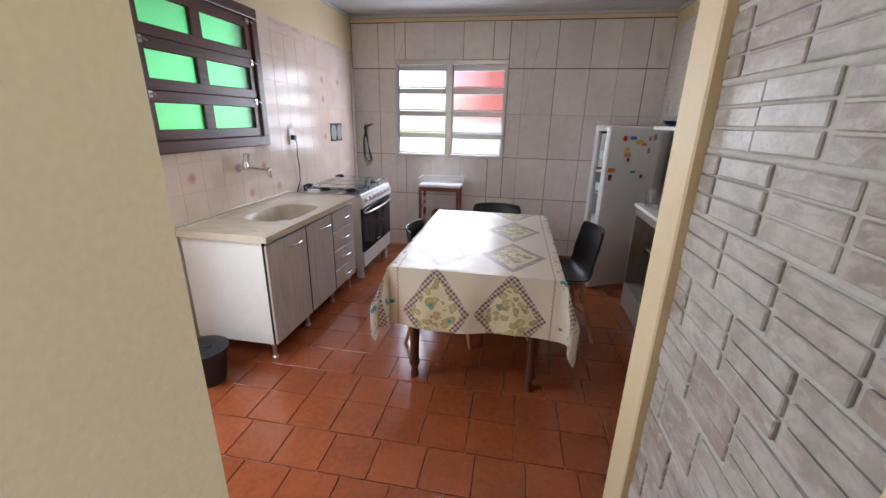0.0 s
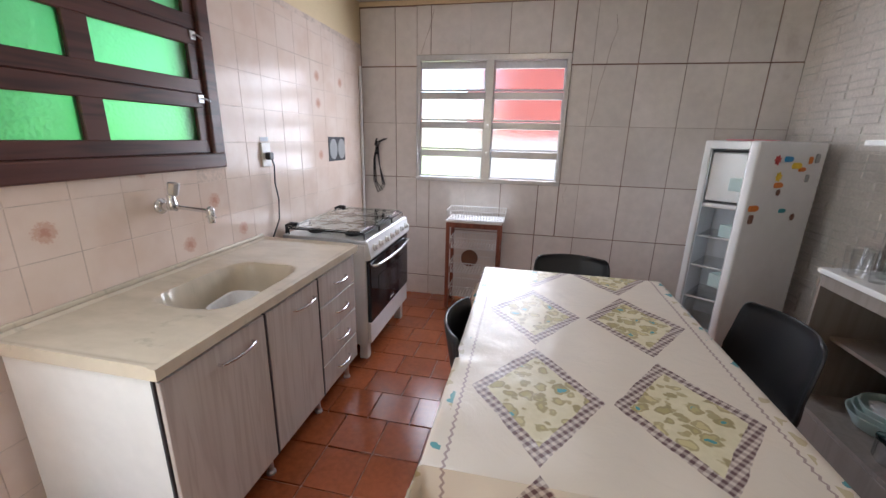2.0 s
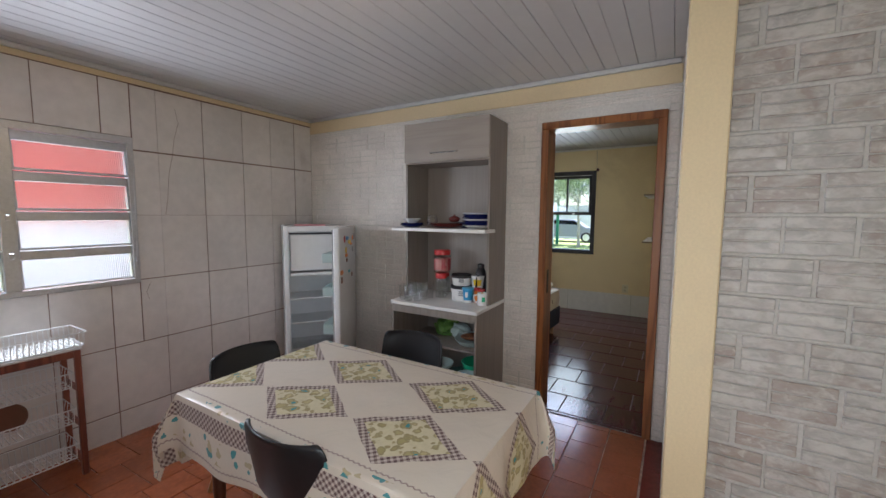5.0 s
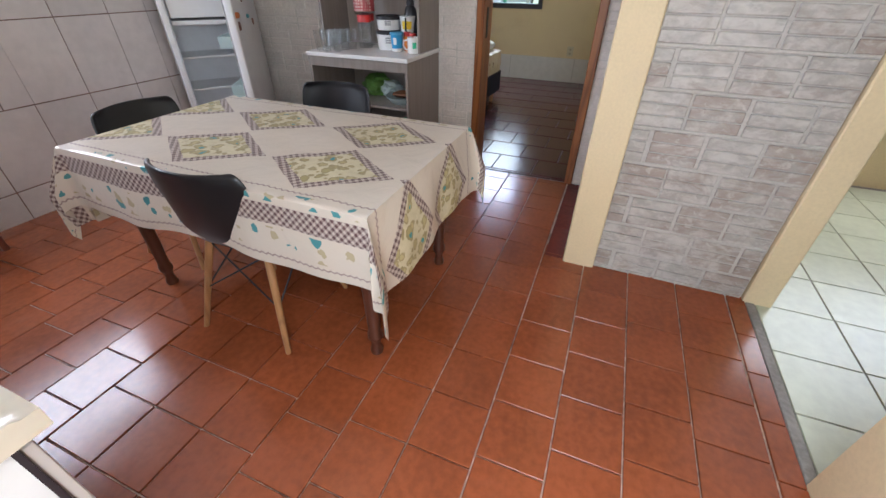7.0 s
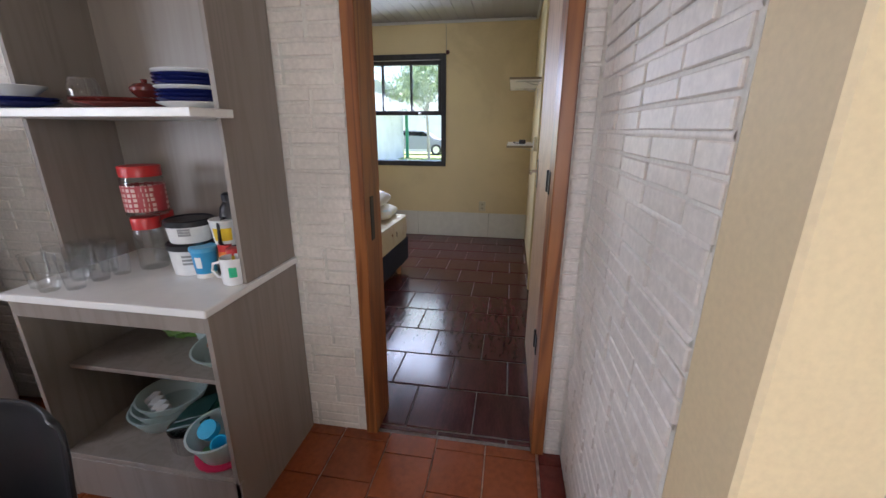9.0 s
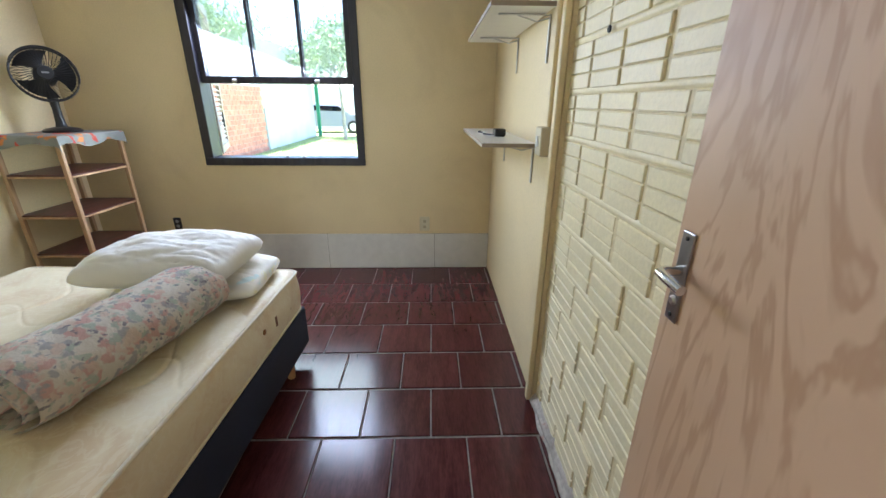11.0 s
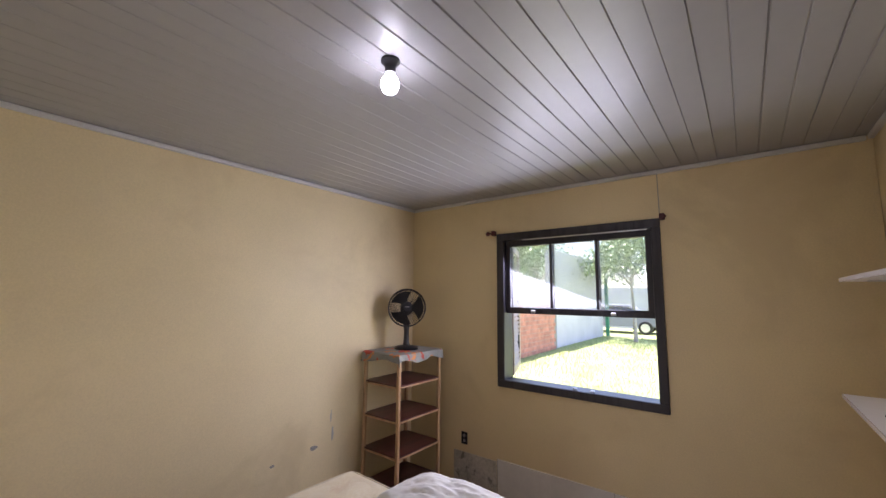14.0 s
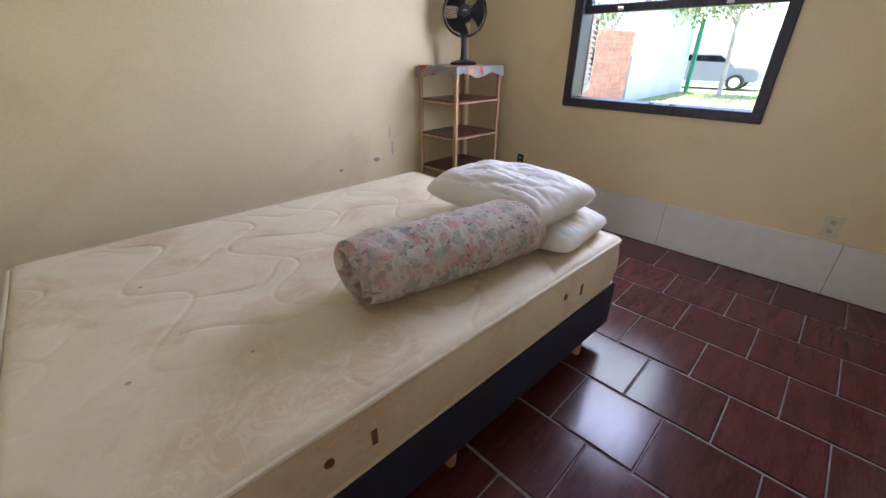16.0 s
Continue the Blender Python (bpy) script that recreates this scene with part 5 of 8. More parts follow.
# ---- kitchen: fridge ----
def fridge():
    d = Vector((0.49, -0.345, 0)).normalized()
    ang = math.degrees(math.atan2(d.y, d.x))
    t = thing("fridge", pose(0.915, 4.495, fall(4.45), 0, 0, ang), "white single door fridge standing open, magnets on its door", "fridge")
    W, D, H = 0.57, 0.47, 1.478
    b = bmesh.new()
    w = 0.04
    box(b, 0, 0.0, 0.04, w, D, H, 0.008, 2)
    box(b, W - w, 0.0, 0.04, W, D, H, 0.008, 2)
    box(b, w, D - 0.05, 0.04, W - w, D, H - 0.002)
    box(b, 0.004, 0.002, H - 0.055, W - 0.004, D, H + 0.001, 0.008, 2)
    box(b, 0.003, 0.002, 0.02, W - 0.003, D, 0.13, 0.004)
    part("body", b, WHITE_ENAMEL, t)
    lin = bmesh.new()
    box(lin, w + 0.001, 0.02, 0.131, w + 0.006, D - 0.051, H - 0.056)
    box(lin, W - w - 0.006, 0.02, 0.131, W - w - 0.001, D - 0.051, H - 0.056)
    box(lin, w + 0.006, D - 0.06, 0.131, W - w - 0.006, D - 0.0515, H - 0.056)
    part("lining", lin, FRIDGE_IN, t)
    fz = bmesh.new()
    box(fz, w + 0.012, 0.025, H - 0.40, W - w - 0.012, 0.045, H - 0.075, 0.01, 2)
    part("freezer_flap", fz, WHITE_ENAMEL, t)
    # Solid black strip imitates the shade in the gap above the flap.
    part("flap_gap_shade", B(w + 0.008, 0.028, H - 0.073, W - w - 0.008, 0.04, H - 0.062), CABLE, t)
    part("drip_tray", B(w + 0.01, 0.01, H - 0.445, W - w - 0.01, D - 0.07, H - 0.415, 0.006, 2), WHITE_PLASTIC, t)
    for z in (0.36, 0.60, 0.82):
        s = part("shelf", B(w + 0.008, 0.05, z, W - w - 0.008, D - 0.065, z + 0.005, 0.001), TUMBLER, t)
        part("shelf_trim", B(w + 0.008, 0.04, z - 0.004, W - w - 0.008, 0.052, z + 0.009, 0.003), WHITE_PLASTIC, s)
    part("crisper", B(w + 0.015, 0.05, 0.14, W - w - 0.015, D - 0.08, 0.33, 0.012, 2), TUMBLER, t, "clear vegetable drawer")
    # the door, swung open on its hinge at the right
    md = Matrix.Translation((W - 0.005, -0.004, 0)) @ Matrix.Rotation(radians(66), 4, 'Z') @ Matrix.Translation((-W + 0.005, 0, 0))
    bd = bmesh.new()
    box(bd, 0.0, -0.052, 0.045, W, 0.0, H, 0.012, 3)
    bd.transform(md)
    door = part("door", bd, WHITE_ENAMEL, t, "white door with small fridge magnets", smooth=True)
    gs = bmesh.new()
    for a in ((0.02, 0.075, 0.035, H - 0.03), (W - 0.035, 0.075, W - 0.02, H - 0.03)):
        box(gs, a[0], 0.0005, a[1], a[2], 0.012, a[3], 0.003)
    box(gs, 0.02, 0.0005, 0.06, W - 0.02, 0.012, 0.075, 0.003)
    box(gs, 0.02, 0.0005, H - 0.03, W - 0.02, 0.012, H - 0.015, 0.003)
    gs.transform(md)
    part("seal", gs, GREY_PLASTIC, door)
    for z, h in ((0.20, 0.10), (0.62, 0.08), (0.93, 0.07), (1.20, 0.07)):
        k = bmesh.new()
        box(k, 0.05, 0.013, z, W - 0.05, 0.10, z + 0.006)
        box(k, 0.05, 0.095, z + 0.006, W - 0.05, 0.10, z + h)
        box(k, 0.05, 0.013, z + 0.006, 0.055, 0.095, z + h)
        box(k, W - 0.055, 0.013, z + 0.006, W - 0.05, 0.095, z + h)
        k.transform(md)
        part("door_shelf", k, FROSTED, door, "clear plastic door shelf")
    rnd = random.Random(3)
    cols = [RED_PLASTIC, BLUE_PLASTIC, YELLOW_PLASTIC, ORANGE_PLASTIC, TEAL_PLASTIC, BROWN_PLASTIC, GREY_PLASTIC]
    spots = [(0.16, 1.38, 0, 0.028, "star"), (0.25, 1.385, 1, 0.03, "fish"), (0.33, 1.35, 2, 0.034, "fish"), (0.38, 1.33, 3, 0.024, "fish"), (0.20, 1.29, 2, 0.028, "star"), (0.215, 1.245, 3, 0.03, "fish"),
             (0.225, 1.205, 5, 0.02, "star"), (0.06, 1.12, 3, 0.034, "fish"), (0.30, 1.10, 4, 0.024, "fish"), (0.40, 1.06, 5, 0.022, "star"), (0.435, 1.38, 3, 0.02, "card"), (0.49, 1.39, 6, 0.026, "card"), (0.44, 1.28, 6, 0.022, "card"), (0.055, 1.06, 5, 0.026, "card")]
    for x, z, c, r, kind in spots:
        mg = bmesh.new()
        n = 14
        ring0, ring1 = [], []
        for k in range(n):
            a = 2 * math.pi * k / n
            if kind == "star":
                q = r * (1.0 if k % 2 else 0.6)
                px, pz = q * math.cos(a), q * math.sin(a)
            elif kind == "fish":
                q = r * (1.0 + 0.25 * math.cos(2 * a))
                px, pz = q * math.cos(a), 0.68 * q * math.sin(a) * (1.4 if k in (6, 8) else 1.0)
            else:
                q = (abs(math.cos(a)) ** 8 + abs(math.sin(a)) ** 8) ** (-0.125)
                px, pz = 0.7 * r * q * math.cos(a), r * q * math.sin(a)
            ring0.append(mg.verts.new((x + px, -0.0525, z + pz)))
            ring1.append(mg.verts.new((x + px * 0.9, -0.058, z + pz * 0.9)))
        for k in range(n):
            mg.faces.new((ring0[k], ring0[(k + 1) % n], ring1[(k + 1) % n], ring1[k]))
        mg.faces.new(ring1)
        bmesh.ops.recalc_face_normals(mg, faces=mg.faces)
        mg.transform(md)
        part("magnet", mg, cols[c], door)
    for x in (0.05, W - 0.05):
        for y in (0.06, D - 0.06):
            f = bmesh.new()
            lathe(f, [(0.02, 0), (0.02, 0.022)], 10, at(x, y, 0))
            part("foot", f, GREY_PLASTIC, t)
    tray = bmesh.new()
    box(tray, 0.10, 0.05, H + 0.0015, 0.36, 0.25, H + 0.012, 0.005, 2)
    tray.transform(base_of(t))
    single("pink_tray", tray, PINK_PLASTIC, "thin pink plastic tray lying on the fridge", "tray")


fridge()

# ---- kitchen: cupboard and what stands in it ----
HY0, HY1 = 2.735, 3.47


def hutch():
    t = thing("kitchen_cupboard", at(1.35, 3.10, 0), "tall grey oak kitchen cupboard with open shelves", "cupboard")
    zt = 2.21
    xb, xu, xc = 1.606, 1.295, 1.105
    up = bmesh.new()
    for y in (HY0, HY1 - 0.018):
        box(up, xu, y, 0.852, xb, y + 0.018, zt, 0.001)
    box(up, xu, HY0 + 0.018, zt - 0.018, xb, HY1 - 0.018, zt)
    box(up, xu, HY0 + 0.018, 1.905, xb, HY1 - 0.018, 1.92)
    wpart("upper_case", up, GREY_OAK, t)
    wpart("back_panel", B(xb - 0.006, HY0 + 0.018, 0.13, xb - 0.001, HY1 - 0.018, zt - 0.018), wood("grey_backboard", (0.32, 0.282, 0.25), (0.29, 0.252, 0.225), axis=2, scale=1.2, rough=0.4, bumps=0.02), t)
    flap = wpart("flap_door", B(xu - 0.02, HY0 + 0.001, 1.915, xu - 0.001, HY1 - 0.001, zt + 0.002, 0.002), wood("grey_oak_flap", (0.36, 0.315, 0.275), (0.31, 0.27, 0.235), axis=1, scale=1.2, rough=0.42, bumps=0.03), t)
    b = bmesh.new()
    box(b, xu - 0.040, 2.98, 1.972, xu - 0.030, 3.22, 1.982, 0.003)
    for y in (3.0, 3.20):
        tube(b, [(xu - 0.034, y, 1.977), (xu - 0.019, y, 1.977)], 0.004, 8)
    wpart("handle", b, CHROME, flap, "slim chrome bar handle")
    sb = bmesh.new()
    box(sb, 1.125, HY0 - 0.045, 1.388, xu - 0.001, HY1 + 0.012, 1.412, 0.002)
    box(sb, xu - 0.001, HY0 + 0.019, 1.388, xb - 0.008, HY1 - 0.019, 1.412)
    wpart("shelf_board", sb, WHITE_LAM, t, "deep white shelf")
    wpart("counter", B(1.085, HY0 - 0.012, 0.826, xb, HY1 + 0.0, 0.851, 0.003), WHITE_LAM, t, "white counter board")
    lo = bmesh.new()
    box(lo, xc, HY0, 0.0, xb, HY0 + 0.018, 0.825, 0.001)
    box(lo, xc, HY1 - 0.018, 0.0, xb, HY1, 0.825, 0.001)
    box(lo, xc, HY0 + 0.018, 0.765, xc + 0.018, HY1 - 0.018, 0.825)
    wpart("base_case", lo, GREY_OAK, t)
    wpart("middle_shelf", B(1.20, HY0 + 0.019, 0.505, xb - 0.008, HY1 - 0.019, 0.522, 0.001), GREY_OAK, t)
    wpart("bottom_shelf", B(xc + 0.002, HY0 + 0.019, 0.185, xb - 0.008, HY1 - 0.019, 0.205, 0.001), GREY_OAK, t)
    wpart("plinth", B(xc + 0.0, HY0 - 0.006, 0.012, xc + 0.018, HY1 - 0.019, 0.184, 0.001), GREY_OAK, t)


hutch()


def turned(name, prof, mat, m, label, category, group="", n=24, closed=False):
    b = bmesh.new()
    lathe(b, prof, n, cap=closed)
    return single(name, b, mat, label, category, group, True, m)


def glassware():
    first = None
    spots = [(1.16, 3.40), (1.14, 3.335), (1.17, 3.27), (1.235, 3.41), (1.24, 3.335), (1.25, 3.265), (1.31, 3.40), (1.33, 3.32), (1.315, 3.25)]
    for x, y in spots:
        m = at(x, y, 0.8515)
        if first is None:
            first = turned("drinking_glass", [(0.0, 0.0), (0.024, 0.0), (0.026, 0.003), (0.035, 0.115), (0.0335, 0.1155), (0.0325, 0.1145)], TUMBLER, m,
                           "clear glass tumbler on the white counter", "glass", "tumblers")
        else:
            copy_thing(first, m)


glassware()


def jar(name, m, r, h, body_mat, lid_mat, label, band=None, lid_h=0.03):
    t = thing(name, m, label, "jar")
    b = bmesh.new()
    lathe(b, [(0.0, 0.0), (r * 0.92, 0.0), (r, 0.008), (r, h * 0.86), (r * 0.9, h * 0.93), (r * 0.9, h), (r * 0.86, h)], 28, cap=False)
    part("body", b, body_mat, t, smooth=True)
    b = bmesh.new()
    lathe(b, [(r * 0.96, h - 0.012), (r * 0.98, h + lid_h - 0.004), (r * 0.94, h + lid_h), (0.0, h + lid_h)], 28, cap=False)
    part("lid", b, lid_mat, t, smooth=True)
    if band:
        b = bmesh.new()
        lathe(b, [(r * 1.01, h * 0.12), (r * 1.012, h * 0.13), (r * 1.012, h * 0.72), (r * 1.01, h * 0.73)], 28, cap=False)
        part("label_band", b, band, t, smooth=True)
    return t


def print_material(name, a, b, scale):
    m, nt, bs = nodes_of(name)
    v = nt.nodes.new("ShaderNodeTexVoronoi")
    v.distance = 'CHEBYCHEV'
    v.inputs["Scale"].default_value = scale
    v.inputs["Randomness"].default_value = 0.15
    nt.links.new(place(nt), v.inputs["Vector"])
    nt.links.new(mix(nt, ramp(nt, v.outputs[0], 0.25, 0.4), a, b), bs.inputs["Base Color"])
    bs.inputs["Roughness"].default_value = 0.4
    return m


RED_PRINT = print_material("red_square_print", (0.70, 0.50, 0.45), (0.42, 0.05, 0.06), 55)
Z = 0.852
jar("storage_jar", at(1.40, 3.195, Z), 0.047, 0.165, TUMBLER, RED_PLASTIC, "tall clear jar with red lid")
jar("storage_jar", at(1.50, 3.23, Z + 0.0), 0.047, 0.165, TUMBLER, RED_PLASTIC, "tall clear jar with red lid behind another")
jar("cookie_jar", at(1.43, 3.205, Z + 0.197), 0.068, 0.155, TUMBLER, RED_PLASTIC, "red patterned jar stacked on a smaller jar", RED_PRINT, 0.026)


def margarine_tub(m, r, h, label):
    t = thing("food_container", m, label, "container", "white tubs with black lids")
    b = bmesh.new()
    lathe(b, [(0.0, 0.0), (r * 0.88, 0.0), (r * 0.9, 0.004), (r, h), (r * 0.96, h), (r * 0.86, 0.008), (0.0, 0.008)], 28, cap=False)
    part("tub", b, WHITE_PLASTIC, t, smooth=True)
    b = bmesh.new()
    lathe(b, [(r * 1.0, h - 0.012), (r * 1.05, h - 0.012), (r * 1.05, h + 0.006), (r * 0.98, h + 0.01), (r * 0.93, h + 0.004), (0.0, h + 0.004)], 28, cap=False)
    part("lid", b, BLACK_PLASTIC, t, "black plastic lid", smooth=True)
    for k in range(3):
        tb = bmesh.new()
        for q in range(6):
            a0, a1 = radians(190 + q * 5), radians(195 + q * 5)
            z0, rr = h * (0.66 - 0.13 * k), r * (0.975 - 0.014 * k) + 0.0012
            tb.faces.new([tb.verts.new((rr * math.cos(a), rr * math.sin(a), z)) for a, z in ((a0, z0), (a1, z0), (a1, z0 + 0.008), (a0, z0 + 0.008))])
        part("print_line", tb, GREY_PLASTIC, t)


margarine_tub(at(1.40, 3.01, Z), 0.083, 0.105, "large white round tub with black lid")
margarine_tub(at(1.40, 3.01, Z + 0.1165), 0.078, 0.072, "smaller white tub stacked on a larger one")


def small_pots():
    t = thing("yogurt_pot", at(1.41, 2.875, Z + 0.105), "white and yellow plastic pot stacked on jars", "pot")
    b = bmesh.new()
    lathe(b, [(0.0, 0.0), (0.04, 0.0), (0.05, 0.085), (0.052, 0.087), (0.052, 0.093), (0.0, 0.095)], 24, cap=False)
    part("cup", b, WHITE_PLASTIC, t, smooth=True)
    b = bmesh.new()
    for q in range(9):
        a0, a1 = radians(160 + q * 9), radians(169 + q * 9)
        b.faces.new([b.verts.new((rr * math.cos(a), rr * math.sin(a), z)) for a, z, rr in ((a0, 0.02, 0.0432), (a1, 0.02, 0.0432), (a1, 0.066, 0.0485), (a0, 0.066, 0.0485))])
    part("label_patch", b, YELLOW_PLASTIC, t)
    t = thing("blue_pot", at(1.345, 2.925, Z), "small blue plastic tub with white lid rim", "pot")
    b = bmesh.new()
    lathe(b, [(0.0, 0.0), (0.033, 0.0), (0.034, 0.018), (0.041, 0.10), (0.0, 0.10)], 24, cap=False)
    part("cup", b, BLUE_PLASTIC, t, smooth=True)
    b = bmesh.new()
    lathe(b, [(0.044, 0.096), (0.045, 0.108), (0.041, 0.112), (0.0, 0.112)], 24, cap=False)
    part("lid", b, plain("light_blue_lid", (0.10, 0.40, 0.66), 0.35), t, smooth=True)
    b = bmesh.new()
    lathe(b, [(0.0345, 0.0), (0.0345, 0.017)], 24, cap=False)
    part("base_band", b, WHITE_PLASTIC, t, smooth=True)
    b = bmesh.new()
    for q in range(4):
        a0, a1 = radians(172 + q * 8), radians(180 + q * 8)
        b.faces.new([b.verts.new((rr * math.cos(a), rr * math.sin(a), z)) for a, z, rr in ((a0, 0.04, 0.0375), (a1, 0.04, 0.0375), (a1, 0.08, 0.0405), (a0, 0.08, 0.0405))])
    part("label_patch", b, WHITE_PLASTIC, t)
    jar("spice_jar", at(1.375, 2.862, Z), 0.024, 0.10, ORANGE_PLASTIC, RED_PLASTIC, "small spice jar with red lid", None, 0.012)
    jar("spice_jar", at(1.445, 2.865, Z), 0.028, 0.09, BROWN_PLASTIC, BROWN_PLASTIC, "small brown spice jar", None, 0.012)
    jar("spice_jar", at(1.355, 2.815, Z), 0.024, 0.095, YELLOW_PLASTIC, RED_PLASTIC, "small yellow jar with red lid", None, 0.012)
    t = thing("coffee_mug", at(1.305, 2.785, Z), "white mug with a green print", "mug")
    b = bmesh.new()
    lathe(b, [(0.0, 0.0), (0.034, 0.0), (0.038, 0.006), (0.039, 0.092), (0.036, 0.092), (0.035, 0.01), (0.0, 0.008)], 24, cap=False)
    part("cup", b, WHITE_ENAMEL, t, smooth=True)
    b = bmesh.new()
    tube(b, [(-0.01, 0.036, 0.075), (-0.018, 0.06, 0.07), (-0.02, 0.065, 0.045), (-0.014, 0.05, 0.022), (-0.01, 0.036, 0.02)], 0.005, 8)
    part("handle", b, WHITE_ENAMEL, t, smooth=True)
    b = bmesh.new()
    for q in range(3):
        a0, a1 = radians(196 + q * 12), radians(208 + q * 12)
        b.faces.new([b.verts.new((0.0396 * math.cos(a), 0.0396 * math.sin(a), z)) for a, z in ((a0, 0.03), (a1, 0.03), (a1, 0.065), (a0, 0.065))])
    part("print", b, GREEN_PLASTIC, t)
    t = thing("thermos", at(1.44, 2.865, Z), "tall black thermos flask", "thermos")
    b = bmesh.new()
    lathe(b, [(0.0, 0.0), (0.04, 0.0), (0.042, 0.01), (0.042, 0.20), (0.036, 0.235), (0.022, 0.255), (0.0, 0.256)], 24, cap=False)
    part("flask", b, BLACK_PLASTIC, t, smooth=True)
    b = bmesh.new()
    lathe(b, [(0.02, 0.255), (0.026, 0.258), (0.026, 0.28), (0.018, 0.287), (0.0, 0.287)], 20, cap=False)
    part("stopper", b, BLACK_PLASTIC, t, smooth=True)
    b = bmesh.new()
    tube(b, [(-0.04, 0.0, 0.20), (-0.075, 0.0, 0.19), (-0.08, 0.0, 0.12), (-0.042, 0.0, 0.08)], 0.007, 8)
    part("handle", b, BLACK_PLASTIC, t, smooth=True)


small_pots()

# on the upper shelf
ZS = 1.4125
PLATE = [(0.0, 0.004), (0.06, 0.0), (0.075, 0.004), (0.118, 0.020), (0.12, 0.023), (0.116, 0.024), (0.074, 0.009), (0.0, 0.009)]


def plates(x, y, n, mats, label, s=1.0):
    for k in range(n):
        b = bmesh.new()
        lathe(b, [(r * s, z) for r, z in PLATE], 32, cap=False)
        single("plate", b, mats[k % len(mats)], label, "plate", "stacked plates", True, at(x, y, ZS + 0.0115 * k))


plates(1.37, 2.868, 9, [WHITE_ENAMEL, NAVY, NAVY, NAVY], "dinner plate in a stack of white and navy", 0.93)
plates(1.36, 3.12, 2, [MAROON], "large maroon serving platter", 1.22)
plates(1.24, 3.37, 2, [NAVY], "flat navy blue glazed plate", 0.8)
turned("bowl", [(0.0, 0.0), (0.03, 0.0), (0.034, 0.004), (0.07, 0.034), (0.068, 0.036), (0.03, 0.008), (0.0, 0.007)], WHITE_ENAMEL, at(1.24, 3.37, ZS + 0.034), "small pale green bowl on a blue plate", "bowl")
turned("sugar_bowl", [(0.0, 0.0), (0.028, 0.0), (0.045, 0.02), (0.045, 0.03), (0.03, 0.042), (0.008, 0.046), (0.01, 0.056), (0.0, 0.058)], MAROON, at(1.40, 3.08, ZS + 0.044), "small brown lidded dish", "dish")
g = turned("glass_jug", [(0.0, 0.0), (0.03, 0.0), (0.045, 0.03), (0.045, 0.07), (0.035, 0.10), (0.033, 0.10), (0.042, 0.07), (0.042, 0.03), (0.0, 0.006)], TUMBLER, at(1.33, 3.24, ZS), "small round clear glass jug", "jug")

turned("soup_bowl", [(0.0, 0.0), (0.04, 0.0), (0.07, 0.04), (0.068, 0.042), (0.036, 0.008), (0.0, 0.008)], NAVY, at(1.42, 2.98, ZS), "dark blue bowl among plates", "bowl")


# on the lower shelves
def open_bowl(name, m, r, h, mat, label, category="bowl", sx=1.0):
    b = bmesh.new()
    lathe(b, [(0.0, 0.003), (r * 0.68, 0.0), (r * 0.74, 0.006), (r * 0.98, h - 0.006), (r, h), (r * 0.95, h), (r * 0.70, 0.012), (0.0, 0.010)], 32, cap=False)
    return single(name, b, mat, label, category, "", True, m @ Matrix.Diagonal((sx, 1, 1, 1)))


open_bowl("baking_dish", at(1.38, 2.90, 0.5225), 0.13, 0.05, FROSTED, "clear glass oven dish on the cupboard shelf", "dish", 1.25)
b = bmesh.new()
lathe(b, [(0.0, 0.0), (0.085, 0.004), (0.11, 0.02), (0.105, 0.03), (0.06, 0.045), (0.0, 0.05)], 28, cap=False)
single("bread_loaf", b, wood("brown_crust", (0.26, 0.10, 0.04), (0.12, 0.04, 0.02)), "brown oval wooden dish stacked in a glass dish", "dish", smooth=True, m=pose(1.40, 2.89, 0.546, 0, 8, 20))


def crumpled_bag(name, m, r, mat, label):
    b = bmesh.new()
    bmesh.ops.create_icosphere(b, subdivisions=4, radius=r)
    for v in b.verts:
        n = v.co.normalized()
        k = 1 + 0.28 * noise.noise(n * 2.6 + Vector((r * 90, 0, 0))) + 0.12 * noise.noise(n * 6.5)
        v.co = Vector((n.x * r * k, n.y * r * k * 1.1, max(-0.62 * r, n.z * r * k * 0.85) + 0.62 * r))
    return single(name, b, mat, label, "bag", smooth=True, m=m)


crumpled_bag("plastic_bag", at(1.48, 3.06, 0.5225), 0.075, FROSTED, "crumpled translucent plastic bag on the shelf")
crumpled_bag("green_bag", at(1.50, 3.19, 0.5225), 0.095, plain("green_film", (0.12, 0.26, 0.05), 0.4), "crumpled green plastic bag at the back of the shelf")
for k in range(3):
    o = open_bowl("plastic_basin", at(1.33 + 0.01 * k, 3.22 - 0.012 * k, 0.2055 + 0.024 * k), 0.13, 0.07, FROSTED, "stacked clear plastic basin", "basin")

for k in range(4):
    single("egg_tray", B(-0.03, -0.018, 0, 0.03, 0.018, 0.022, 0.006, 2), WHITE_PLASTIC, "small white plastic box in a basin", "box", "small boxes", m=pose(1.27 + 0.02 * k, 3.17 + 0.034 * k, 0.285, 0, 0, 10))
turned("steel_pot", [(0.0, 0.0), (0.07, 0.0), (0.078, 0.012), (0.078, 0.085), (0.082, 0.09), (0.074, 0.09), (0.072, 0.014), (0.0, 0.01)], CHROME, at(1.23, 3.005, 0.2055), "polished steel cooking pot", "pot")
b = bmesh.new()
box(b, -0.10, -0.075, 0, 0.10, 0.075, 0.012, 0.004)
box(b, -0.07, -0.06, 0.012, 0.07, 0.06, 0.02, 0.003)
single("baking_tray", b, plain("dark_green_tray", (0.015, 0.05, 0.045), 0.35), "dark green tray resting on the pot", "tray", m=pose(1.29, 3.02, 0.297, -12, 4, 15))
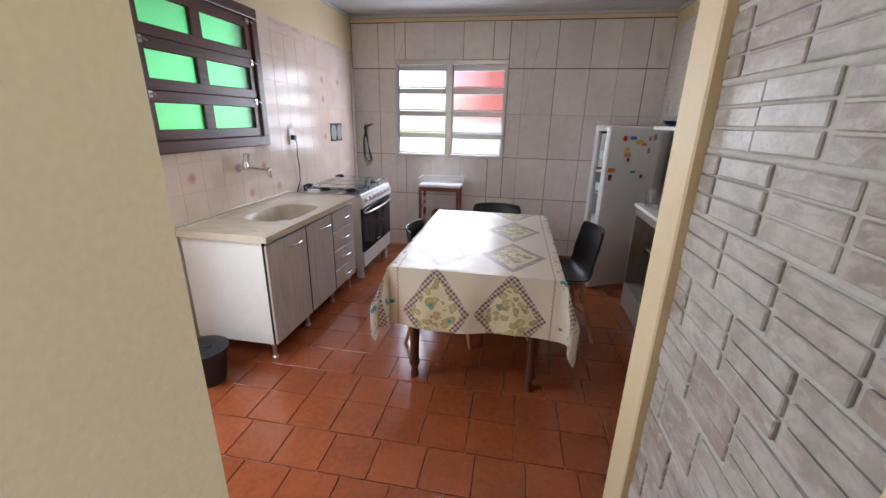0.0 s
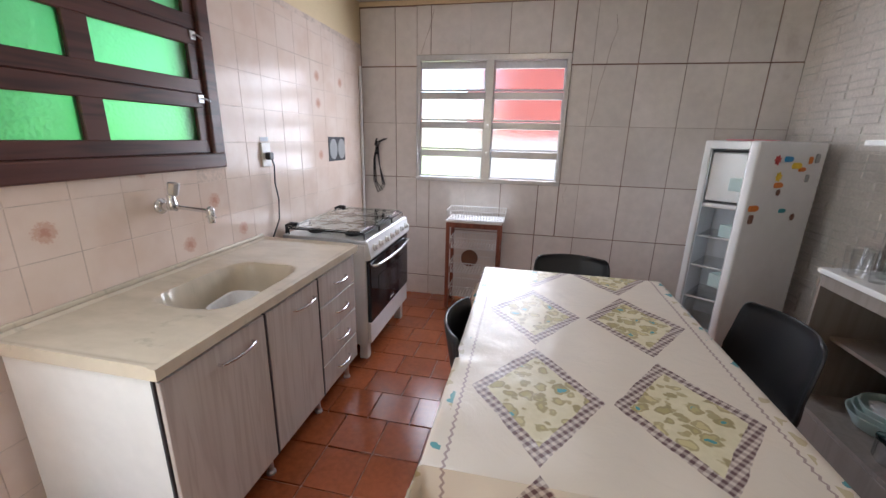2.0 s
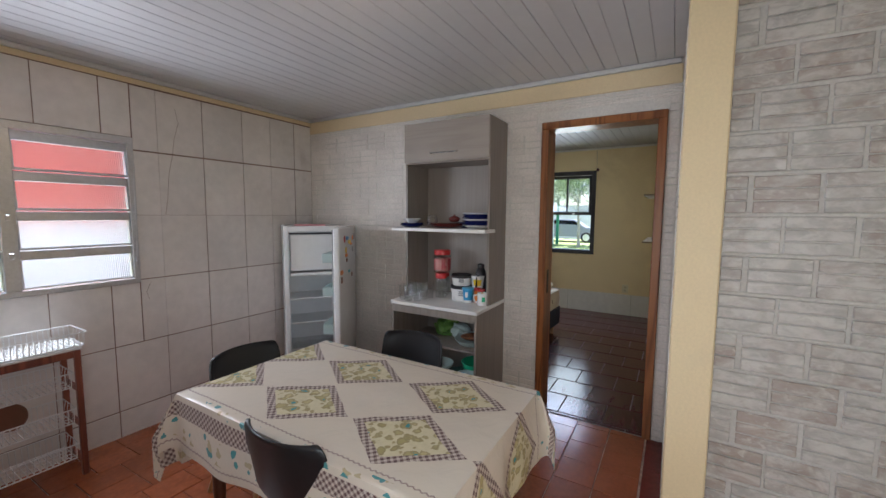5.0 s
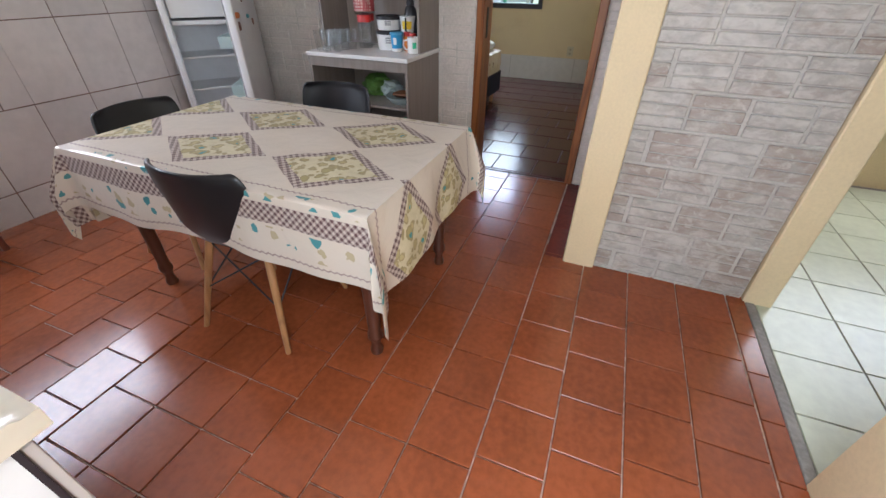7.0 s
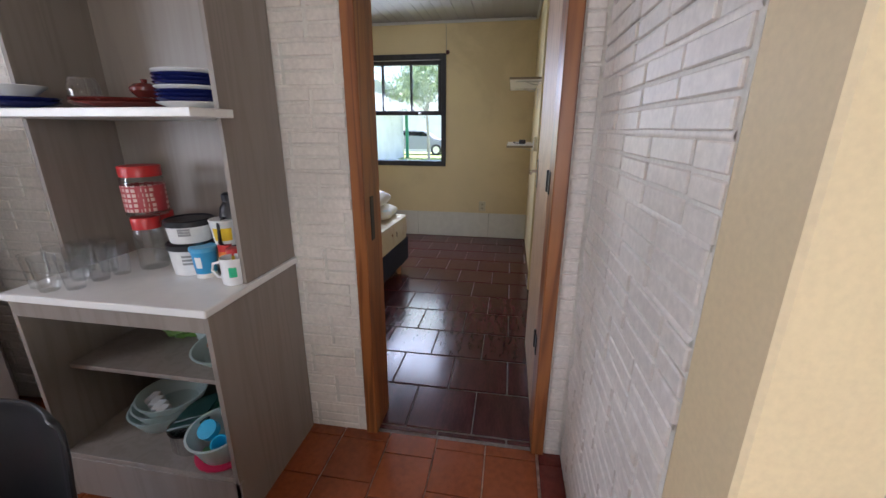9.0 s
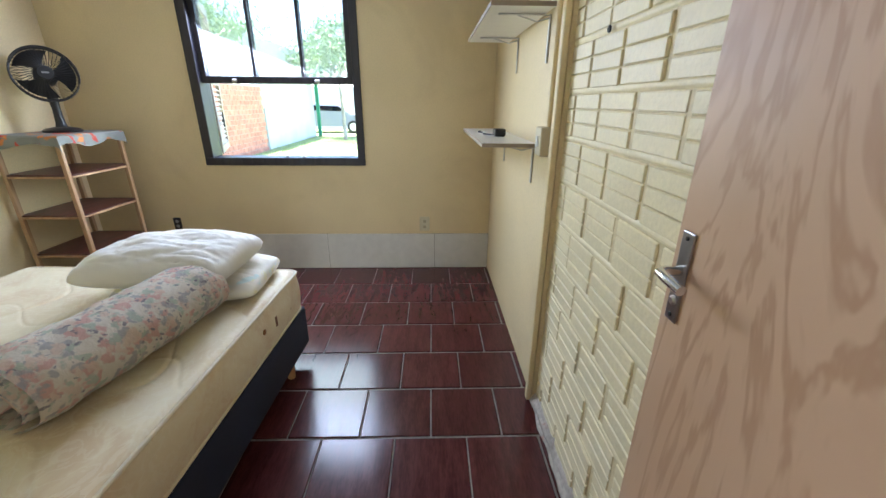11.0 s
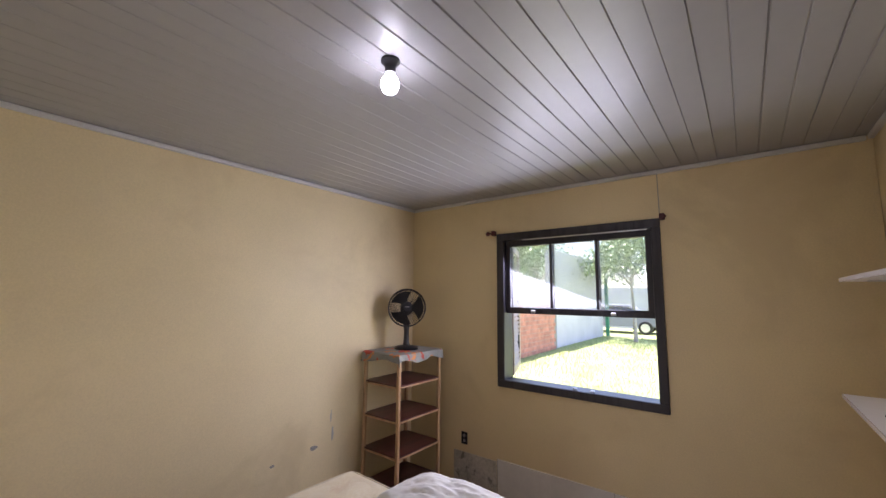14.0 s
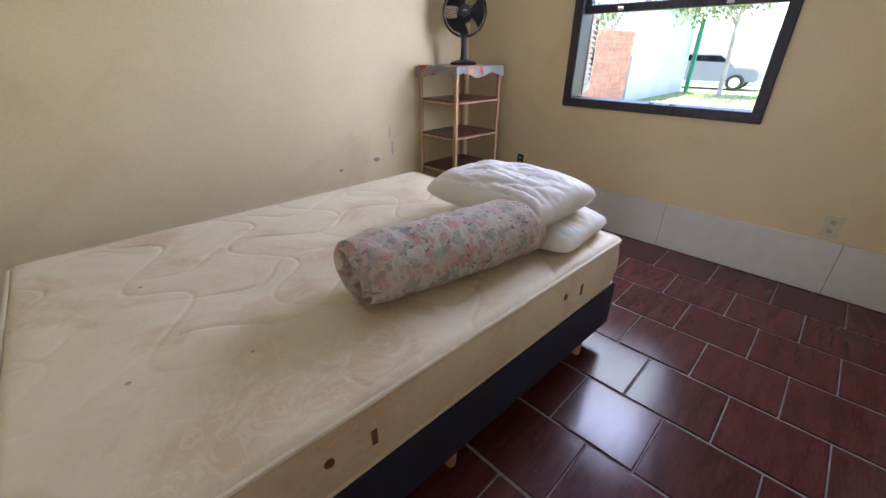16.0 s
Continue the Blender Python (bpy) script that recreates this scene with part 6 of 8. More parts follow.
turned("green_basin", [(0.0, 0.0), (0.08, 0.0), (0.115, 0.155), (0.12, 0.157), (0.118, 0.16), (0.108, 0.155), (0.075, 0.008), (0.0, 0.008)], GREEN_PLASTIC, at(1.43, 2.885, 0.2055), "tall green plastic bowl at the back", "bowl")
t = thing("toy_tub", pose(1.205, 2.862, 0.2055, 0, -9, 0), "translucent tub holding blue and green plastic pieces", "tub")
b = bmesh.new()
lathe(b, [(0.0, 0.004), (0.06, 0.004), (0.066, 0.01), (0.098, 0.125), (0.102, 0.127), (0.094, 0.128), (0.062, 0.014), (0.0, 0.012)], 28, cap=False)
part("tub", b, FROSTED, t, smooth=True)
single("measuring_cup", lathe(bmesh.new(), [(0.0, 0.0), (0.034, 0.0), (0.034, 0.03), (0.0, 0.031)], 20, cap=False), CYAN_PLASTIC, "round bright blue measuring cup in a tub", "cup", smooth=True, m=pose(1.185, 2.885, 0.315, 0, -35, 0))
single("blue_scoop", lathe(bmesh.new(), [(0.0, 0.0), (0.024, 0.0), (0.03, 0.07), (0.026, 0.07), (0.0, 0.006)], 16, cap=False), CYAN_PLASTIC, "bright blue plastic cup in a tub", "cup", smooth=True, m=pose(1.175, 2.83, 0.255, 10, -30, 0))
b = bmesh.new()
for k in range(7):
    a = 2 * math.pi * k / 7
    lathe(b, [(0.0, 0.0), (0.016, 0.002), (0.014, 0.008), (0.0, 0.01)], 10, at(0.024 * math.cos(a), 0.024 * math.sin(a), 0.0), cap=False)
lathe(b, [(0.0, 0.0), (0.018, 0.002), (0.014, 0.014), (0.0, 0.016)], 12, cap=False)
single("green_cutter", b, plain("sage_plastic", (0.12, 0.28, 0.10), 0.4), "flower shaped green cutter in a tub", "cutter", smooth=True, m=pose(1.155, 2.875, 0.235, 0, -68, 0))
turned("red_lid", [(0.0, 0.002), (0.098, 0.0), (0.106, 0.004), (0.106, 0.010), (0.098, 0.012), (0.0, 0.006)], plain("crimson_plastic", (0.55, 0.02, 0.08), 0.35), pose(1.215, 2.862, 0.2058, 0, 0, 0), "crimson plastic lid under the tub", "lid")


# ---- kitchen ceiling bulb ----
def bulb(name, x, y, z, mat, label):
    t = thing(name, at(x, y, z), label, "light bulb")
    b = bmesh.new()
    lathe(b, [(0.0, 0.0), (0.036, 0.0), (0.036, -0.010), (0.027, -0.018), (0.021, -0.028), (0.021, -0.044), (0.024, -0.054), (0.0, -0.055)], 24, cap=False)
    part("socket", b, BLACK_PLASTIC, t, smooth=True)
    b = bmesh.new()
    lathe(b, [(0.0, -0.050), (0.015, -0.052), (0.018, -0.062), (0.028, -0.074), (0.034, -0.090), (0.034, -0.104), (0.027, -0.121), (0.014, -0.131), (0.0, -0.133)], 24, cap=False)
    g = part("bulb", b, mat, t, "lit white bulb", smooth=True)



bulb("ceiling_bulb", -0.3, 2.74, KZ - 0.001, BULB_WARM, "bare warm light bulb in a black ceiling socket")

# ---- bedroom ----
bulb("ceiling_bulb", 3.125, 3.24, BZ - 0.001, BULB_COOL, "bare cool white bulb in a black ceiling socket")


def bedroom_window():
    y0, y1, z0, z1 = 2.672, 3.942, 0.907, 2.20
    w = thing("window_3", at(BX1, 3.307, z0), "dark painted sash window with raised lower sash", "window", kind="structure")
    x = BX1
    fr = bmesh.new()
    box(fr, x - 0.02, y0, z0, x + 0.13, y1, z0 + 0.062, 0.006, 2)
    box(fr, x - 0.02, y0, z1 - 0.062, x + 0.13, y1, z1, 0.006, 2)
    box(fr, x - 0.0195, y0, z0 + 0.06, x + 0.13, y0 + 0.058, z1 - 0.06, 0.006, 2)
    box(fr, x - 0.0195, y1 - 0.07, z0 + 0.06, x + 0.13, y1, z1 - 0.06, 0.006, 2)
    wpart("window_frame", fr, NAVY_WOOD, w)
    # two sashes, one behind the other, both up
    for k, xs in enumerate((x + 0.012, x + 0.052)):
        s = bmesh.new()
        ya, yb, za, zb = y0 + 0.06, y1 - 0.072, 1.518, z1 - 0.064
        box(s, xs, ya, za, xs + 0.032, yb, za + 0.05, 0.004)
        box(s, xs, ya, zb - 0.05, xs + 0.032, yb, zb, 0.004)
        box(s, xs + 0.001, ya, za + 0.045, xs + 0.031, ya + 0.042, zb - 0.045, 0.004)
        box(s, xs + 0.001, yb - 0.042, za + 0.045, xs + 0.031, yb, zb - 0.045, 0.004)
        for c in (3.108, 3.466):
            box(s, xs + 0.004, c - 0.011, za + 0.045, xs + 0.028, c + 0.011, zb - 0.045, 0.003)
        sash = wpart("sash", s, NAVY_WOOD, w)
        for c, d in ((ya + 0.04, 3.099), (3.117, 3.457), (3.475, yb - 0.04)):
            p = wpart("pane", B(xs + 0.014, c, za + 0.047, xs + 0.017, d, zb - 0.047), WINDOW_PANE, sash)
            p.visible_shadow = False
        for c in (3.0, 3.62):
            wpart("sash_lift", B(xs - 0.012, c - 0.018, za + 0.008, xs, c + 0.018, za + 0.03, 0.003), STEEL, sash) if k == 0 else None
    # Added aluminium strip imitates a line of light under the head.
    wpart("light_gap", B(x - 0.0205, y0 + 0.08, z1 - 0.073, x - 0.012, y1 - 0.25, z1 - 0.066), ALU, w)
    for c in (3.17, 3.30):
        wpart("sill_stop", B(x + 0.01, c - 0.015, z0 + 0.062, x + 0.03, c + 0.015, z0 + 0.074, 0.003), STEEL, w)
    # the louvred shutter, folded out to one side
    sh = thing("window_shutter", pose(x + 0.15, y1 - 0.072, 0.98, 0, 0, 21), "weathered louvred wooden shutter, swung outwards", "shutter", kind="structure")
    sw, shh = 0.58, 1.14
    f = bmesh.new()
    box(f, 0, 0, 0, 0.05, 0.03, shh, 0.003)
    box(f, sw - 0.05, 0, 0, sw, 0.03, shh, 0.003)
    for z in (0.0, shh / 2 - 0.03, shh - 0.06):
        box(f, 0.05, 0.001, z, sw - 0.05, 0.029, z + 0.06, 0.002)
    mat = wood("weathered_grey_wood", (0.46, 0.38, 0.32), (0.26, 0.20, 0.17), axis=2)
    part("shutter_frame", f, mat, sh)
    for k in range(26):
        z = 0.075 + k * 0.039
        if abs(z - shh / 2 + 0.005) < 0.04 or z > shh - 0.09:
            continue
        sl = bmesh.new()
        box(sl, 0.05, -0.016, -0.003, sw - 0.05, 0.016, 0.003, m=Matrix.Translation((0, 0.015, z)) @ Matrix.Rotation(radians(40), 4, 'X'))
        part("slat", sl, mat, sh)
    b = bmesh.new()
    tube(b, [(0.30, -0.012, 0.20), (0.30, -0.012, 0.32)], 0.006, 8)
    box(b, 0.285, -0.02, 0.24, 0.315, 0.0, 0.26, 0.003)
    part("bolt", b, BLACK_IRON, sh)


bedroom_window()


def curtain_holders():
    mat = plain("dark_red_varnish", (0.075, 0.014, 0.018), 0.35)
    for y, s in ((3.965, 1), (2.655, -1)):
        t = thing("curtain_bracket", at(BX1, y, 2.205), "small dark red wooden curtain rod bracket", "bracket", "curtain brackets")
        b = bmesh.new()
        box(b, BX1 - 0.045, y - 0.016, 2.185, BX1 - 0.001, y + 0.016, 2.228, 0.005, 2)
        wpart("block", b, mat, t)
        b = bmesh.new()
        if s > 0:
            lathe(b, [(0.0, 0.0), (0.008, 0.0), (0.008, 0.02), (0.018, 0.032), (0.019, 0.044), (0.011, 0.056), (0.0, 0.058)], 14, Matrix.Translation((BX1 - 0.03, y + 0.016, 2.207)) @ Matrix.Rotation(radians(-90), 4, 'X'), cap=False)
        else:
            lathe(b, [(0.0, 0.0), (0.008, 0.0), (0.008, 0.008), (0.0, 0.012)], 14, Matrix.Translation((BX1 - 0.03, y - 0.016, 2.207)) @ Matrix.Rotation(radians(90), 4, 'X'), cap=False)
        wpart("finial", b, mat, t, smooth=True)
    single("wall_wire", tube(bmesh.new(), [(BX1 - 0.004, 2.672, 2.23), (BX1 - 0.004, 2.675, 2.51)], 0.0025, 6), GREY_PLASTIC, "thin grey wire running up to the ceiling", "wire")


curtain_holders()


def wall_shelf(x0, x1, z, label):
    t = thing("wall_shelf", at((x0 + x1) / 2, 1.64, z), label, "shelf", "wall shelves")
    wpart("board", B(x0, 1.662, z - 0.016, x1, 1.908, z + 0.0, 0.001), WHITE_LAM, t)
    wpart("edge", B(x0, 1.9085, z - 0.0165, x1, 1.911, z + 0.0005), plain("worn_edge_strip", (0.30, 0.24, 0.18), 0.6), t)
    wpart("side_edge", B(x0 - 0.0025, 1.662, z - 0.0165, x0, 1.911, z + 0.0005), plain("worn_edge_strip", (0.30, 0.24, 0.18), 0.6), t)
    for x in (x0 + 0.14, x1 - 0.2):
        b = bmesh.new()
        box(b, x - 0.008, 1.642, z - 0.20, x + 0.008, 1.648, z - 0.017, 0.001)
        box(b, x - 0.008, 1.648, z - 0.022, x + 0.008, 1.86, z - 0.017, 0.001)
        tube(b, [(x, 1.646, z - 0.03), (x, 1.70, z - 0.045), (x, 1.78, z - 0.022)], 0.003, 6)
        wpart("bracket", b, ALU, t)


wall_shelf(3.60, 4.57, 1.752, "white laminate wall shelf on metal brackets")
wall_shelf(3.70, 4.80, 1.222, "white laminate shelf on metal brackets with a charger")
b = bmesh.new()
box(b, 4.06, 1.74, 1.2235, 4.13, 1.80, 1.263, 0.008, 2)
single("charger", b, BLACK_PLASTIC, "small black plastic charger on the shelf", "charger")
single("charger_cable", tube(bmesh.new(), [(4.13, 1.78, 1.227), (4.22, 1.84, 1.227), (4.30, 1.80, 1.227), (4.38, 1.85, 1.227), (4.46, 1.83, 1.227)], 0.004, 6), CABLE, "black cable lying on the shelf", "cable")
b = bmesh.new()
box(b, 4.24, 1.80, 1.2235, 4.34, 1.83, 1.233, 0.003)
single("white_adapter", b, WHITE_PLASTIC, "white plastic strip lying beside the charger", "strip", m=Matrix())

structure("conduit_trim", B(3.462, 1.642, 0.0, 3.50, 1.668, 2.50, 0.006, 2), CREAM_BED, "painted vertical batten on the wall", category="trim")
structure("conduit_2", tube(bmesh.new(), [(3.585, 1.652, 1.29), (3.585, 1.652, 2.50)], 0.010, 10), CREAM_BED, "painted electric conduit", smooth=True, category="conduit")
t = thing("light_switch", at(3.62, 1.64, 1.245), "cream plastic surface switch box", "switch")
wpart("switch_box", B(3.545, 1.641, 1.185, 3.635, 1.692, 1.30, 0.006, 2), plain("aged_cream_plastic", (0.62, 0.55, 0.38), 0.4), t)
wpart("rocker", B(3.575, 1.692, 1.22, 3.605, 1.697, 1.265, 0.003), WHITE_PLASTIC, t)
for x, z in ((3.148, 1.59), (2.648, 1.60)):
    t = thing("wall_plug", at(x, 1.632, z), "dark screw anchor in the brick", "screw")
    b = bmesh.new()
    lathe(b, [(0.0, 0.0), (0.010, 0.0), (0.010, 0.004), (0.005, 0.006), (0.0, 0.003)], 12, Matrix.Translation((x, 1.630, z)) @ Matrix.Rotation(radians(-90), 4, 'X'), cap=False)
    wpart("screw", b, BLACK_IRON, t)


def sockets():
    t = thing("wall_socket", at(BX1, 4.287, 0.415), "dark grey wall socket without cover", "socket")
    wpart("box", B(BX1 - 0.008, 4.255, 0.365, BX1 - 0.0005, 4.318, 0.468, 0.003), BLACK_PLASTIC, t)
    for z in (0.395, 0.437):
        b = bmesh.new()
        lathe(b, [(0.0, 0.0), (0.014, 0.0), (0.012, 0.003), (0.0, 0.002)], 14, Matrix.Translation((BX1 - 0.008, 4.287, z)) @ Matrix.Rotation(radians(-90), 4, 'Y'), cap=False)
        wpart("outlet", b, GREY_PLASTIC, t)
    t = thing("wall_socket", at(BX1, 2.197, 0.415), "pale painted wall socket plate", "socket")
    wpart("plate", B(BX1 - 0.010, 2.155, 0.35, BX1 - 0.0005, 2.24, 0.475, 0.003), plain("painted_plate", (0.62, 0.56, 0.40), 0.5), t)
    for z in (0.385, 0.435):
        wpart("outlet", B(BX1 - 0.0115, 2.185, z - 0.012, BX1 - 0.0095, 2.21, z + 0.012, 0.001), plain("painted_over_outlet", (0.42, 0.37, 0.26), 0.5), t)


sockets()


# ---- the bed ----
MX0, MX1, MY0, MY1, MZ = 1.925, 3.875, 2.890, 4.335, 0.553
BED_TURN = -2.2


def mattress_material():
    m, nt, bs = nodes_of("quilted_cream_ticking")
    p = place(nt)
    s = noise_at(nt, p, 1.6, 5, 0.6, 0.5)
    f = noise_at(nt, p, 160, 3)
    base = mix(nt, ramp(nt, s, 0.35, 0.7), (0.76, 0.67, 0.47), (0.66, 0.55, 0.36))
    base = mix(nt, M(nt, 'MULTIPLY', f, 0.25), base, (0.76, 0.68, 0.52))
    base = mix(nt, M(nt, 'MULTIPLY', ramp(nt, noise_at(nt, p, 3.2, 5, 0.6, 0.8), 0.50, 0.66), 0.55), base, (0.58, 0.40, 0.23))
    sw = noise_at(nt, p, 9, 2, 0.5, 2.5)
    base = mix(nt, M(nt, 'MULTIPLY', M(nt, 'LESS_THAN', M(nt, 'ABSOLUTE', M(nt, 'SUBTRACT', sw, 0.5)), 0.035), 0.25), base, (0.80, 0.74, 0.60))
    dots = nt.nodes.new("ShaderNodeTexVoronoi")
    dots.inputs["Scale"].default_value = 5.5
    nt.links.new(p, dots.inputs["Vector"])
    base = mix(nt, M(nt, 'MULTIPLY', ramp(nt, dots.outputs[0], 0.05, 0.03), 0.7), base, (0.26, 0.13, 0.05))
    nt.links.new(base, bs.inputs["Base Color"])
    bs.inputs["Roughness"].default_value = 0.55
    bs.inputs["Sheen Weight"].default_value = 0.25
    bump(nt, bs, f, 0.12, 0.002)
    return m


TICKING = mattress_material()


def quilt(x, y):
    """Stitched seams: loose swirling lines that fade in and out."""
    a = y + 0.075 * math.sin(x * 2 * math.pi / 0.58 + 1.4 * math.sin(y * 5.1))
    b = x + 0.085 * math.sin(y * 2 * math.pi / 0.47 + 1.2 * math.sin(x * 4.3) + 0.7)
    da = abs((a / 0.27) % 1 - 0.5) * 0.27
    db = abs((b / 0.36 + 0.13) % 1 - 0.5) * 0.36
    fa = max(0.0, min(1.0, 0.55 + 1.6 * noise.noise(Vector((x * 2.1, y * 2.1, 3.0)))))
    fb = max(0.0, min(1.0, 0.55 + 1.6 * noise.noise(Vector((x * 2.3, y * 2.3, 9.0)))))
    k = 0.0055 * fa * math.exp(-(da / 0.007) ** 2) + 0.0055 * fb * math.exp(-(db / 0.007) ** 2)
    puff = 0.006 * min(1.0, da / 0.09) * min(1.0, db / 0.12)
    return puff - k + 0.004 * noise.noise(Vector((x * 2.6, y * 2.6, 1.0)))


def mattress():
    t = thing("mattress", at((MX0 + MX1) / 2, (MY0 + MY1) / 2, 0.33), "cream quilted double mattress with brown stains", "mattress")
    b = bmesh.new()

    def f(u, v):
        x, y = MX0 + u * (MX1 - MX0), MY0 + v * (MY1 - MY0)
        e = min(x - MX0, MX1 - x, y - MY0, MY1 - y)
        edge = -0.016 * max(0.0, 1 - e / 0.03) ** 2
        return Vector((x, y, MZ + 0.004 + edge + quilt(x, y) * min(1.0, e / 0.05)))

    grid_sheet(b, 300, 230, f)
    wpart("quilted_top", b, TICKING, t, smooth=True)
    b = bmesh.new()
    n = 10

    def ring(k):
        z = 0.335 + (MZ - 0.012 - 0.335) * k / n
        o = 0.012 * math.sin(math.pi * k / n) + 0.002
        c = 0.05
        pts = []
        for cx, cy, a0 in ((MX1 - c, MY1 - c, 0), (MX0 + c, MY1 - c, 90), (MX0 + c, MY0 + c, 180), (MX1 - c, MY0 + c, 270)):
            for q in range(6):
                a = radians(a0 + q * 18)
                pts.append((cx + (c + o) * math.cos(a), cy + (c + o) * math.sin(a), z))
        return pts

    rings = [[b.verts.new(p) for p in ring(k)] for k in range(n + 1)]
    for p, q in zip(rings, rings[1:]):
        for k in range(len(p)):
            b.faces.new((p[k], p[(k + 1) % len(p)], q[(k + 1) % len(p)], q[k]))
    b.faces.new(list(reversed(rings[0])))
    wpart("side_band", b, TICKING, t, smooth=True)
    for k, z in ((n, MZ - 0.008), (0, 0.342)):
        pts = ring(k)
        c = bmesh.new()
        tube(c, [(x, y, z) for x, y, _ in pts] + [(pts[0][0], pts[0][1], z)], 0.008, 8)
        wpart("piping", c, plain("cream_piping", (0.66, 0.58, 0.42), 0.6), t, smooth=True)
    for x in (3.52, 2.55):
        wpart("label_tag", B(x, MY0 - 0.016, 0.42, x + 0.016, MY0 - 0.0135, 0.468), plain("brown_tag", (0.20, 0.09, 0.05), 0.6), t)
        vent = bmesh.new()
        lathe(vent, [(0.0, 0.0), (0.013, 0.0), (0.013, 0.003), (0.007, 0.004), (0.0, 0.002)], 14, Matrix.Translation((x - 0.11, MY0 - 0.0125, 0.46)) @ Matrix.Rotation(radians(90), 4, 'X'), cap=False)
        wpart("vent_eyelet", vent, plain("brass_eyelet", (0.30, 0.12, 0.03), 0.35, 0.6), t)
    t.matrix_basis = at((MX0 + MX1) / 2, (MY0 + MY1) / 2, 0.33, BED_TURN)


mattress()


def bed_base():
    t = thing("bed_base", at((MX0 + MX1) / 2, (MY0 + MY1) / 2, 0), "navy fabric box bed base on wooden legs", "bed")
    wpart("box_base", B(MX0 - 0.005, MY0 - 0.012, 0.10, MX1 + 0.012, MY1, 0.334, 0.015, 3), NAVY_FABRIC, t, smooth=True)
    for x in (MX0 + 0.12, 2.86, MX1 - 0.19):
        for y in (MY0 + 0.03, MY1 - 0.10):
            b = bmesh.new()
            lathe(b, [(0.017, 0.0), (0.020, 0.01), (0.026, 0.101)], 14, at(x, y, 0))
            wpart("leg", b, DOWEL, t, smooth=True)
    t.matrix_basis = at((MX0 + MX1) / 2, (MY0 + MY1) / 2, 0, BED_TURN)


bed_base()


def pillow(name, m, lx, ly, h, mat, label, seed, sag=0.0):
    """A soft cushion with pointed corners and creases."""
    b = bmesh.new()
    n = 64
    top, bot = {}, {}
    for i in range(n + 1):
        for j in range(n + 1):
            u, v = -1 + 2 * i / n, -1 + 2 * j / n
            q = max(0.0, (1 - abs(u) ** 2.6) * (1 - abs(v) ** 2.6)) ** 0.42
            inset = 1 - 0.085 * (1 - u * u) * abs(v) ** 3
            inset2 = 1 - 0.085 * (1 - v * v) * abs(u) ** 3
            x, y = lx / 2 * u * inset2, ly / 2 * v * inset
            rc = 1 - 0.12 * abs(u * v) ** 3
            x, y = x * rc, y * rc
            p = Vector((u * 1.7 + seed, v * 1.7, seed * 0.3))
            wr = noise.noise(p * 1.6) * 0.10 + noise.noise(Vector((u * 2 + seed, v * 7, 0))) * 0.05 * (1 - abs(u)) + abs(noise.noise(p * 4.2)) * -0.07 - 0.07 * (1 - abs(noise.noise(Vector((u * 1.7 + 0.8 * v + seed, v * 3.6 - 0.5 * u, 2.0))))) ** 6 - 0.03 * (1 - abs(noise.noise(Vector((u * 5.5 - v + seed, v * 4.5 + 2 * u, 5.0))))) ** 8
            zt = h * 0.62 * q * (1 + wr)
            zb = -h * 0.38 * q
            d = -sag * (u + 1) / 2
            top[i, j] = b.verts.new((x, y, zt + h * 0.38 + d))
            bot[i, j] = top[i, j] if i in (0, n) or j in (0, n) else b.verts.new((x, y, zb + h * 0.38 + d))
    for i in range(n):
        for j in range(n):
            b.faces.new((top[i, j], top[i + 1, j], top[i + 1, j + 1], top[i, j + 1]))
            f = (bot[i, j], bot[i, j + 1], bot[i + 1, j + 1], bot[i + 1, j])
            if len(set(f)) == 4:
                try:
                    b.faces.new(f)
                except ValueError:
                    pass
    return single(name, b, mat, label, "pillow", "bed pillows", True, m)


def cotton(name, col, blush=None):
    m, nt, bs = nodes_of(name)
    p = place(nt)
    out = mix(nt, noise_at(nt, p, 4, 3), tuple(c * 0.93 for c in col), col)
    if blush:
        for k, (c, sc) in enumerate(blush):
            out = mix(nt, M(nt, 'MULTIPLY', ramp(nt, noise_at(nt, place(nt, (1 + k, 1.3, 1 + 2 * k)), sc, 3, 0.5, 1.0), 0.58, 0.66), 0.7), out, c)
    nt.links.new(out, bs.inputs["Base Color"])
    bs.inputs["Roughness"].default_value = 0.8
    bs.inputs["Sheen Weight"].default_value = 0.2
    bump(nt, bs, noise_at(nt, p, 6, 4, 0.55, 1.4), 0.22, 0.012)
    return m


pillow("pillow", pose(3.63, 3.22, MZ + 0.002, 0, 0, 94), 0.66, 0.46, 0.13, cotton("printed_cotton", (0.74, 0.70, 0.62), [((0.75, 0.45, 0.25), 5), ((0.50, 0.68, 0.70), 6), ((0.72, 0.66, 0.36), 4.5)]),
       "flattened pillow with a faded pastel print", 2.0)
pillow("pillow", pose(3.60, 3.31, MZ + 0.09, -3, 2, 86), 0.72, 0.47, 0.18, cotton("white_cotton", (0.80, 0.78, 0.74)), "plump white pillow on another pillow", 5.0)


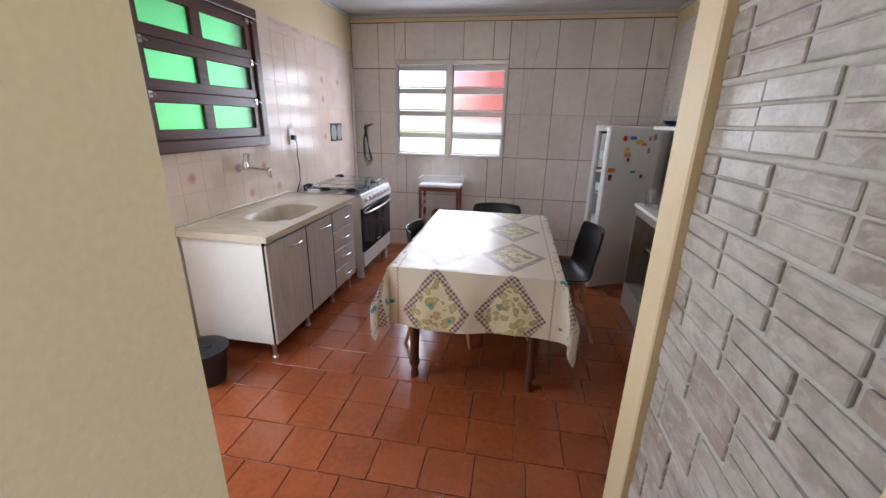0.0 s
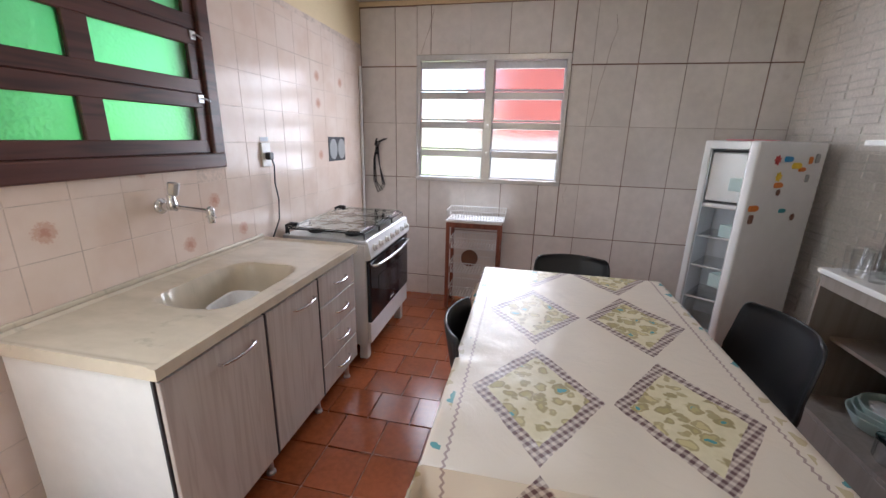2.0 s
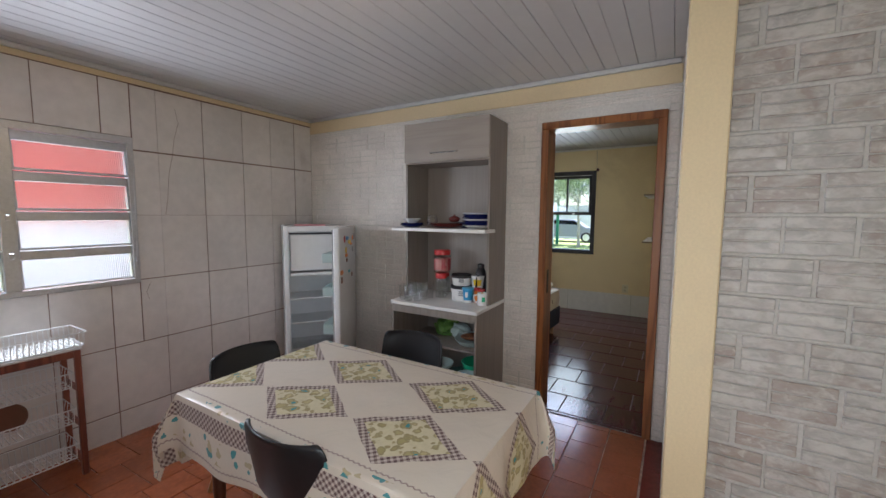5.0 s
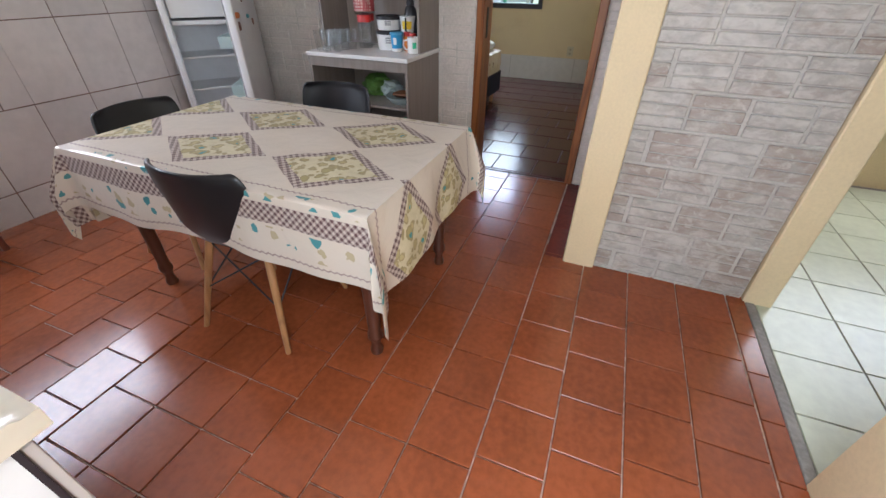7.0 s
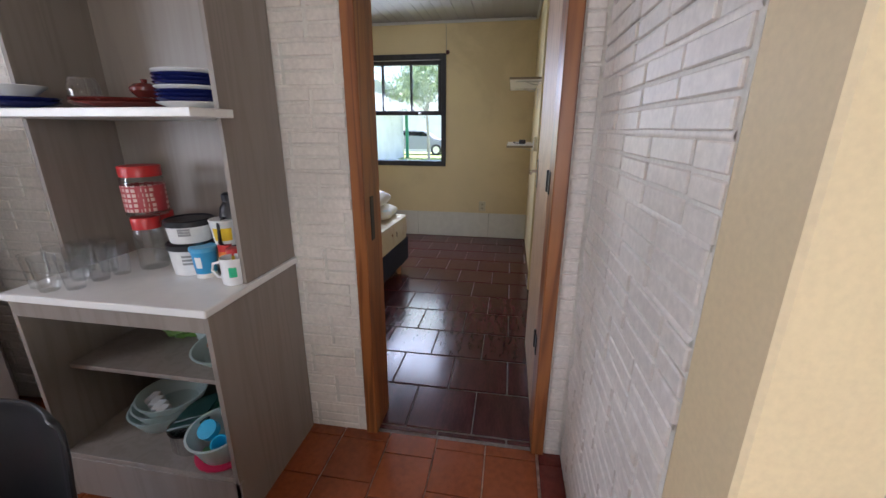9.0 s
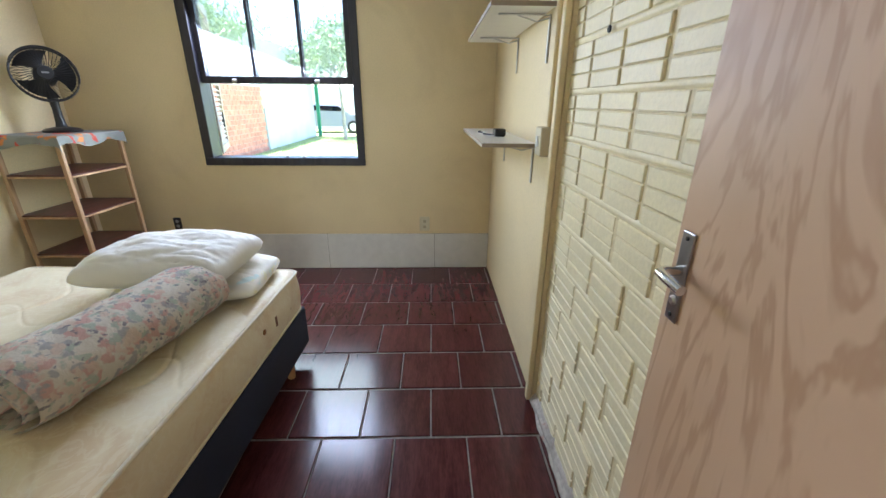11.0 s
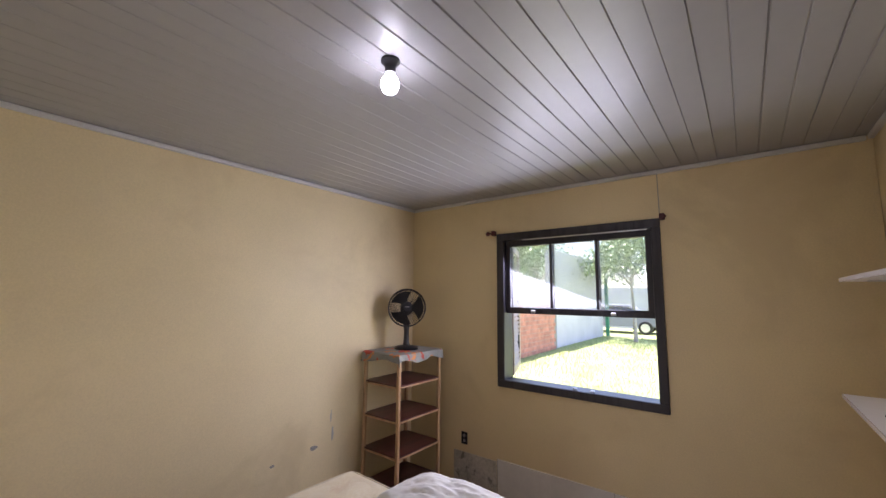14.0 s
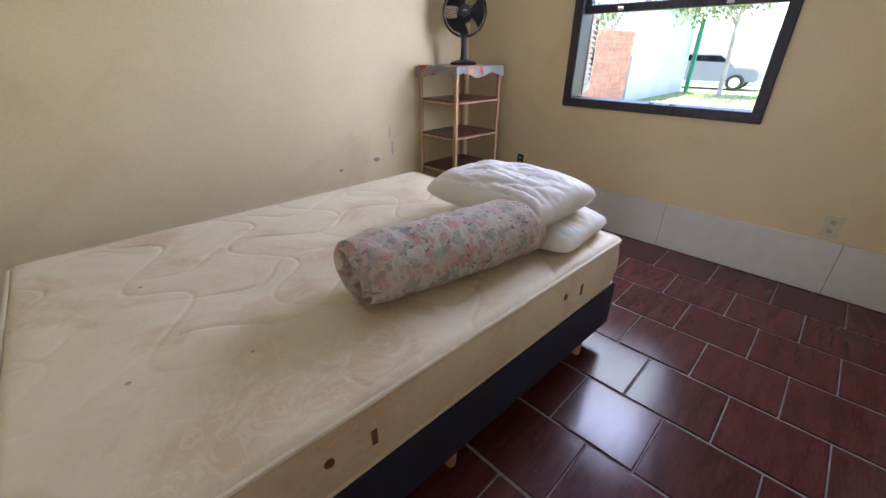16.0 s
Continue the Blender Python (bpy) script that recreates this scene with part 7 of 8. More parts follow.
def floral_material():
    m, nt, bs = nodes_of("floral_duvet")
    p = place(nt)
    out = mix(nt, noise_at(nt, p, 7, 3), (0.90, 0.82, 0.72), (0.93, 0.88, 0.80))
    for k, (c, sc, th) in enumerate((((0.80, 0.50, 0.45), 20, 0.58), ((0.55, 0.53, 0.54), 24, 0.52), ((0.62, 0.68, 0.58), 26, 0.50), ((0.90, 0.74, 0.64), 21, 0.50), ((0.30, 0.27, 0.32), 34, 0.34))):
        v = nt.nodes.new("ShaderNodeTexVoronoi")
        v.inputs["Scale"].default_value = sc
        mp = nt.nodes.new("ShaderNodeVectorMath")
        mp.operation = 'ADD'
        nz = nt.nodes.new("ShaderNodeTexNoise")
        nz.inputs["Scale"].default_value = sc * 1.4
        s = nt.nodes.new("ShaderNodeVectorMath")
        s.operation = 'SCALE'
        s.inputs[3].default_value = 1.6 / sc
        nt.links.new(p, nz.inputs[0])
        nt.links.new(nz.outputs[1], s.inputs[0])
        nt.links.new(place(nt, (1, 1, 1), (0.3 * k, 0.5 * k, 0.9 * k)), mp.inputs[0])
        nt.links.new(s.outputs[0], mp.inputs[1])
        nt.links.new(mp.outputs[0], v.inputs["Vector"])
        sel = nt.nodes.new("ShaderNodeSeparateColor")
        nt.links.new(v.outputs[1], sel.inputs[0])
        on = M(nt, 'MULTIPLY', ramp(nt, v.outputs[0], th, th - 0.2), M(nt, 'GREATER_THAN', sel.outputs[0], 0.42))
        out = mix(nt, M(nt, 'MULTIPLY', on, 0.85), out, c)
    nt.links.new(out, bs.inputs["Base Color"])
    bs.inputs["Roughness"].default_value = 0.8
    bump(nt, bs, noise_at(nt, p, 22, 4, 0.6, 0.5), 0.5, 0.012)
    return m


def rolled_duvet():
    """A folded duvet rolled up; the spiral shows at its end."""
    L, n, turns = 0.74, 120, 3.72
    b = bmesh.new()
    k = 60
    rows = []
    for j in range(k + 1):
        s = j / k
        row = []
        for i in range(n + 1):
            a = i / n
            th = a * turns * 2 * math.pi
            r = 0.022 + 0.088 * a
            end = 0.012 * math.sin(13 * a + 2) + 0.01 * math.sin(29 * a)
            x = -L / 2 + L * s + (end * (1 - 2 * s) if s in (0.0, 1.0) else 0)
            wob = 1 + 0.07 * noise.noise(Vector((x * 6, th * 1.1, 0.0))) + 0.05 * noise.noise(Vector((x * 17, th * 2, 4.0)))
            pinch = 1 - 0.10 * max(0.0, abs(2 * s - 1) - 0.8) / 0.2
            row.append(b.verts.new((x, 1.18 * r * wob * pinch * math.cos(th), max(-0.094, 0.86 * r * wob * pinch * math.sin(th)) + 0.094)))
        rows.append(row)
    for p, q in zip(rows, rows[1:]):
        for i in range(n):
            b.faces.new((p[i], p[i + 1], q[i + 1], q[i]))
    bmesh.ops.solidify(b, geom=b.faces[:], thickness=0.012)
    bmesh.ops.recalc_face_normals(b, faces=b.faces)
    return single("rolled_duvet", b, floral_material(), "rolled floral duvet lying on the mattress", "duvet", smooth=True, m=pose(3.085, 3.185, MZ + 0.004, 0, 0, -12) @ Matrix.Diagonal((0.98, 1.20, 1.22, 1)))


rolled_duvet()


# ---- corner rack and fan ----
def shoe_rack():
    x0, x1, y0, y1 = 4.50, 5.045, 4.475, 4.895
    t = thing("shelf_rack", at((x0 + x1) / 2, (y0 + y1) / 2, 0), "tall pine rack with dark red shelves", "rack")
    for x in (x0, x1 - 0.028):
        for y in (y0, y1 - 0.028):
            wpart("post", B(x, y, 0, x + 0.028, y + 0.028, 1.175, 0.003), PINE_PALE, t)
    sm = wood("dark_red_board", (0.105, 0.030, 0.024), (0.060, 0.018, 0.015), axis=0, rough=0.35)
    for z in (0.10, 0.38, 0.655, 0.925, 1.165):
        s = wpart("shelf", B(x0 + 0.006, y0 + 0.006, z, x1 - 0.006, y1 - 0.006, z + 0.012, 0.002), sm, t, "dark red hardboard shelf")
        for y in (y0 + 0.004, y1 - 0.018):
            wpart("front_rail", B(x0 + 0.028, y, z - 0.014, x1 - 0.028, y + 0.014, z - 0.0005, 0.002), PINE_PALE, s)
        for x in (x0 + 0.004, x1 - 0.018):
            wpart("side_rail", B(x, y0 + 0.028, z - 0.014, x + 0.014, y1 - 0.028, z - 0.0005, 0.002), PINE_PALE, s)
    m, nt, bs = nodes_of("flowered_rack_cloth")
    p = place(nt)
    out = mix(nt, noise_at(nt, p, 12, 4), (0.20, 0.215, 0.21), (0.29, 0.30, 0.28))
    out = mix(nt, ramp(nt, noise_at(nt, p, 11, 2, 0.4, 0.8), 0.60, 0.63), out, (0.50, 0.06, 0.04))
    out = mix(nt, ramp(nt, noise_at(nt, place(nt, (1.2, 1, 1.4), (0.4, 0.2, 1.0)), 10, 2, 0.4, 0.8), 0.63, 0.66), out, (0.62, 0.22, 0.06))
    nt.links.new(out, bs.inputs["Base Color"])
    bs.inputs["Roughness"].default_value = 0.7
    b = bmesh.new()
    hx, hy, dr = (x1 - x0) / 2 + 0.006, (y1 - y0) / 2 + 0.006, 0.085
    n = 40

    def f(u, v):
        a, c = (u * 2 - 1) * (hx + dr), (v * 2 - 1) * (hy + dr)
        ox, oy = max(0.0, abs(a) - hx), max(0.0, abs(c) - hy)
        x, y, z = max(-hx, min(hx, a)), max(-hy, min(hy, c)), 0.0
        d = max(ox, oy) + 0.35 * min(ox, oy)
        if ox:
            x += math.copysign(0.006 + 0.012 * math.sin(c * 34) * ox / dr, a)
        if oy:
            y += math.copysign(0.006 + 0.012 * math.sin(a * 31) * oy / dr, c)
        y = min(y, hy + 0.008)
        return Vector((x, y, -d * (0.8 + 0.2 * math.sin(a * 19 + c * 13)) + 0.002))

    grid_sheet(b, n, n, f)
    single("rack_cloth", b, m, "grey cloth with red flowers draped on the rack", "cloth", smooth=True, m=at((x0 + x1) / 2, (y0 + y1) / 2, 1.181))


shoe_rack()


def table_fan():
    t = thing("table_fan", pose(4.80, 4.68, 1.185, 0, 0, -46), "black table fan with wire grille on the rack", "fan")
    b = bmesh.new()
    lathe(b, [(0.0, 0.0), (0.105, 0.0), (0.108, 0.012), (0.09, 0.024), (0.04, 0.034), (0.0, 0.036)], 28, cap=False)
    part("base", b, BLACK_PLASTIC, t, smooth=True)
    b = bmesh.new()
    lathe(b, [(0.034, 0.03), (0.026, 0.06), (0.022, 0.15), (0.026, 0.20), (0.03, 0.23)], 16)
    part("neck", b, BLACK_PLASTIC, t, smooth=True)
    head = Matrix.Translation((0, 0, 0.362)) @ Matrix.Rotation(radians(82), 4, 'X')
    b = bmesh.new()
    lathe(b, [(0.0, -0.15), (0.045, -0.145), (0.06, -0.10), (0.06, -0.03), (0.03, -0.02), (0.0, -0.02)], 20, head, cap=False)
    part("motor", b, BLACK_PLASTIC, t, smooth=True)
    R = 0.165
    gr = bmesh.new()
    for z, r in ((0.0, R), (0.035, R), (-0.02, R)):
        tube(gr, [head @ Vector((r * math.cos(a), r * math.sin(a), z)) for a in [2 * math.pi * q / 40 for q in range(41)]], 0.006, 6)
    part("rim", gr, BLACK_PLASTIC, t)
    for side, zc in (("front_grille", 0.075), ("rear_grille", -0.045)):
        gr = bmesh.new()
        for q in range(44):
            a = 2 * math.pi * q / 44
            pts = []
            for s in (0.04, 0.09, 0.135, R):
                z = zc * (1 - (s / R) ** 3) + (0.018 if zc > 0 else 0) * (s / R) ** 3
                pts.append(head @ Vector((s * math.cos(a + 0.25 * s / R), s * math.sin(a + 0.25 * s / R), z)))
            tube(gr, pts, 0.0016, 4)
        part(side, gr, BLACK_IRON, t)
    b = bmesh.new()
    lathe(b, [(0.0, 0.08), (0.04, 0.078), (0.044, 0.07), (0.0, 0.068)], 20, head, cap=False)
    part("badge", b, BLACK_PLASTIC, t, smooth=True)
    b = bmesh.new()
    box(b, -0.018, -0.005, 0.0802, 0.018, 0.005, 0.082, m=head)
    part("badge_plate", b, GREY_PLASTIC, t)
    for q in range(3):
        bl = bmesh.new()

        def f(u, v, q=q):
            a = q * 2 * math.pi / 3 + (v - 0.5) * (0.85 + 0.75 * u)
            r = 0.03 + 0.120 * u
            return head @ Vector((r * math.cos(a), r * math.sin(a), 0.018 + 0.03 * (v - 0.5)))

        grid_sheet(bl, 8, 8, f)
        bmesh.ops.solidify(bl, geom=bl.faces[:], thickness=0.003)
        part("blade", bl, BLACK_PLASTIC, t, smooth=True)
    b = bmesh.new()
    lathe(b, [(0.0, 0.05), (0.028, 0.045), (0.032, 0.0), (0.0, -0.02)], 18, head, cap=False)
    part("hub", b, BLACK_PLASTIC, t, smooth=True)


table_fan()

# crumbled plaster along the foot of the brick wall
b = bmesh.new()


def rubble(u, v):
    x = 2.0 + 1.46 * u
    h = 0.05 + 0.03 * noise.noise(Vector((x * 6, 0, 2))) + 0.015 * noise.noise(Vector((x * 21, 0, 5)))
    return Vector((x, 1.618 + (0.034 + 0.012 * noise.noise(Vector((x * 9, v * 3, 1)))) * (1 - v) ** 0.7 * (1 if v < 1 else 0), 0.003 + h * v))


grid_sheet(b, 90, 6, rubble)
structure("crumbling_base", b, surface("crumbled_plaster", (0.46, 0.42, 0.38), 0.9, fine=40, coarse=5, var=0.2, stain=(0.40, 0.14, 0.09), stain_at=(0.55, 0.65), stain_scale=5, bumps=0.8),
          "crumbling grey plaster with brick showing at the wall foot", category="wall base")

# worn plaster: thin flakes off the paint and a scuff of bare cement
for k, (x, z, w, h) in enumerate(((4.05, 0.50, 0.035, 0.018), (3.72, 0.47, 0.02, 0.012), (4.22, 0.56, 0.010, 0.07), (4.20, 0.70, 0.006, 0.05))):
    b = bmesh.new()
    n = 12
    rnd = random.Random(k)
    r0 = [b.verts.new((x + w * math.cos(2 * math.pi * q / n) * rnd.uniform(0.6, 1.1), BY1 - 0.0022, z + h * math.sin(2 * math.pi * q / n) * rnd.uniform(0.6, 1.1))) for q in range(n)]
    b.faces.new(r0)
    r1 = [b.verts.new((v.co.x, BY1 + 0.001, v.co.z)) for v in r0]
    for q in range(n):
        b.faces.new((r0[q], r0[(q + 1) % n], r1[(q + 1) % n], r1[q]))
    bmesh.ops.recalc_face_normals(b, faces=b.faces)
    structure("peeled_paint", b, CONCRETE if k < 2 else MORTAR_WHITE, "small flake of peeled wall paint", category="flake")

# ---- outside: garden, neighbours, veranda ----
GRASS_SOIL = surface("lawn", (0.24, 0.30, 0.11), 0.9, fine=30, coarse=1.2, var=0.35, stain=(0.20, 0.19, 0.08), bumps=0.6)
structure("ground", B(-60, -60, -0.30, 90, 90, -0.14), GRASS_SOIL, "lawn around the house", category="ground")
structure("pavement", B(-4.5, 5.15, -0.135, 5.2, 9.4, -0.12), surface("light_concrete", (0.52, 0.50, 0.46), 0.85, fine=40, coarse=2, var=0.12, bumps=0.3), "pale concrete yard behind the house", category="pavement")
BRICK_RED = surface("red_clay_brick", (0.55, 0.24, 0.17), 0.8, fine=60, coarse=4, var=0.2, bumps=0.4, per_piece=0.12)
RED_PAINT = surface("red_painted_wall", (0.56, 0.13, 0.10), 0.7, fine=50, coarse=1.0, var=0.12, bumps=0.2)
PALE_PLASTER = surface("pale_plaster", (0.60, 0.59, 0.62), 0.8, fine=50, coarse=1.0, var=0.08, stain=(0.50, 0.48, 0.48), bumps=0.2)


def neighbour():
    h = thing("neighbour_house", at(3.0, 9.8, -0.14), "low neighbouring house with white base and red upper wall", "house")
    wpart("base_wall", B(-1.42, 9.5, -0.14, 9.0, 9.8, 1.42), surface("white_limewash", (0.80, 0.80, 0.78), 0.8, var=0.06), h)
    wpart("upper_wall", B(-1.47, 9.4, 1.421, 9.0, 9.8, 4.2, 0.01), RED_PAINT, h)
    rf = bmesh.new()
    box(rf, -1.8, 9.0, 4.2, 9.3, 13.5, 4.3)
    wpart("roof", rf, BRICK_RED, h)
    wpart("house_side", B(-1.42, 9.801, -0.14, 9.0, 13.0, 4.199), RED_PAINT, h)


neighbour()


def garden_wall():
    """Unplastered brick wall running away from the bedroom window, then plaster."""
    w = thing("brick_shed", at(12.7, 7.65, -0.14), "red brick garden building with bare mortar", "shed")
    wpart("wall", B(10.84, 7.52, -0.14, 15.39, 7.8, 1.83), surface("grey_mortar", (0.42, 0.34, 0.30), 0.9, var=0.2), w)
    nrow, ncol = 15, 19
    bw, bh = 0.24, 0.13
    me = None
    for j in range(nrow):
        for i in range(ncol):
            x0 = 10.84 + i * bw + (bw / 2 if j % 2 else 0)
            if x0 + bw > 15.40:
                continue
            if me is None:
                b = B(0.006, -0.012, 0.006, bw - 0.006, 0.02, bh - 0.006, 0.004)
                me = mesh_of("brick", b, BRICK_RED)
            o = new("brick", me)
            o.parent = w
            o.matrix_basis = base_of(w).inverted() @ at(x0, 7.52, -0.14 + j * bh)
    structure("garden_wall", B(15.4, 7.6, -0.14, 21.4, 7.85, 3.3), PALE_PLASTER, "tall pale plastered garden wall", category="wall")
    p = thing("drain_pipe", at(15.5, 7.55, -0.14), "grey drain pipe on the garden wall", "pipe")
    wpart("pipe", tube(bmesh.new(), [(15.5, 7.55, -0.14), (15.5, 7.55, 1.2)], 0.045, 12), GREY_PLASTIC, p, smooth=True)
    g = thing("gate_post", at(21.2, 7.35, -0.14), "green painted metal post", "post")
    wpart("post", B(21.13, 7.28, -0.14, 21.27, 7.42, 2.6, 0.005), plain("green_paint", (0.03, 0.22, 0.12), 0.5), g)


garden_wall()


def tree(x, y, h, spread, seed, label, leaf):
    rnd = random.Random(seed)
    t = thing("tree", at(x, y, -0.14), label, "tree", "garden trees")
    tr = bmesh.new()
    tube(tr, [(0, 0, 0), (0.05, 0.03, h * 0.22), (0.0, 0.08, h * 0.42), (0.06, 0.05, h * 0.72)], 0.09, 10, 0.35)
    tips = []
    for k in range(9):
        a, z = rnd.uniform(0, 6.28), h * rnd.uniform(0.32, 0.62)
        r = spread * rnd.uniform(0.55, 1.0)
        p = [Vector((0.03, 0.05, z)), Vector((0.5 * r * math.cos(a), 0.5 * r * math.sin(a), z + 0.16 * h)), Vector((r * math.cos(a), r * math.sin(a), z + rnd.uniform(0.14, 0.34) * h))]
        tube(tr, p, 0.04, 7, 0.3)
        tips += [p[1], p[2], p[1].lerp(p[2], 0.5)]
    part("trunk", tr, surface("bark", (0.42, 0.38, 0.33), 0.9, fine=30, var=0.3, bumps=0.8), t, smooth=True)
    co, fa = [], []
    for c in tips:
        for _ in range(260):
            d = Vector((rnd.gauss(0, 1), rnd.gauss(0, 1), rnd.gauss(0, 0.75))) * spread * 0.22
            q = Euler((rnd.uniform(0, 6), rnd.uniform(0, 6), rnd.uniform(0, 6))).to_matrix()
            s = rnd.uniform(0.06, 0.10)
            i = len(co)
            for lx, ly in ((-1, 0), (0, -0.4), (1, 0), (0, 0.4)):
                co.append(c + d + q @ Vector((lx * s, ly * s, 0.01 * abs(lx))))
            fa.append((i, i + 1, i + 2, i + 3))
    me = bpy.data.meshes.new("crown")
    me.from_pydata([tuple(v) for v in co], [], fa)
    me.materials.append(leaf)
    o = new("crown", me)
    o.parent = t
    tagged(o, "", "", "", "stuff")


def leaf_material(name, a, b):
    m, nt, bs = nodes_of(name)
    g = nt.nodes.new("ShaderNodeNewGeometry")
    nt.links.new(mix(nt, g.outputs["Random Per Island"], a, b), bs.inputs["Base Color"])
    bs.inputs["Roughness"].default_value = 0.5
    bs.inputs["Transmission Weight"].default_value = 0.15
    return m


LEAF = leaf_material("leaves", (0.06, 0.15, 0.03), (0.22, 0.32, 0.08))
tree(15.2, 9.3, 4.8, 1.8, 11, "small garden tree with airy green leaves", LEAF)
tree(19.6, 5.85, 5.2, 2.1, 12, "small leafy tree with pale trunk by the wall", LEAF)
tree(18.2, 1.2, 5.0, 2.4, 13, "larger leafy tree farther off", LEAF)
tree(21.5, 10.8, 5.5, 2.6, 14, "tall leafy tree behind the wall", LEAF)


def grass_field():
    rnd = random.Random(5)
    co, fa = [], []
    for _ in range(42000):
        x = 5.6 + 15.5 * rnd.random() ** 1.2
        y = rnd.uniform(0.0, 7.5)
        h, w, a = rnd.uniform(0.03, 0.11), rnd.uniform(0.003, 0.007), rnd.uniform(0, 6.28)
        dx, dy = math.cos(a), math.sin(a)
        i = len(co)
        b = rnd.uniform(0.0, 0.05)
        co += [(x - dx * w, y - dy * w, -0.141), (x + dx * w, y + dy * w, -0.141), (x + dy * b, y - dx * b, -0.14 + h)]
        fa.append((i, i + 1, i + 2))
    me = bpy.data.meshes.new("grass")
    me.from_pydata(co, [], fa)
    me.materials.append(leaf_material("grass_blades", (0.18, 0.28, 0.08), (0.46, 0.48, 0.22)))
    tagged(new("grass", me), "uneven unmown grass in the sun", "grass", "", "stuff")


grass_field()


def parked_car():
    m = pose(24.0, 7.5, -0.14, 0, 0, 93)
    c = thing("parked_car", m, "silver grey parked car partly behind trees", "car")
    prof = [(-2.0, 0.35), (-2.05, 0.62), (-1.9, 0.86), (-1.2, 0.92), (-0.6, 1.38), (0.7, 1.42), (1.35, 1.0), (2.0, 0.9), (2.08, 0.6), (2.02, 0.35)]
    b = bmesh.new()
    for s, k in ((-0.80, 0), (0.80, 1)):
        for x, z in prof:
            b.verts.new((x, s * (0.86 if z > 1.1 else 1.0), z))
    b.verts.ensure_lookup_table()
    n = len(prof)
    for k in range(n):
        b.faces.new((b.verts[k], b.verts[(k + 1) % n], b.verts[n + (k + 1) % n], b.verts[n + k]))
    b.faces.new(b.verts[:n])
    b.faces.new(list(reversed(b.verts[n:])))
    bmesh.ops.recalc_face_normals(b, faces=b.faces)
    bmesh.ops.bevel(b, geom=b.edges[:], offset=0.05, segments=2, affect='EDGES')
    part("body", b, plain("silver_car_paint", (0.22, 0.23, 0.27), 0.3), c, smooth=True)
    for s in (-1, 1):
        g = bmesh.new()
        g.faces.new([g.verts.new((x, s * 0.765, z)) for x, z in ((-1.05, 0.98), (-0.55, 1.32), (0.62, 1.35), (1.15, 1.02))])
        r = bmesh.ops.solidify(g, geom=g.faces[:], thickness=0.03)
        part("side_window", g, BLACK_GLASS, c)
        for x in (-1.3, 1.3):
            w = bmesh.new()
            lathe(w, [(0.0, -0.1), (0.3, -0.1), (0.32, -0.06), (0.32, 0.06), (0.3, 0.1), (0.0, 0.1)], 24, Matrix.Translation((x, s * 0.78, 0.32)) @ Matrix.Rotation(radians(90), 4, 'X'), cap=False)
            tyre = part("wheel", w, BLACK_PLASTIC, c, smooth=True)
            w = bmesh.new()
            lathe(w, [(0.0, -0.105), (0.2, -0.105), (0.2, 0.105), (0.0, 0.105)], 16, Matrix.Translation((x, s * 0.78, 0.32)) @ Matrix.Rotation(radians(90), 4, 'X'), cap=False)
            part("rim", w, ALU, tyre, "bright wheel rim")


parked_car()
structure("street_wall", B(27.0, -20, -0.14, 27.3, 30, 2.2), PALE_PLASTER, "pale far boundary wall", category="wall")

# veranda beyond the side door
structure("wall_veranda", B(-4.6, -1.2, -0.12, -4.45, 4.9, 2.5), MINT_WALL, "pale mint stained veranda wall", category="wall")
# Unseen slab, added to keep direct sun off the veranda and its door.
structure("veranda_shade_slab", B(-4.44, -1.6, 2.55, -2.051, 5.2, 2.63), CONCRETE, "unseen slab added to shade the side veranda", category="roof")


def veranda_table():
    t = thing("folding_table", at(-3.9, 2.55, -0.02), "dark topped table with thin white folding legs", "table")
    wpart("tabletop", B(-4.35, 2.1, 0.70, -3.45, 3.3, 0.74, 0.006), BLACK_PLASTIC, t)
    for y in (2.2, 3.2):
        b = bmesh.new()
        tube(b, [(-4.3, y, -0.02), (-3.6, y, 0.70)], 0.014, 10)
        tube(b, [(-3.55, y, -0.02), (-4.25, y, 0.70)], 0.014, 10)
        wpart("leg", b, WHITE_ENAMEL, t, smooth=True)


veranda_table()

# ---- tiles and bricks ----
def lay(parent, name, meshes, key, make, m):
    if key not in meshes:
        meshes[key] = make()
    o = new(name, meshes[key])
    o.parent = parent
    o.matrix_basis = m
    return o


def tile_mesh(w, h, t, gap, bev, mat):
    b = B(gap / 2, gap / 2, -t, w - gap / 2, h - gap / 2, 0, bev)
    return mesh_of("tile", b, mat)


def lay_floor(parent, pieces, gap, bev, mat, zf, seed, tilt=0.0):
    """Floor tiles, each a thin slab, slightly uneven."""
    rnd = random.Random(seed)
    made = {}
    for c, d, a, b in pieces:
        w, h = round(d - c, 2), round(b - a, 2)
        z = zf((a + b) / 2) + rnd.uniform(-0.0008, 0.0008)
        slope = math.atan2(zf(b) - zf(a), b - a)
        m = Matrix.Translation((c, a, z - (b - a) / 2 * math.tan(slope))) @ Matrix.Rotation(slope + radians(rnd.uniform(-tilt, tilt)), 4, 'X') @ Matrix.Rotation(radians(rnd.uniform(-tilt, tilt)), 4, 'Y')
        lay(parent, "tile", made, (w, h), lambda: tile_mesh(w, h, 0.012, gap, bev, mat), m)


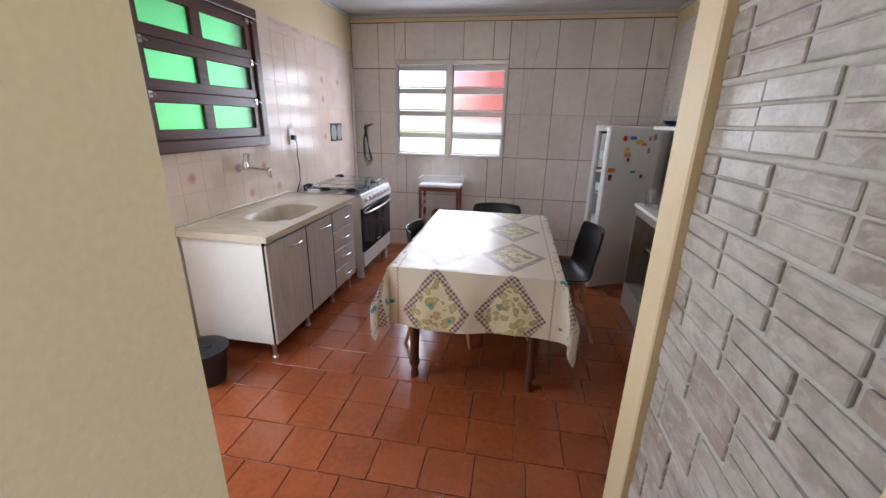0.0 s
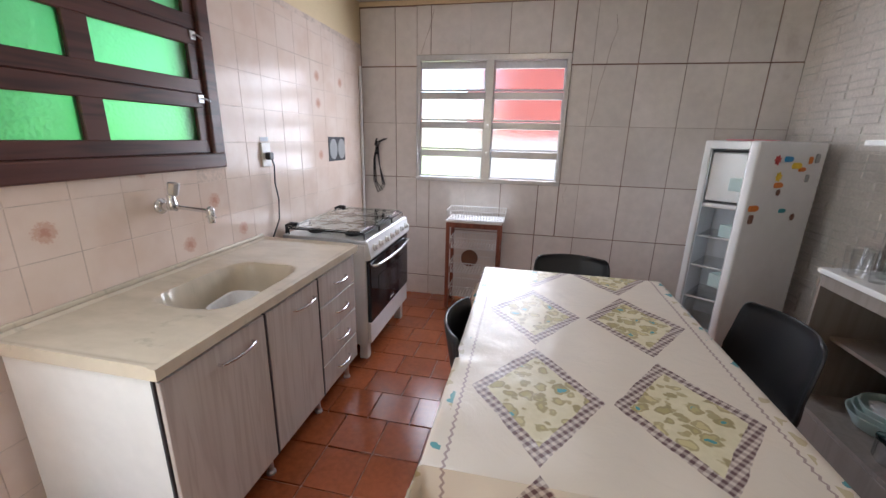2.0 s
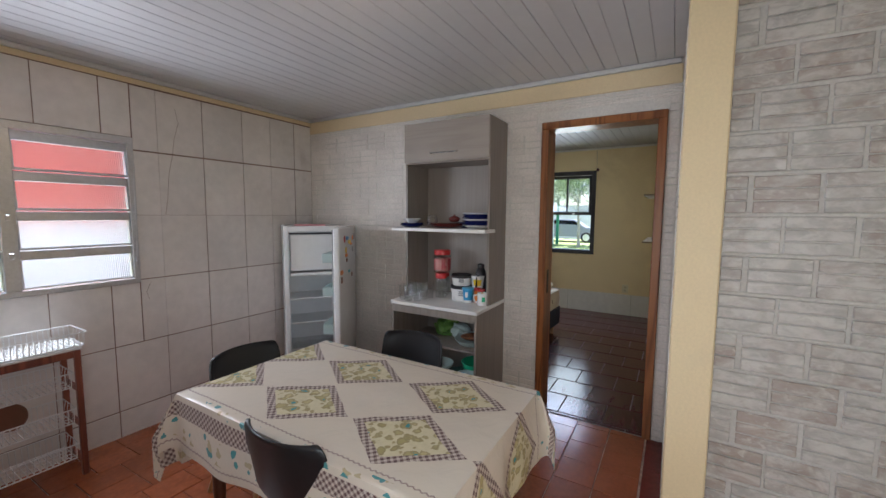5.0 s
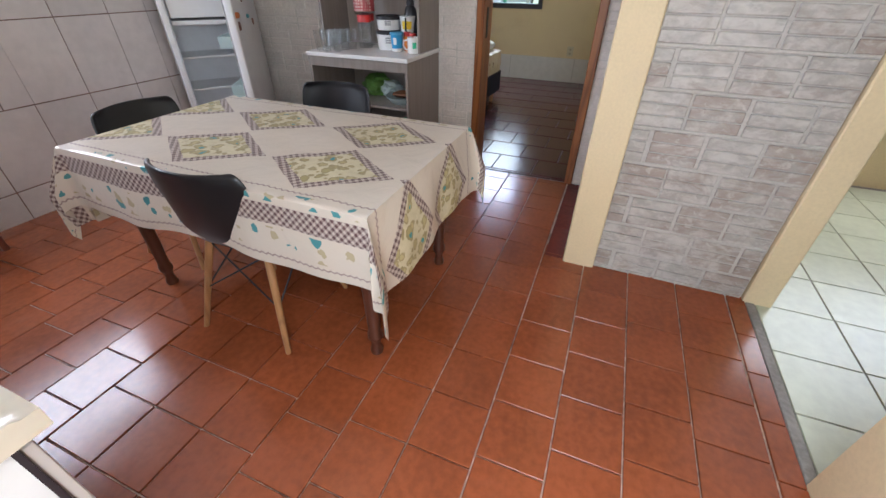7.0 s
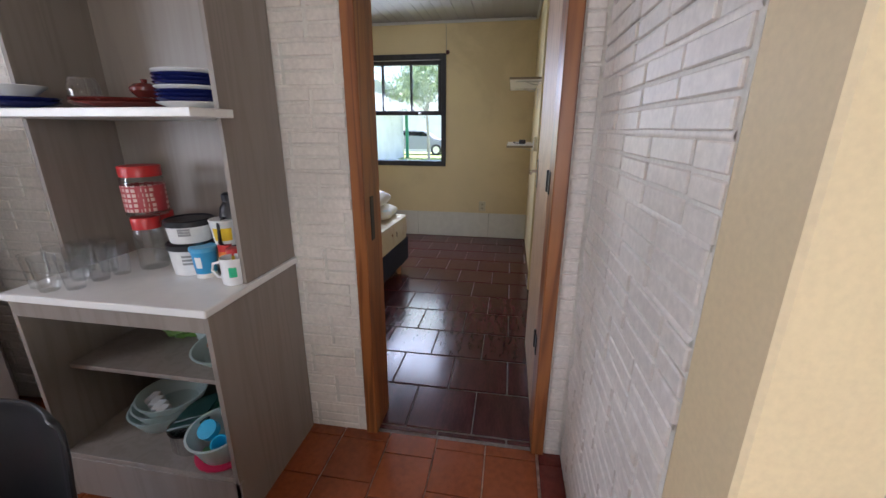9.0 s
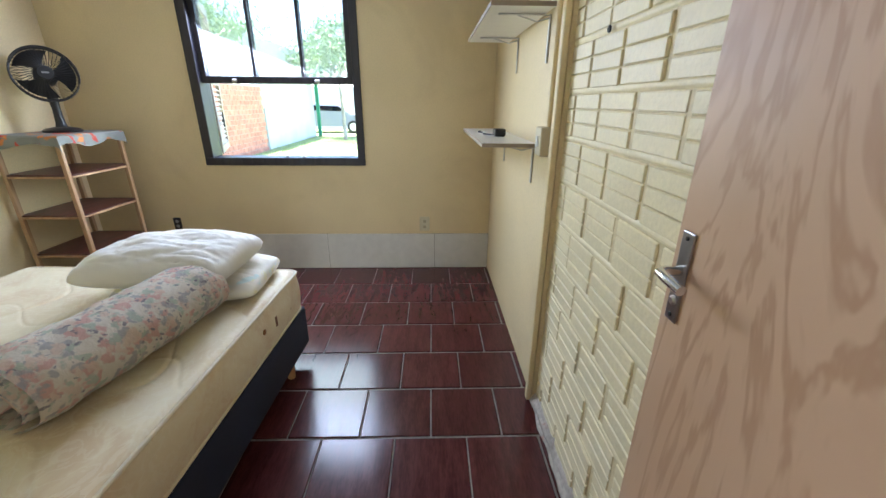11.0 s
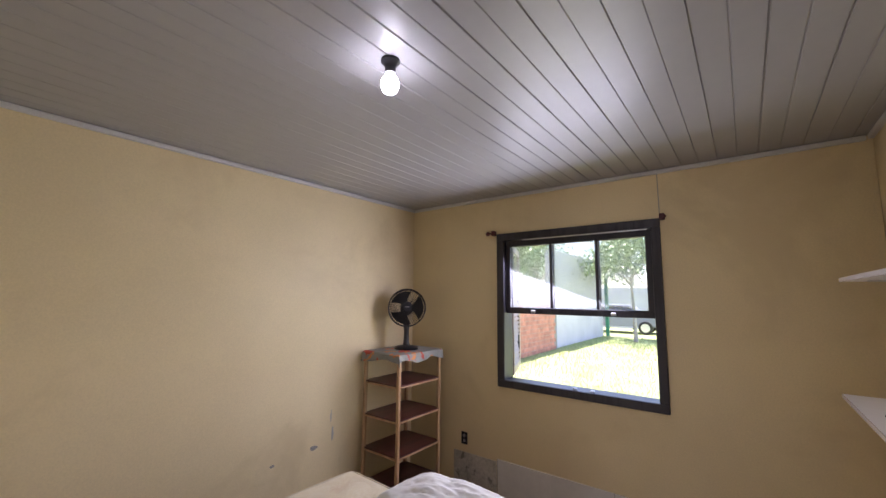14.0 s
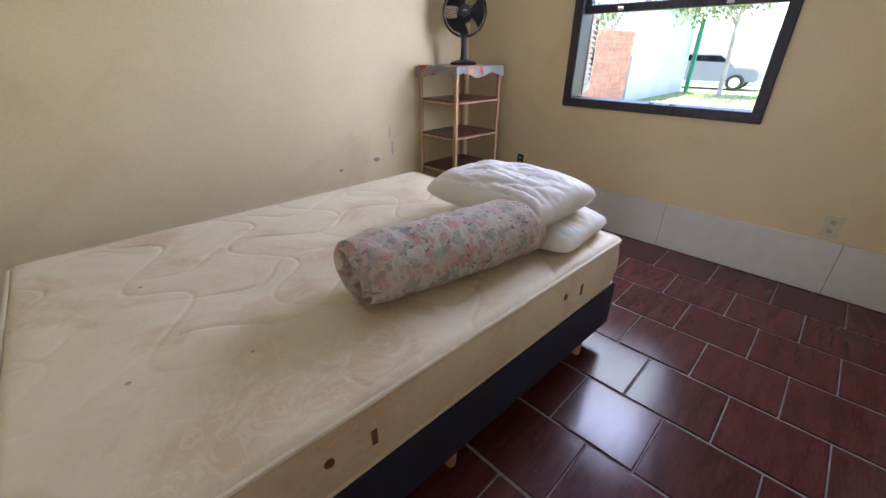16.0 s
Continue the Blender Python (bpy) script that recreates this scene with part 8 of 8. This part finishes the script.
rk = random.Random(21)
shifts = {j: rk.choice((0.0, 0.0, 0.05, 0.11, 0.11, 0.16)) for j in range(-40, 40)}
lay_floor(floor, clipped_pieces(KX0, KX1, 0.735, KY1, 0.2185, 0.2195, 0.03, 2.135, lambda j: shifts[j],
                                lambda c, d, a, b: not (c > 0.60 and a < 1.695)), 0.006, 0.002, TERRACOTTA, lambda y: fall(y) + 0.004, 1, 0.12)
DARK_TERRA = surface("dark_red_floor_tile", (0.16, 0.026, 0.018), 0.2, fine=40, coarse=3, var=0.2, bumps=0.06, per_piece=0.1, rough_var=0.16)
lay_floor(floor, clipped_pieces(0.62, KX1, 1.59, 1.694, 0.30, 0.104, 0.05, 1.59, lambda j: 0.0), 0.006, 0.002, DARK_TERRA, lambda y: 0.0045, 6, 0.05)
lay_floor(floor_bed, [(a, b, c, d) for c, d, a, b in clipped_pieces(BY0 - 0.01, 4.6, KX1 + 0.02, BX1, 0.3175, 0.3145, 2.142, 3.247, lambda j: 0.16 if j % 2 else 0.0)],
          0.009, 0.003, OXBLOOD, lambda y: 0.002, 2, 0.10)
lay_floor(floor_front, clipped_pieces(-1.0, 2.4, -0.9, 0.695, 0.31, 0.31, 0.0, 0.695, lambda j: 0.0), 0.006, 0.002, PALE_TILE, lambda y: 0.001, 3, 0.05)
lay_floor(floor_veranda, clipped_pieces(-4.44, -1.895, 0.0, 4.6, 0.42, 0.42, -2.0, 1.2, lambda j: 0.21 if j % 2 else 0.0), 0.005, 0.002, PALE_TILE, lambda y: -0.019, 7, 0.05)


def upright(parent, pieces, face, mat, gap, bev, t, seed, name="tile"):
    """Wall pieces: face turns a wall place (along, up) into a pose whose x runs along, y up and z out of the wall."""
    made = {}
    rnd = random.Random(seed)
    for c, d, a, b in pieces:
        w, h = round(d - c, 2), round(b - a, 2)
        lay(parent, name, made, (w, h), lambda: tile_mesh(w, h, t, gap, bev, mat), face(c, a, rnd.uniform(-0.0006, 0.0006)))


# hairline cracks across the big tiles
for pts in (((0.315, 2.30), (0.335, 2.20), (0.30, 2.08), (0.285, 1.96), (0.25, 1.80), (0.235, 1.62), (0.215, 1.50)), ((0.09, 1.00), (0.06, 0.93), (0.075, 0.87)), ((-1.09, 2.38), (-1.12, 2.26), (-1.16, 2.16), (-1.20, 2.05))):
    ob = structure("tile_crack", tube(bmesh.new(), [(x, KY1 - 0.0002, z) for x, z in pts], 0.0014, 4), WALL_GROUT, "thin dark crack across a wall tile", category="crack")


# big white tiles on the window wall
def off_window(c, d, a, b):
    return not (c > -1.24 and d < 0.03 and a > 1.0 and b < 2.045)


xs = [KX0, -1.424, -1.114, -0.788, -0.468, -0.146, 0.184, 0.515, 0.855, 1.133, 1.407, KX1 - 0.002]
zs = [-0.11, 0.093, 0.565, 1.026, 1.493, 1.958, 2.412]
pieces = []
for j in range(len(zs) - 1):
    for i in range(len(xs) - 1):
        c, d, a, b = xs[i], xs[i + 1], zs[j], zs[j + 1]
        # cut the tiles round the window
        if d <= -1.235 or c >= 0.025 or b <= 1.005 or a >= 2.04:
            pieces.append((c, d, a, b))
            continue
        if c < -1.235:
            pieces.append((c, -1.237, a, b))
        if d > 0.025:
            pieces.append((0.027, d, a, b))
        lo, hi = max(c, -1.235), min(d, 0.025)
        if a < 1.005:
            pieces.append((lo, hi, a, 1.003))
        if b > 2.04:
            pieces.append((lo, hi, 2.042, b))
pieces = [p for p in pieces if p[1] - p[0] > 0.012 and p[3] - p[2] > 0.012]
upright(wall_n, pieces, lambda c, a, e: Matrix.Translation((c, KY1 + e, a)) @ Matrix.Rotation(radians(90), 4, 'X'), WALL_TILE, 0.005, 0.0012, 0.007, 4)


def rose_tile_material(name, rose):
    m, nt, bs = nodes_of(name)
    p = place(nt)
    oi = nt.nodes.new("ShaderNodeObjectInfo")
    out = mix(nt, ramp(nt, noise_at(nt, p, 5, 4), 0.3, 0.7), (0.70, 0.55, 0.46), (0.78, 0.66, 0.58))
    out = mix(nt, M(nt, 'MULTIPLY', oi.outputs["Random"], 0.35), out, (0.74, 0.60, 0.50))
    if rose:
        tc = nt.nodes.new("ShaderNodeTexCoord")
        sp = nt.nodes.new("ShaderNodeSeparateXYZ")
        nt.links.new(tc.outputs["Object"], sp.inputs[0])
        nz = noise_at(nt, tc.outputs["Object"], 90, 3)
        r = M(nt, 'SQRT', M(nt, 'ADD', M(nt, 'POWER', M(nt, 'SUBTRACT', sp.outputs[0], 0.085), 2), M(nt, 'POWER', M(nt, 'SUBTRACT', sp.outputs[1], 0.085), 2)))
        rr = M(nt, 'ADD', r, M(nt, 'MULTIPLY', M(nt, 'SUBTRACT', nz, 0.5), 0.045))
        out = mix(nt, M(nt, 'MULTIPLY', ramp(nt, rr, 0.040, 0.026), 0.75), out, (0.60, 0.36, 0.27))
        out = mix(nt, M(nt, 'MULTIPLY', ramp(nt, rr, 0.020, 0.008), 0.6), out, (0.50, 0.24, 0.17))
    nt.links.new(out, bs.inputs["Base Color"])
    bs.inputs["Roughness"].default_value = 0.20
    bs.inputs["Specular IOR Level"].default_value = 0.3
    bump(nt, bs, noise_at(nt, p, 14, 2), 0.03, 0.01)
    return m


ROSE, PLAIN_PINK = rose_tile_material("pink_tile_with_rose", True), rose_tile_material("pink_wall_tile", False)
GROUT_PINK = surface("dirty_pink_grout", (0.65, 0.53, 0.45), 0.8, fine=70, coarse=4, var=0.2, bumps=0.3)
wall_tiles = structure("tiled_splashback", wall_with_hole("x", KX0 - 0.0075, KX0 - 0.001, 1.82, 4.93, fall(4.0) - 0.06, 2.13, [(2.095, 3.15, 1.22, 2.125)]), GROUT_PINK,
                       "glossy pink wall tiles with small rose motifs", category="wall tiles")
P = 0.1775
made = {}
rnd = random.Random(8)
for j in range(13):
    for i in range(19):
        c, d = max(1.82, 2.635 + (i - 5) * P), min(4.925, 2.635 + (i - 4) * P)
        a, b = 0.975 + (j - 6) * P, 0.975 + (j - 5) * P
        a, b = max(a, -0.06), min(b, 2.14 if d < 3.4 else 2.10)
        if d - c < 0.02 or b - a < 0.02:
            continue
        spans = [(c, d)]
        if b > 1.215 + 0.01 and a < 2.125:
            if c >= 2.09 and d <= 3.156:
                if a >= 1.215:
                    continue
                b = min(b, 1.214)
            elif c < 2.09 < d:
                spans = [(c, 2.089)]
            elif c < 3.156 < d:
                spans = [(3.157, d)]
        for c1, d1 in spans:
            if d1 - c1 < 0.015 or b - a < 0.015:
                continue
            rose = rnd.random() < 0.17
            w, h = round(d1 - c1, 3), round(b - a, 3)
            key = (w, h, rose)
            m = Matrix.Translation((KX0 + rnd.uniform(-0.0005, 0.0005), c1, a)) @ Matrix.Rotation(radians(90), 4, 'Z') @ Matrix.Rotation(radians(90), 4, 'X')
            lay(wall_tiles, "tile", made, key, lambda: tile_mesh(w, h, 0.006, 0.0022, 0.0008, ROSE if rose else PLAIN_PINK), m)

# white skirting tiles in the bedroom
skirt = structure("tile_skirting", B(BX1 - 0.006, 1.642, 0.0, BX1 - 0.0005, 3.96, 0.322), CONCRETE, "band of white tiles along the bedroom window wall", category="tile band")
ys = [1.645, 2.113, 2.574, 3.039, 3.50, 3.955]
WHITE_SKIRT = surface("white_skirting_tile", (0.72, 0.71, 0.68), 0.2, fine=14, coarse=2, var=0.05, stain=(0.60, 0.57, 0.52), bumps=0.02, per_piece=0.02)
upright(skirt, [(-b, -a, 0.004, 0.325) for a, b in zip(ys, ys[1:])],
        lambda c, a, e: Matrix.Translation((BX1 - 0.010 + e, -c, a)) @ Matrix.Rotation(radians(-90), 4, 'Z') @ Matrix.Rotation(radians(90), 4, 'X'), WHITE_SKIRT, 0.003, 0.001, 0.004, 5)
structure("bare_patch", B(BX1 - 0.004, 3.965, 0.0, BX1 - 0.0005, 4.40, 0.30, 0.001), surface("bare_stained_plaster", (0.50, 0.47, 0.42), 0.8, fine=40, coarse=5, var=0.18, stain=(0.14, 0.13, 0.12), stain_at=(0.58, 0.66), stain_scale=9, bumps=0.5),
          "bare plaster patch with black damp marks", category="wall patch")


def furrowed_brick(w, h, t, mat, groove=0.0022):
    """A hollow clay brick seen on its grooved face: three raised bands."""
    b = bmesh.new()
    band = h / 3
    for k in range(3):
        box(b, 0.0, k * band + (0.0 if k == 0 else groove), -t, w, (k + 1) * band - (0.0 if k == 2 else groove), 0.0, min(0.003, w / 4))
    return mesh_of("brick", b, mat)


def mortar_bed(parent, length, face, along0, z, half, out, mat, seed):
    """A trowelled bed between two courses: a low uneven roll."""
    b = bmesh.new()
    n = max(8, int(length / 0.03))

    def f(u, v):
        x = length * u
        w = noise.noise(Vector((x * 11, v * 2, seed * 1.7)))
        return Vector((x, (v - 0.5) * 2 * half * (1 + 0.25 * noise.noise(Vector((x * 17, seed, 4)))), out * math.sin(math.pi * v) ** 0.45 + 0.0014 * w))

    grid_sheet(b, n, 5, f)
    bmesh.ops.recalc_face_normals(b, faces=b.faces)
    ob = new("mortar_bed", mesh_of("mortar_bed", b, mat, True))
    ob.parent = parent
    ob.matrix_basis = face(along0, z, 0.0)


def brick_field(parent, along0, along1, z0, z1, face, mat, seed, holes=(), start=0.0, lift=0.010, skew=0.35, groove=0.0022,
                bw=0.205, bh=0.1525, gap=0.013, bed=None, bed_out=0.0):
    rnd = random.Random(seed)
    made = {}
    j = 0
    z = z0
    while z < z1 - 0.03:
        top = min(z + bh, z1)
        if bed and z > z0 + 0.01:
            runs = [(along0, along1)]
            for h0, h1, hz0, hz1 in holes:
                if hz0 < z < hz1:
                    runs = [r for p, q in runs for r in ((p, min(q, h0)), (max(p, h1), q)) if r[1] - r[0] > 0.03]
            for p, q in runs:
                mortar_bed(parent, q - p, face, p, z, gap * 0.62, bed_out, bed, j + seed)
        x = along0 - (start + (bw / 2 if j % 2 else 0))
        while x < along1 - 0.02:
            c, d = max(along0, x + gap / 2), min(along1, x + bw - gap / 2)
            x += bw
            if d - c < 0.02:
                continue
            spans = [(c, d)]
            for h0, h1, hz0, hz1 in holes:
                out = []
                for p, q in spans:
                    if top <= hz0 or z >= hz1 or q <= h0 or p >= h1:
                        out.append((p, q))
                    else:
                        if p < h0:
                            out.append((p, h0))
                        if q > h1:
                            out.append((h1, q))
                spans = out
            for p, q in spans:
                if q - p < 0.02:
                    continue
                w, h = round(q - p, 2), round(top - z - gap, 2)
                if h < 0.02:
                    continue
                m = face(p, z + gap / 2 + rnd.uniform(-0.002, 0.002), lift + rnd.uniform(-0.003, 0.003)) @ Matrix.Rotation(radians(rnd.uniform(-skew, skew)), 4, 'Z') @ Matrix.Rotation(radians(rnd.uniform(-skew, skew)), 4, 'Y')
                lay(parent, "brick", made, (w, h), lambda: furrowed_brick(w, h, 0.014, mat, groove), m)
        z += bh
        j += 1


def facing_minus_x(x):
    return lambda p, z, e: Matrix.Translation((x - e, -p, z)) @ Matrix.Rotation(radians(-90), 4, 'Z') @ Matrix.Rotation(radians(90), 4, 'X')


def facing_plus_y(y):
    return lambda p, z, e: Matrix.Translation((-p, y + e, z)) @ Matrix.Rotation(radians(180), 4, 'Z') @ Matrix.Rotation(radians(90), 4, 'X')


def facing_plus_x(x):
    return lambda p, z, e: Matrix.Translation((x + e, p, z)) @ Matrix.Rotation(radians(90), 4, 'Z') @ Matrix.Rotation(radians(90), 4, 'X')


brick_field(wall_e, 2.56, BY1 - 0.006, -0.023, 2.50, facing_plus_x(BX0 + 0.012), YELLOW_BRICK, 15, lift=0.004, groove=0.0015, start=0.05, skew=0.3, bw=0.2213, bh=0.1617, gap=0.014, bed=YELLOW_BRICK, bed_out=0.0035)
brick_field(wall_brick, -1.43, -0.755, -0.036, 2.48, facing_minus_x(0.635), WHITEWASH, 11, start=0.122, lift=0.0065, skew=0.6, groove=0.0025,
            bw=0.2035, bh=0.1559, gap=0.014, bed=MORTAR_WHITE, bed_out=0.005)
brick_field(wall_e, -KY1 + 0.005, -1.60, -0.02, 2.335, facing_minus_x(KX1), WHITEWASH_CLEAN, 12, holes=[(-2.475, -1.66, -1, 2.19)], lift=0.006, start=0.03, groove=0.0045, bed=WHITEWASH_CLEAN, bed_out=0.0035)
brick_field(wall_jog, -KX1 + 0.012, -0.765, -0.02, 2.45, facing_plus_y(1.585), WHITEWASH_CLEAN, 13, lift=0.006, start=0.08, groove=0.004, bed=WHITEWASH_CLEAN, bed_out=0.0035)
brick_field(wall_bs, -3.46, -1.80, -0.023, 2.50, facing_plus_y(1.618), YELLOW_BRICK, 14, lift=0.0052, start=0.1443, skew=0.35, groove=0.0017,
            bw=0.2213, bh=0.1617, gap=0.017, bed=YELLOW_BRICK, bed_out=0.0046)
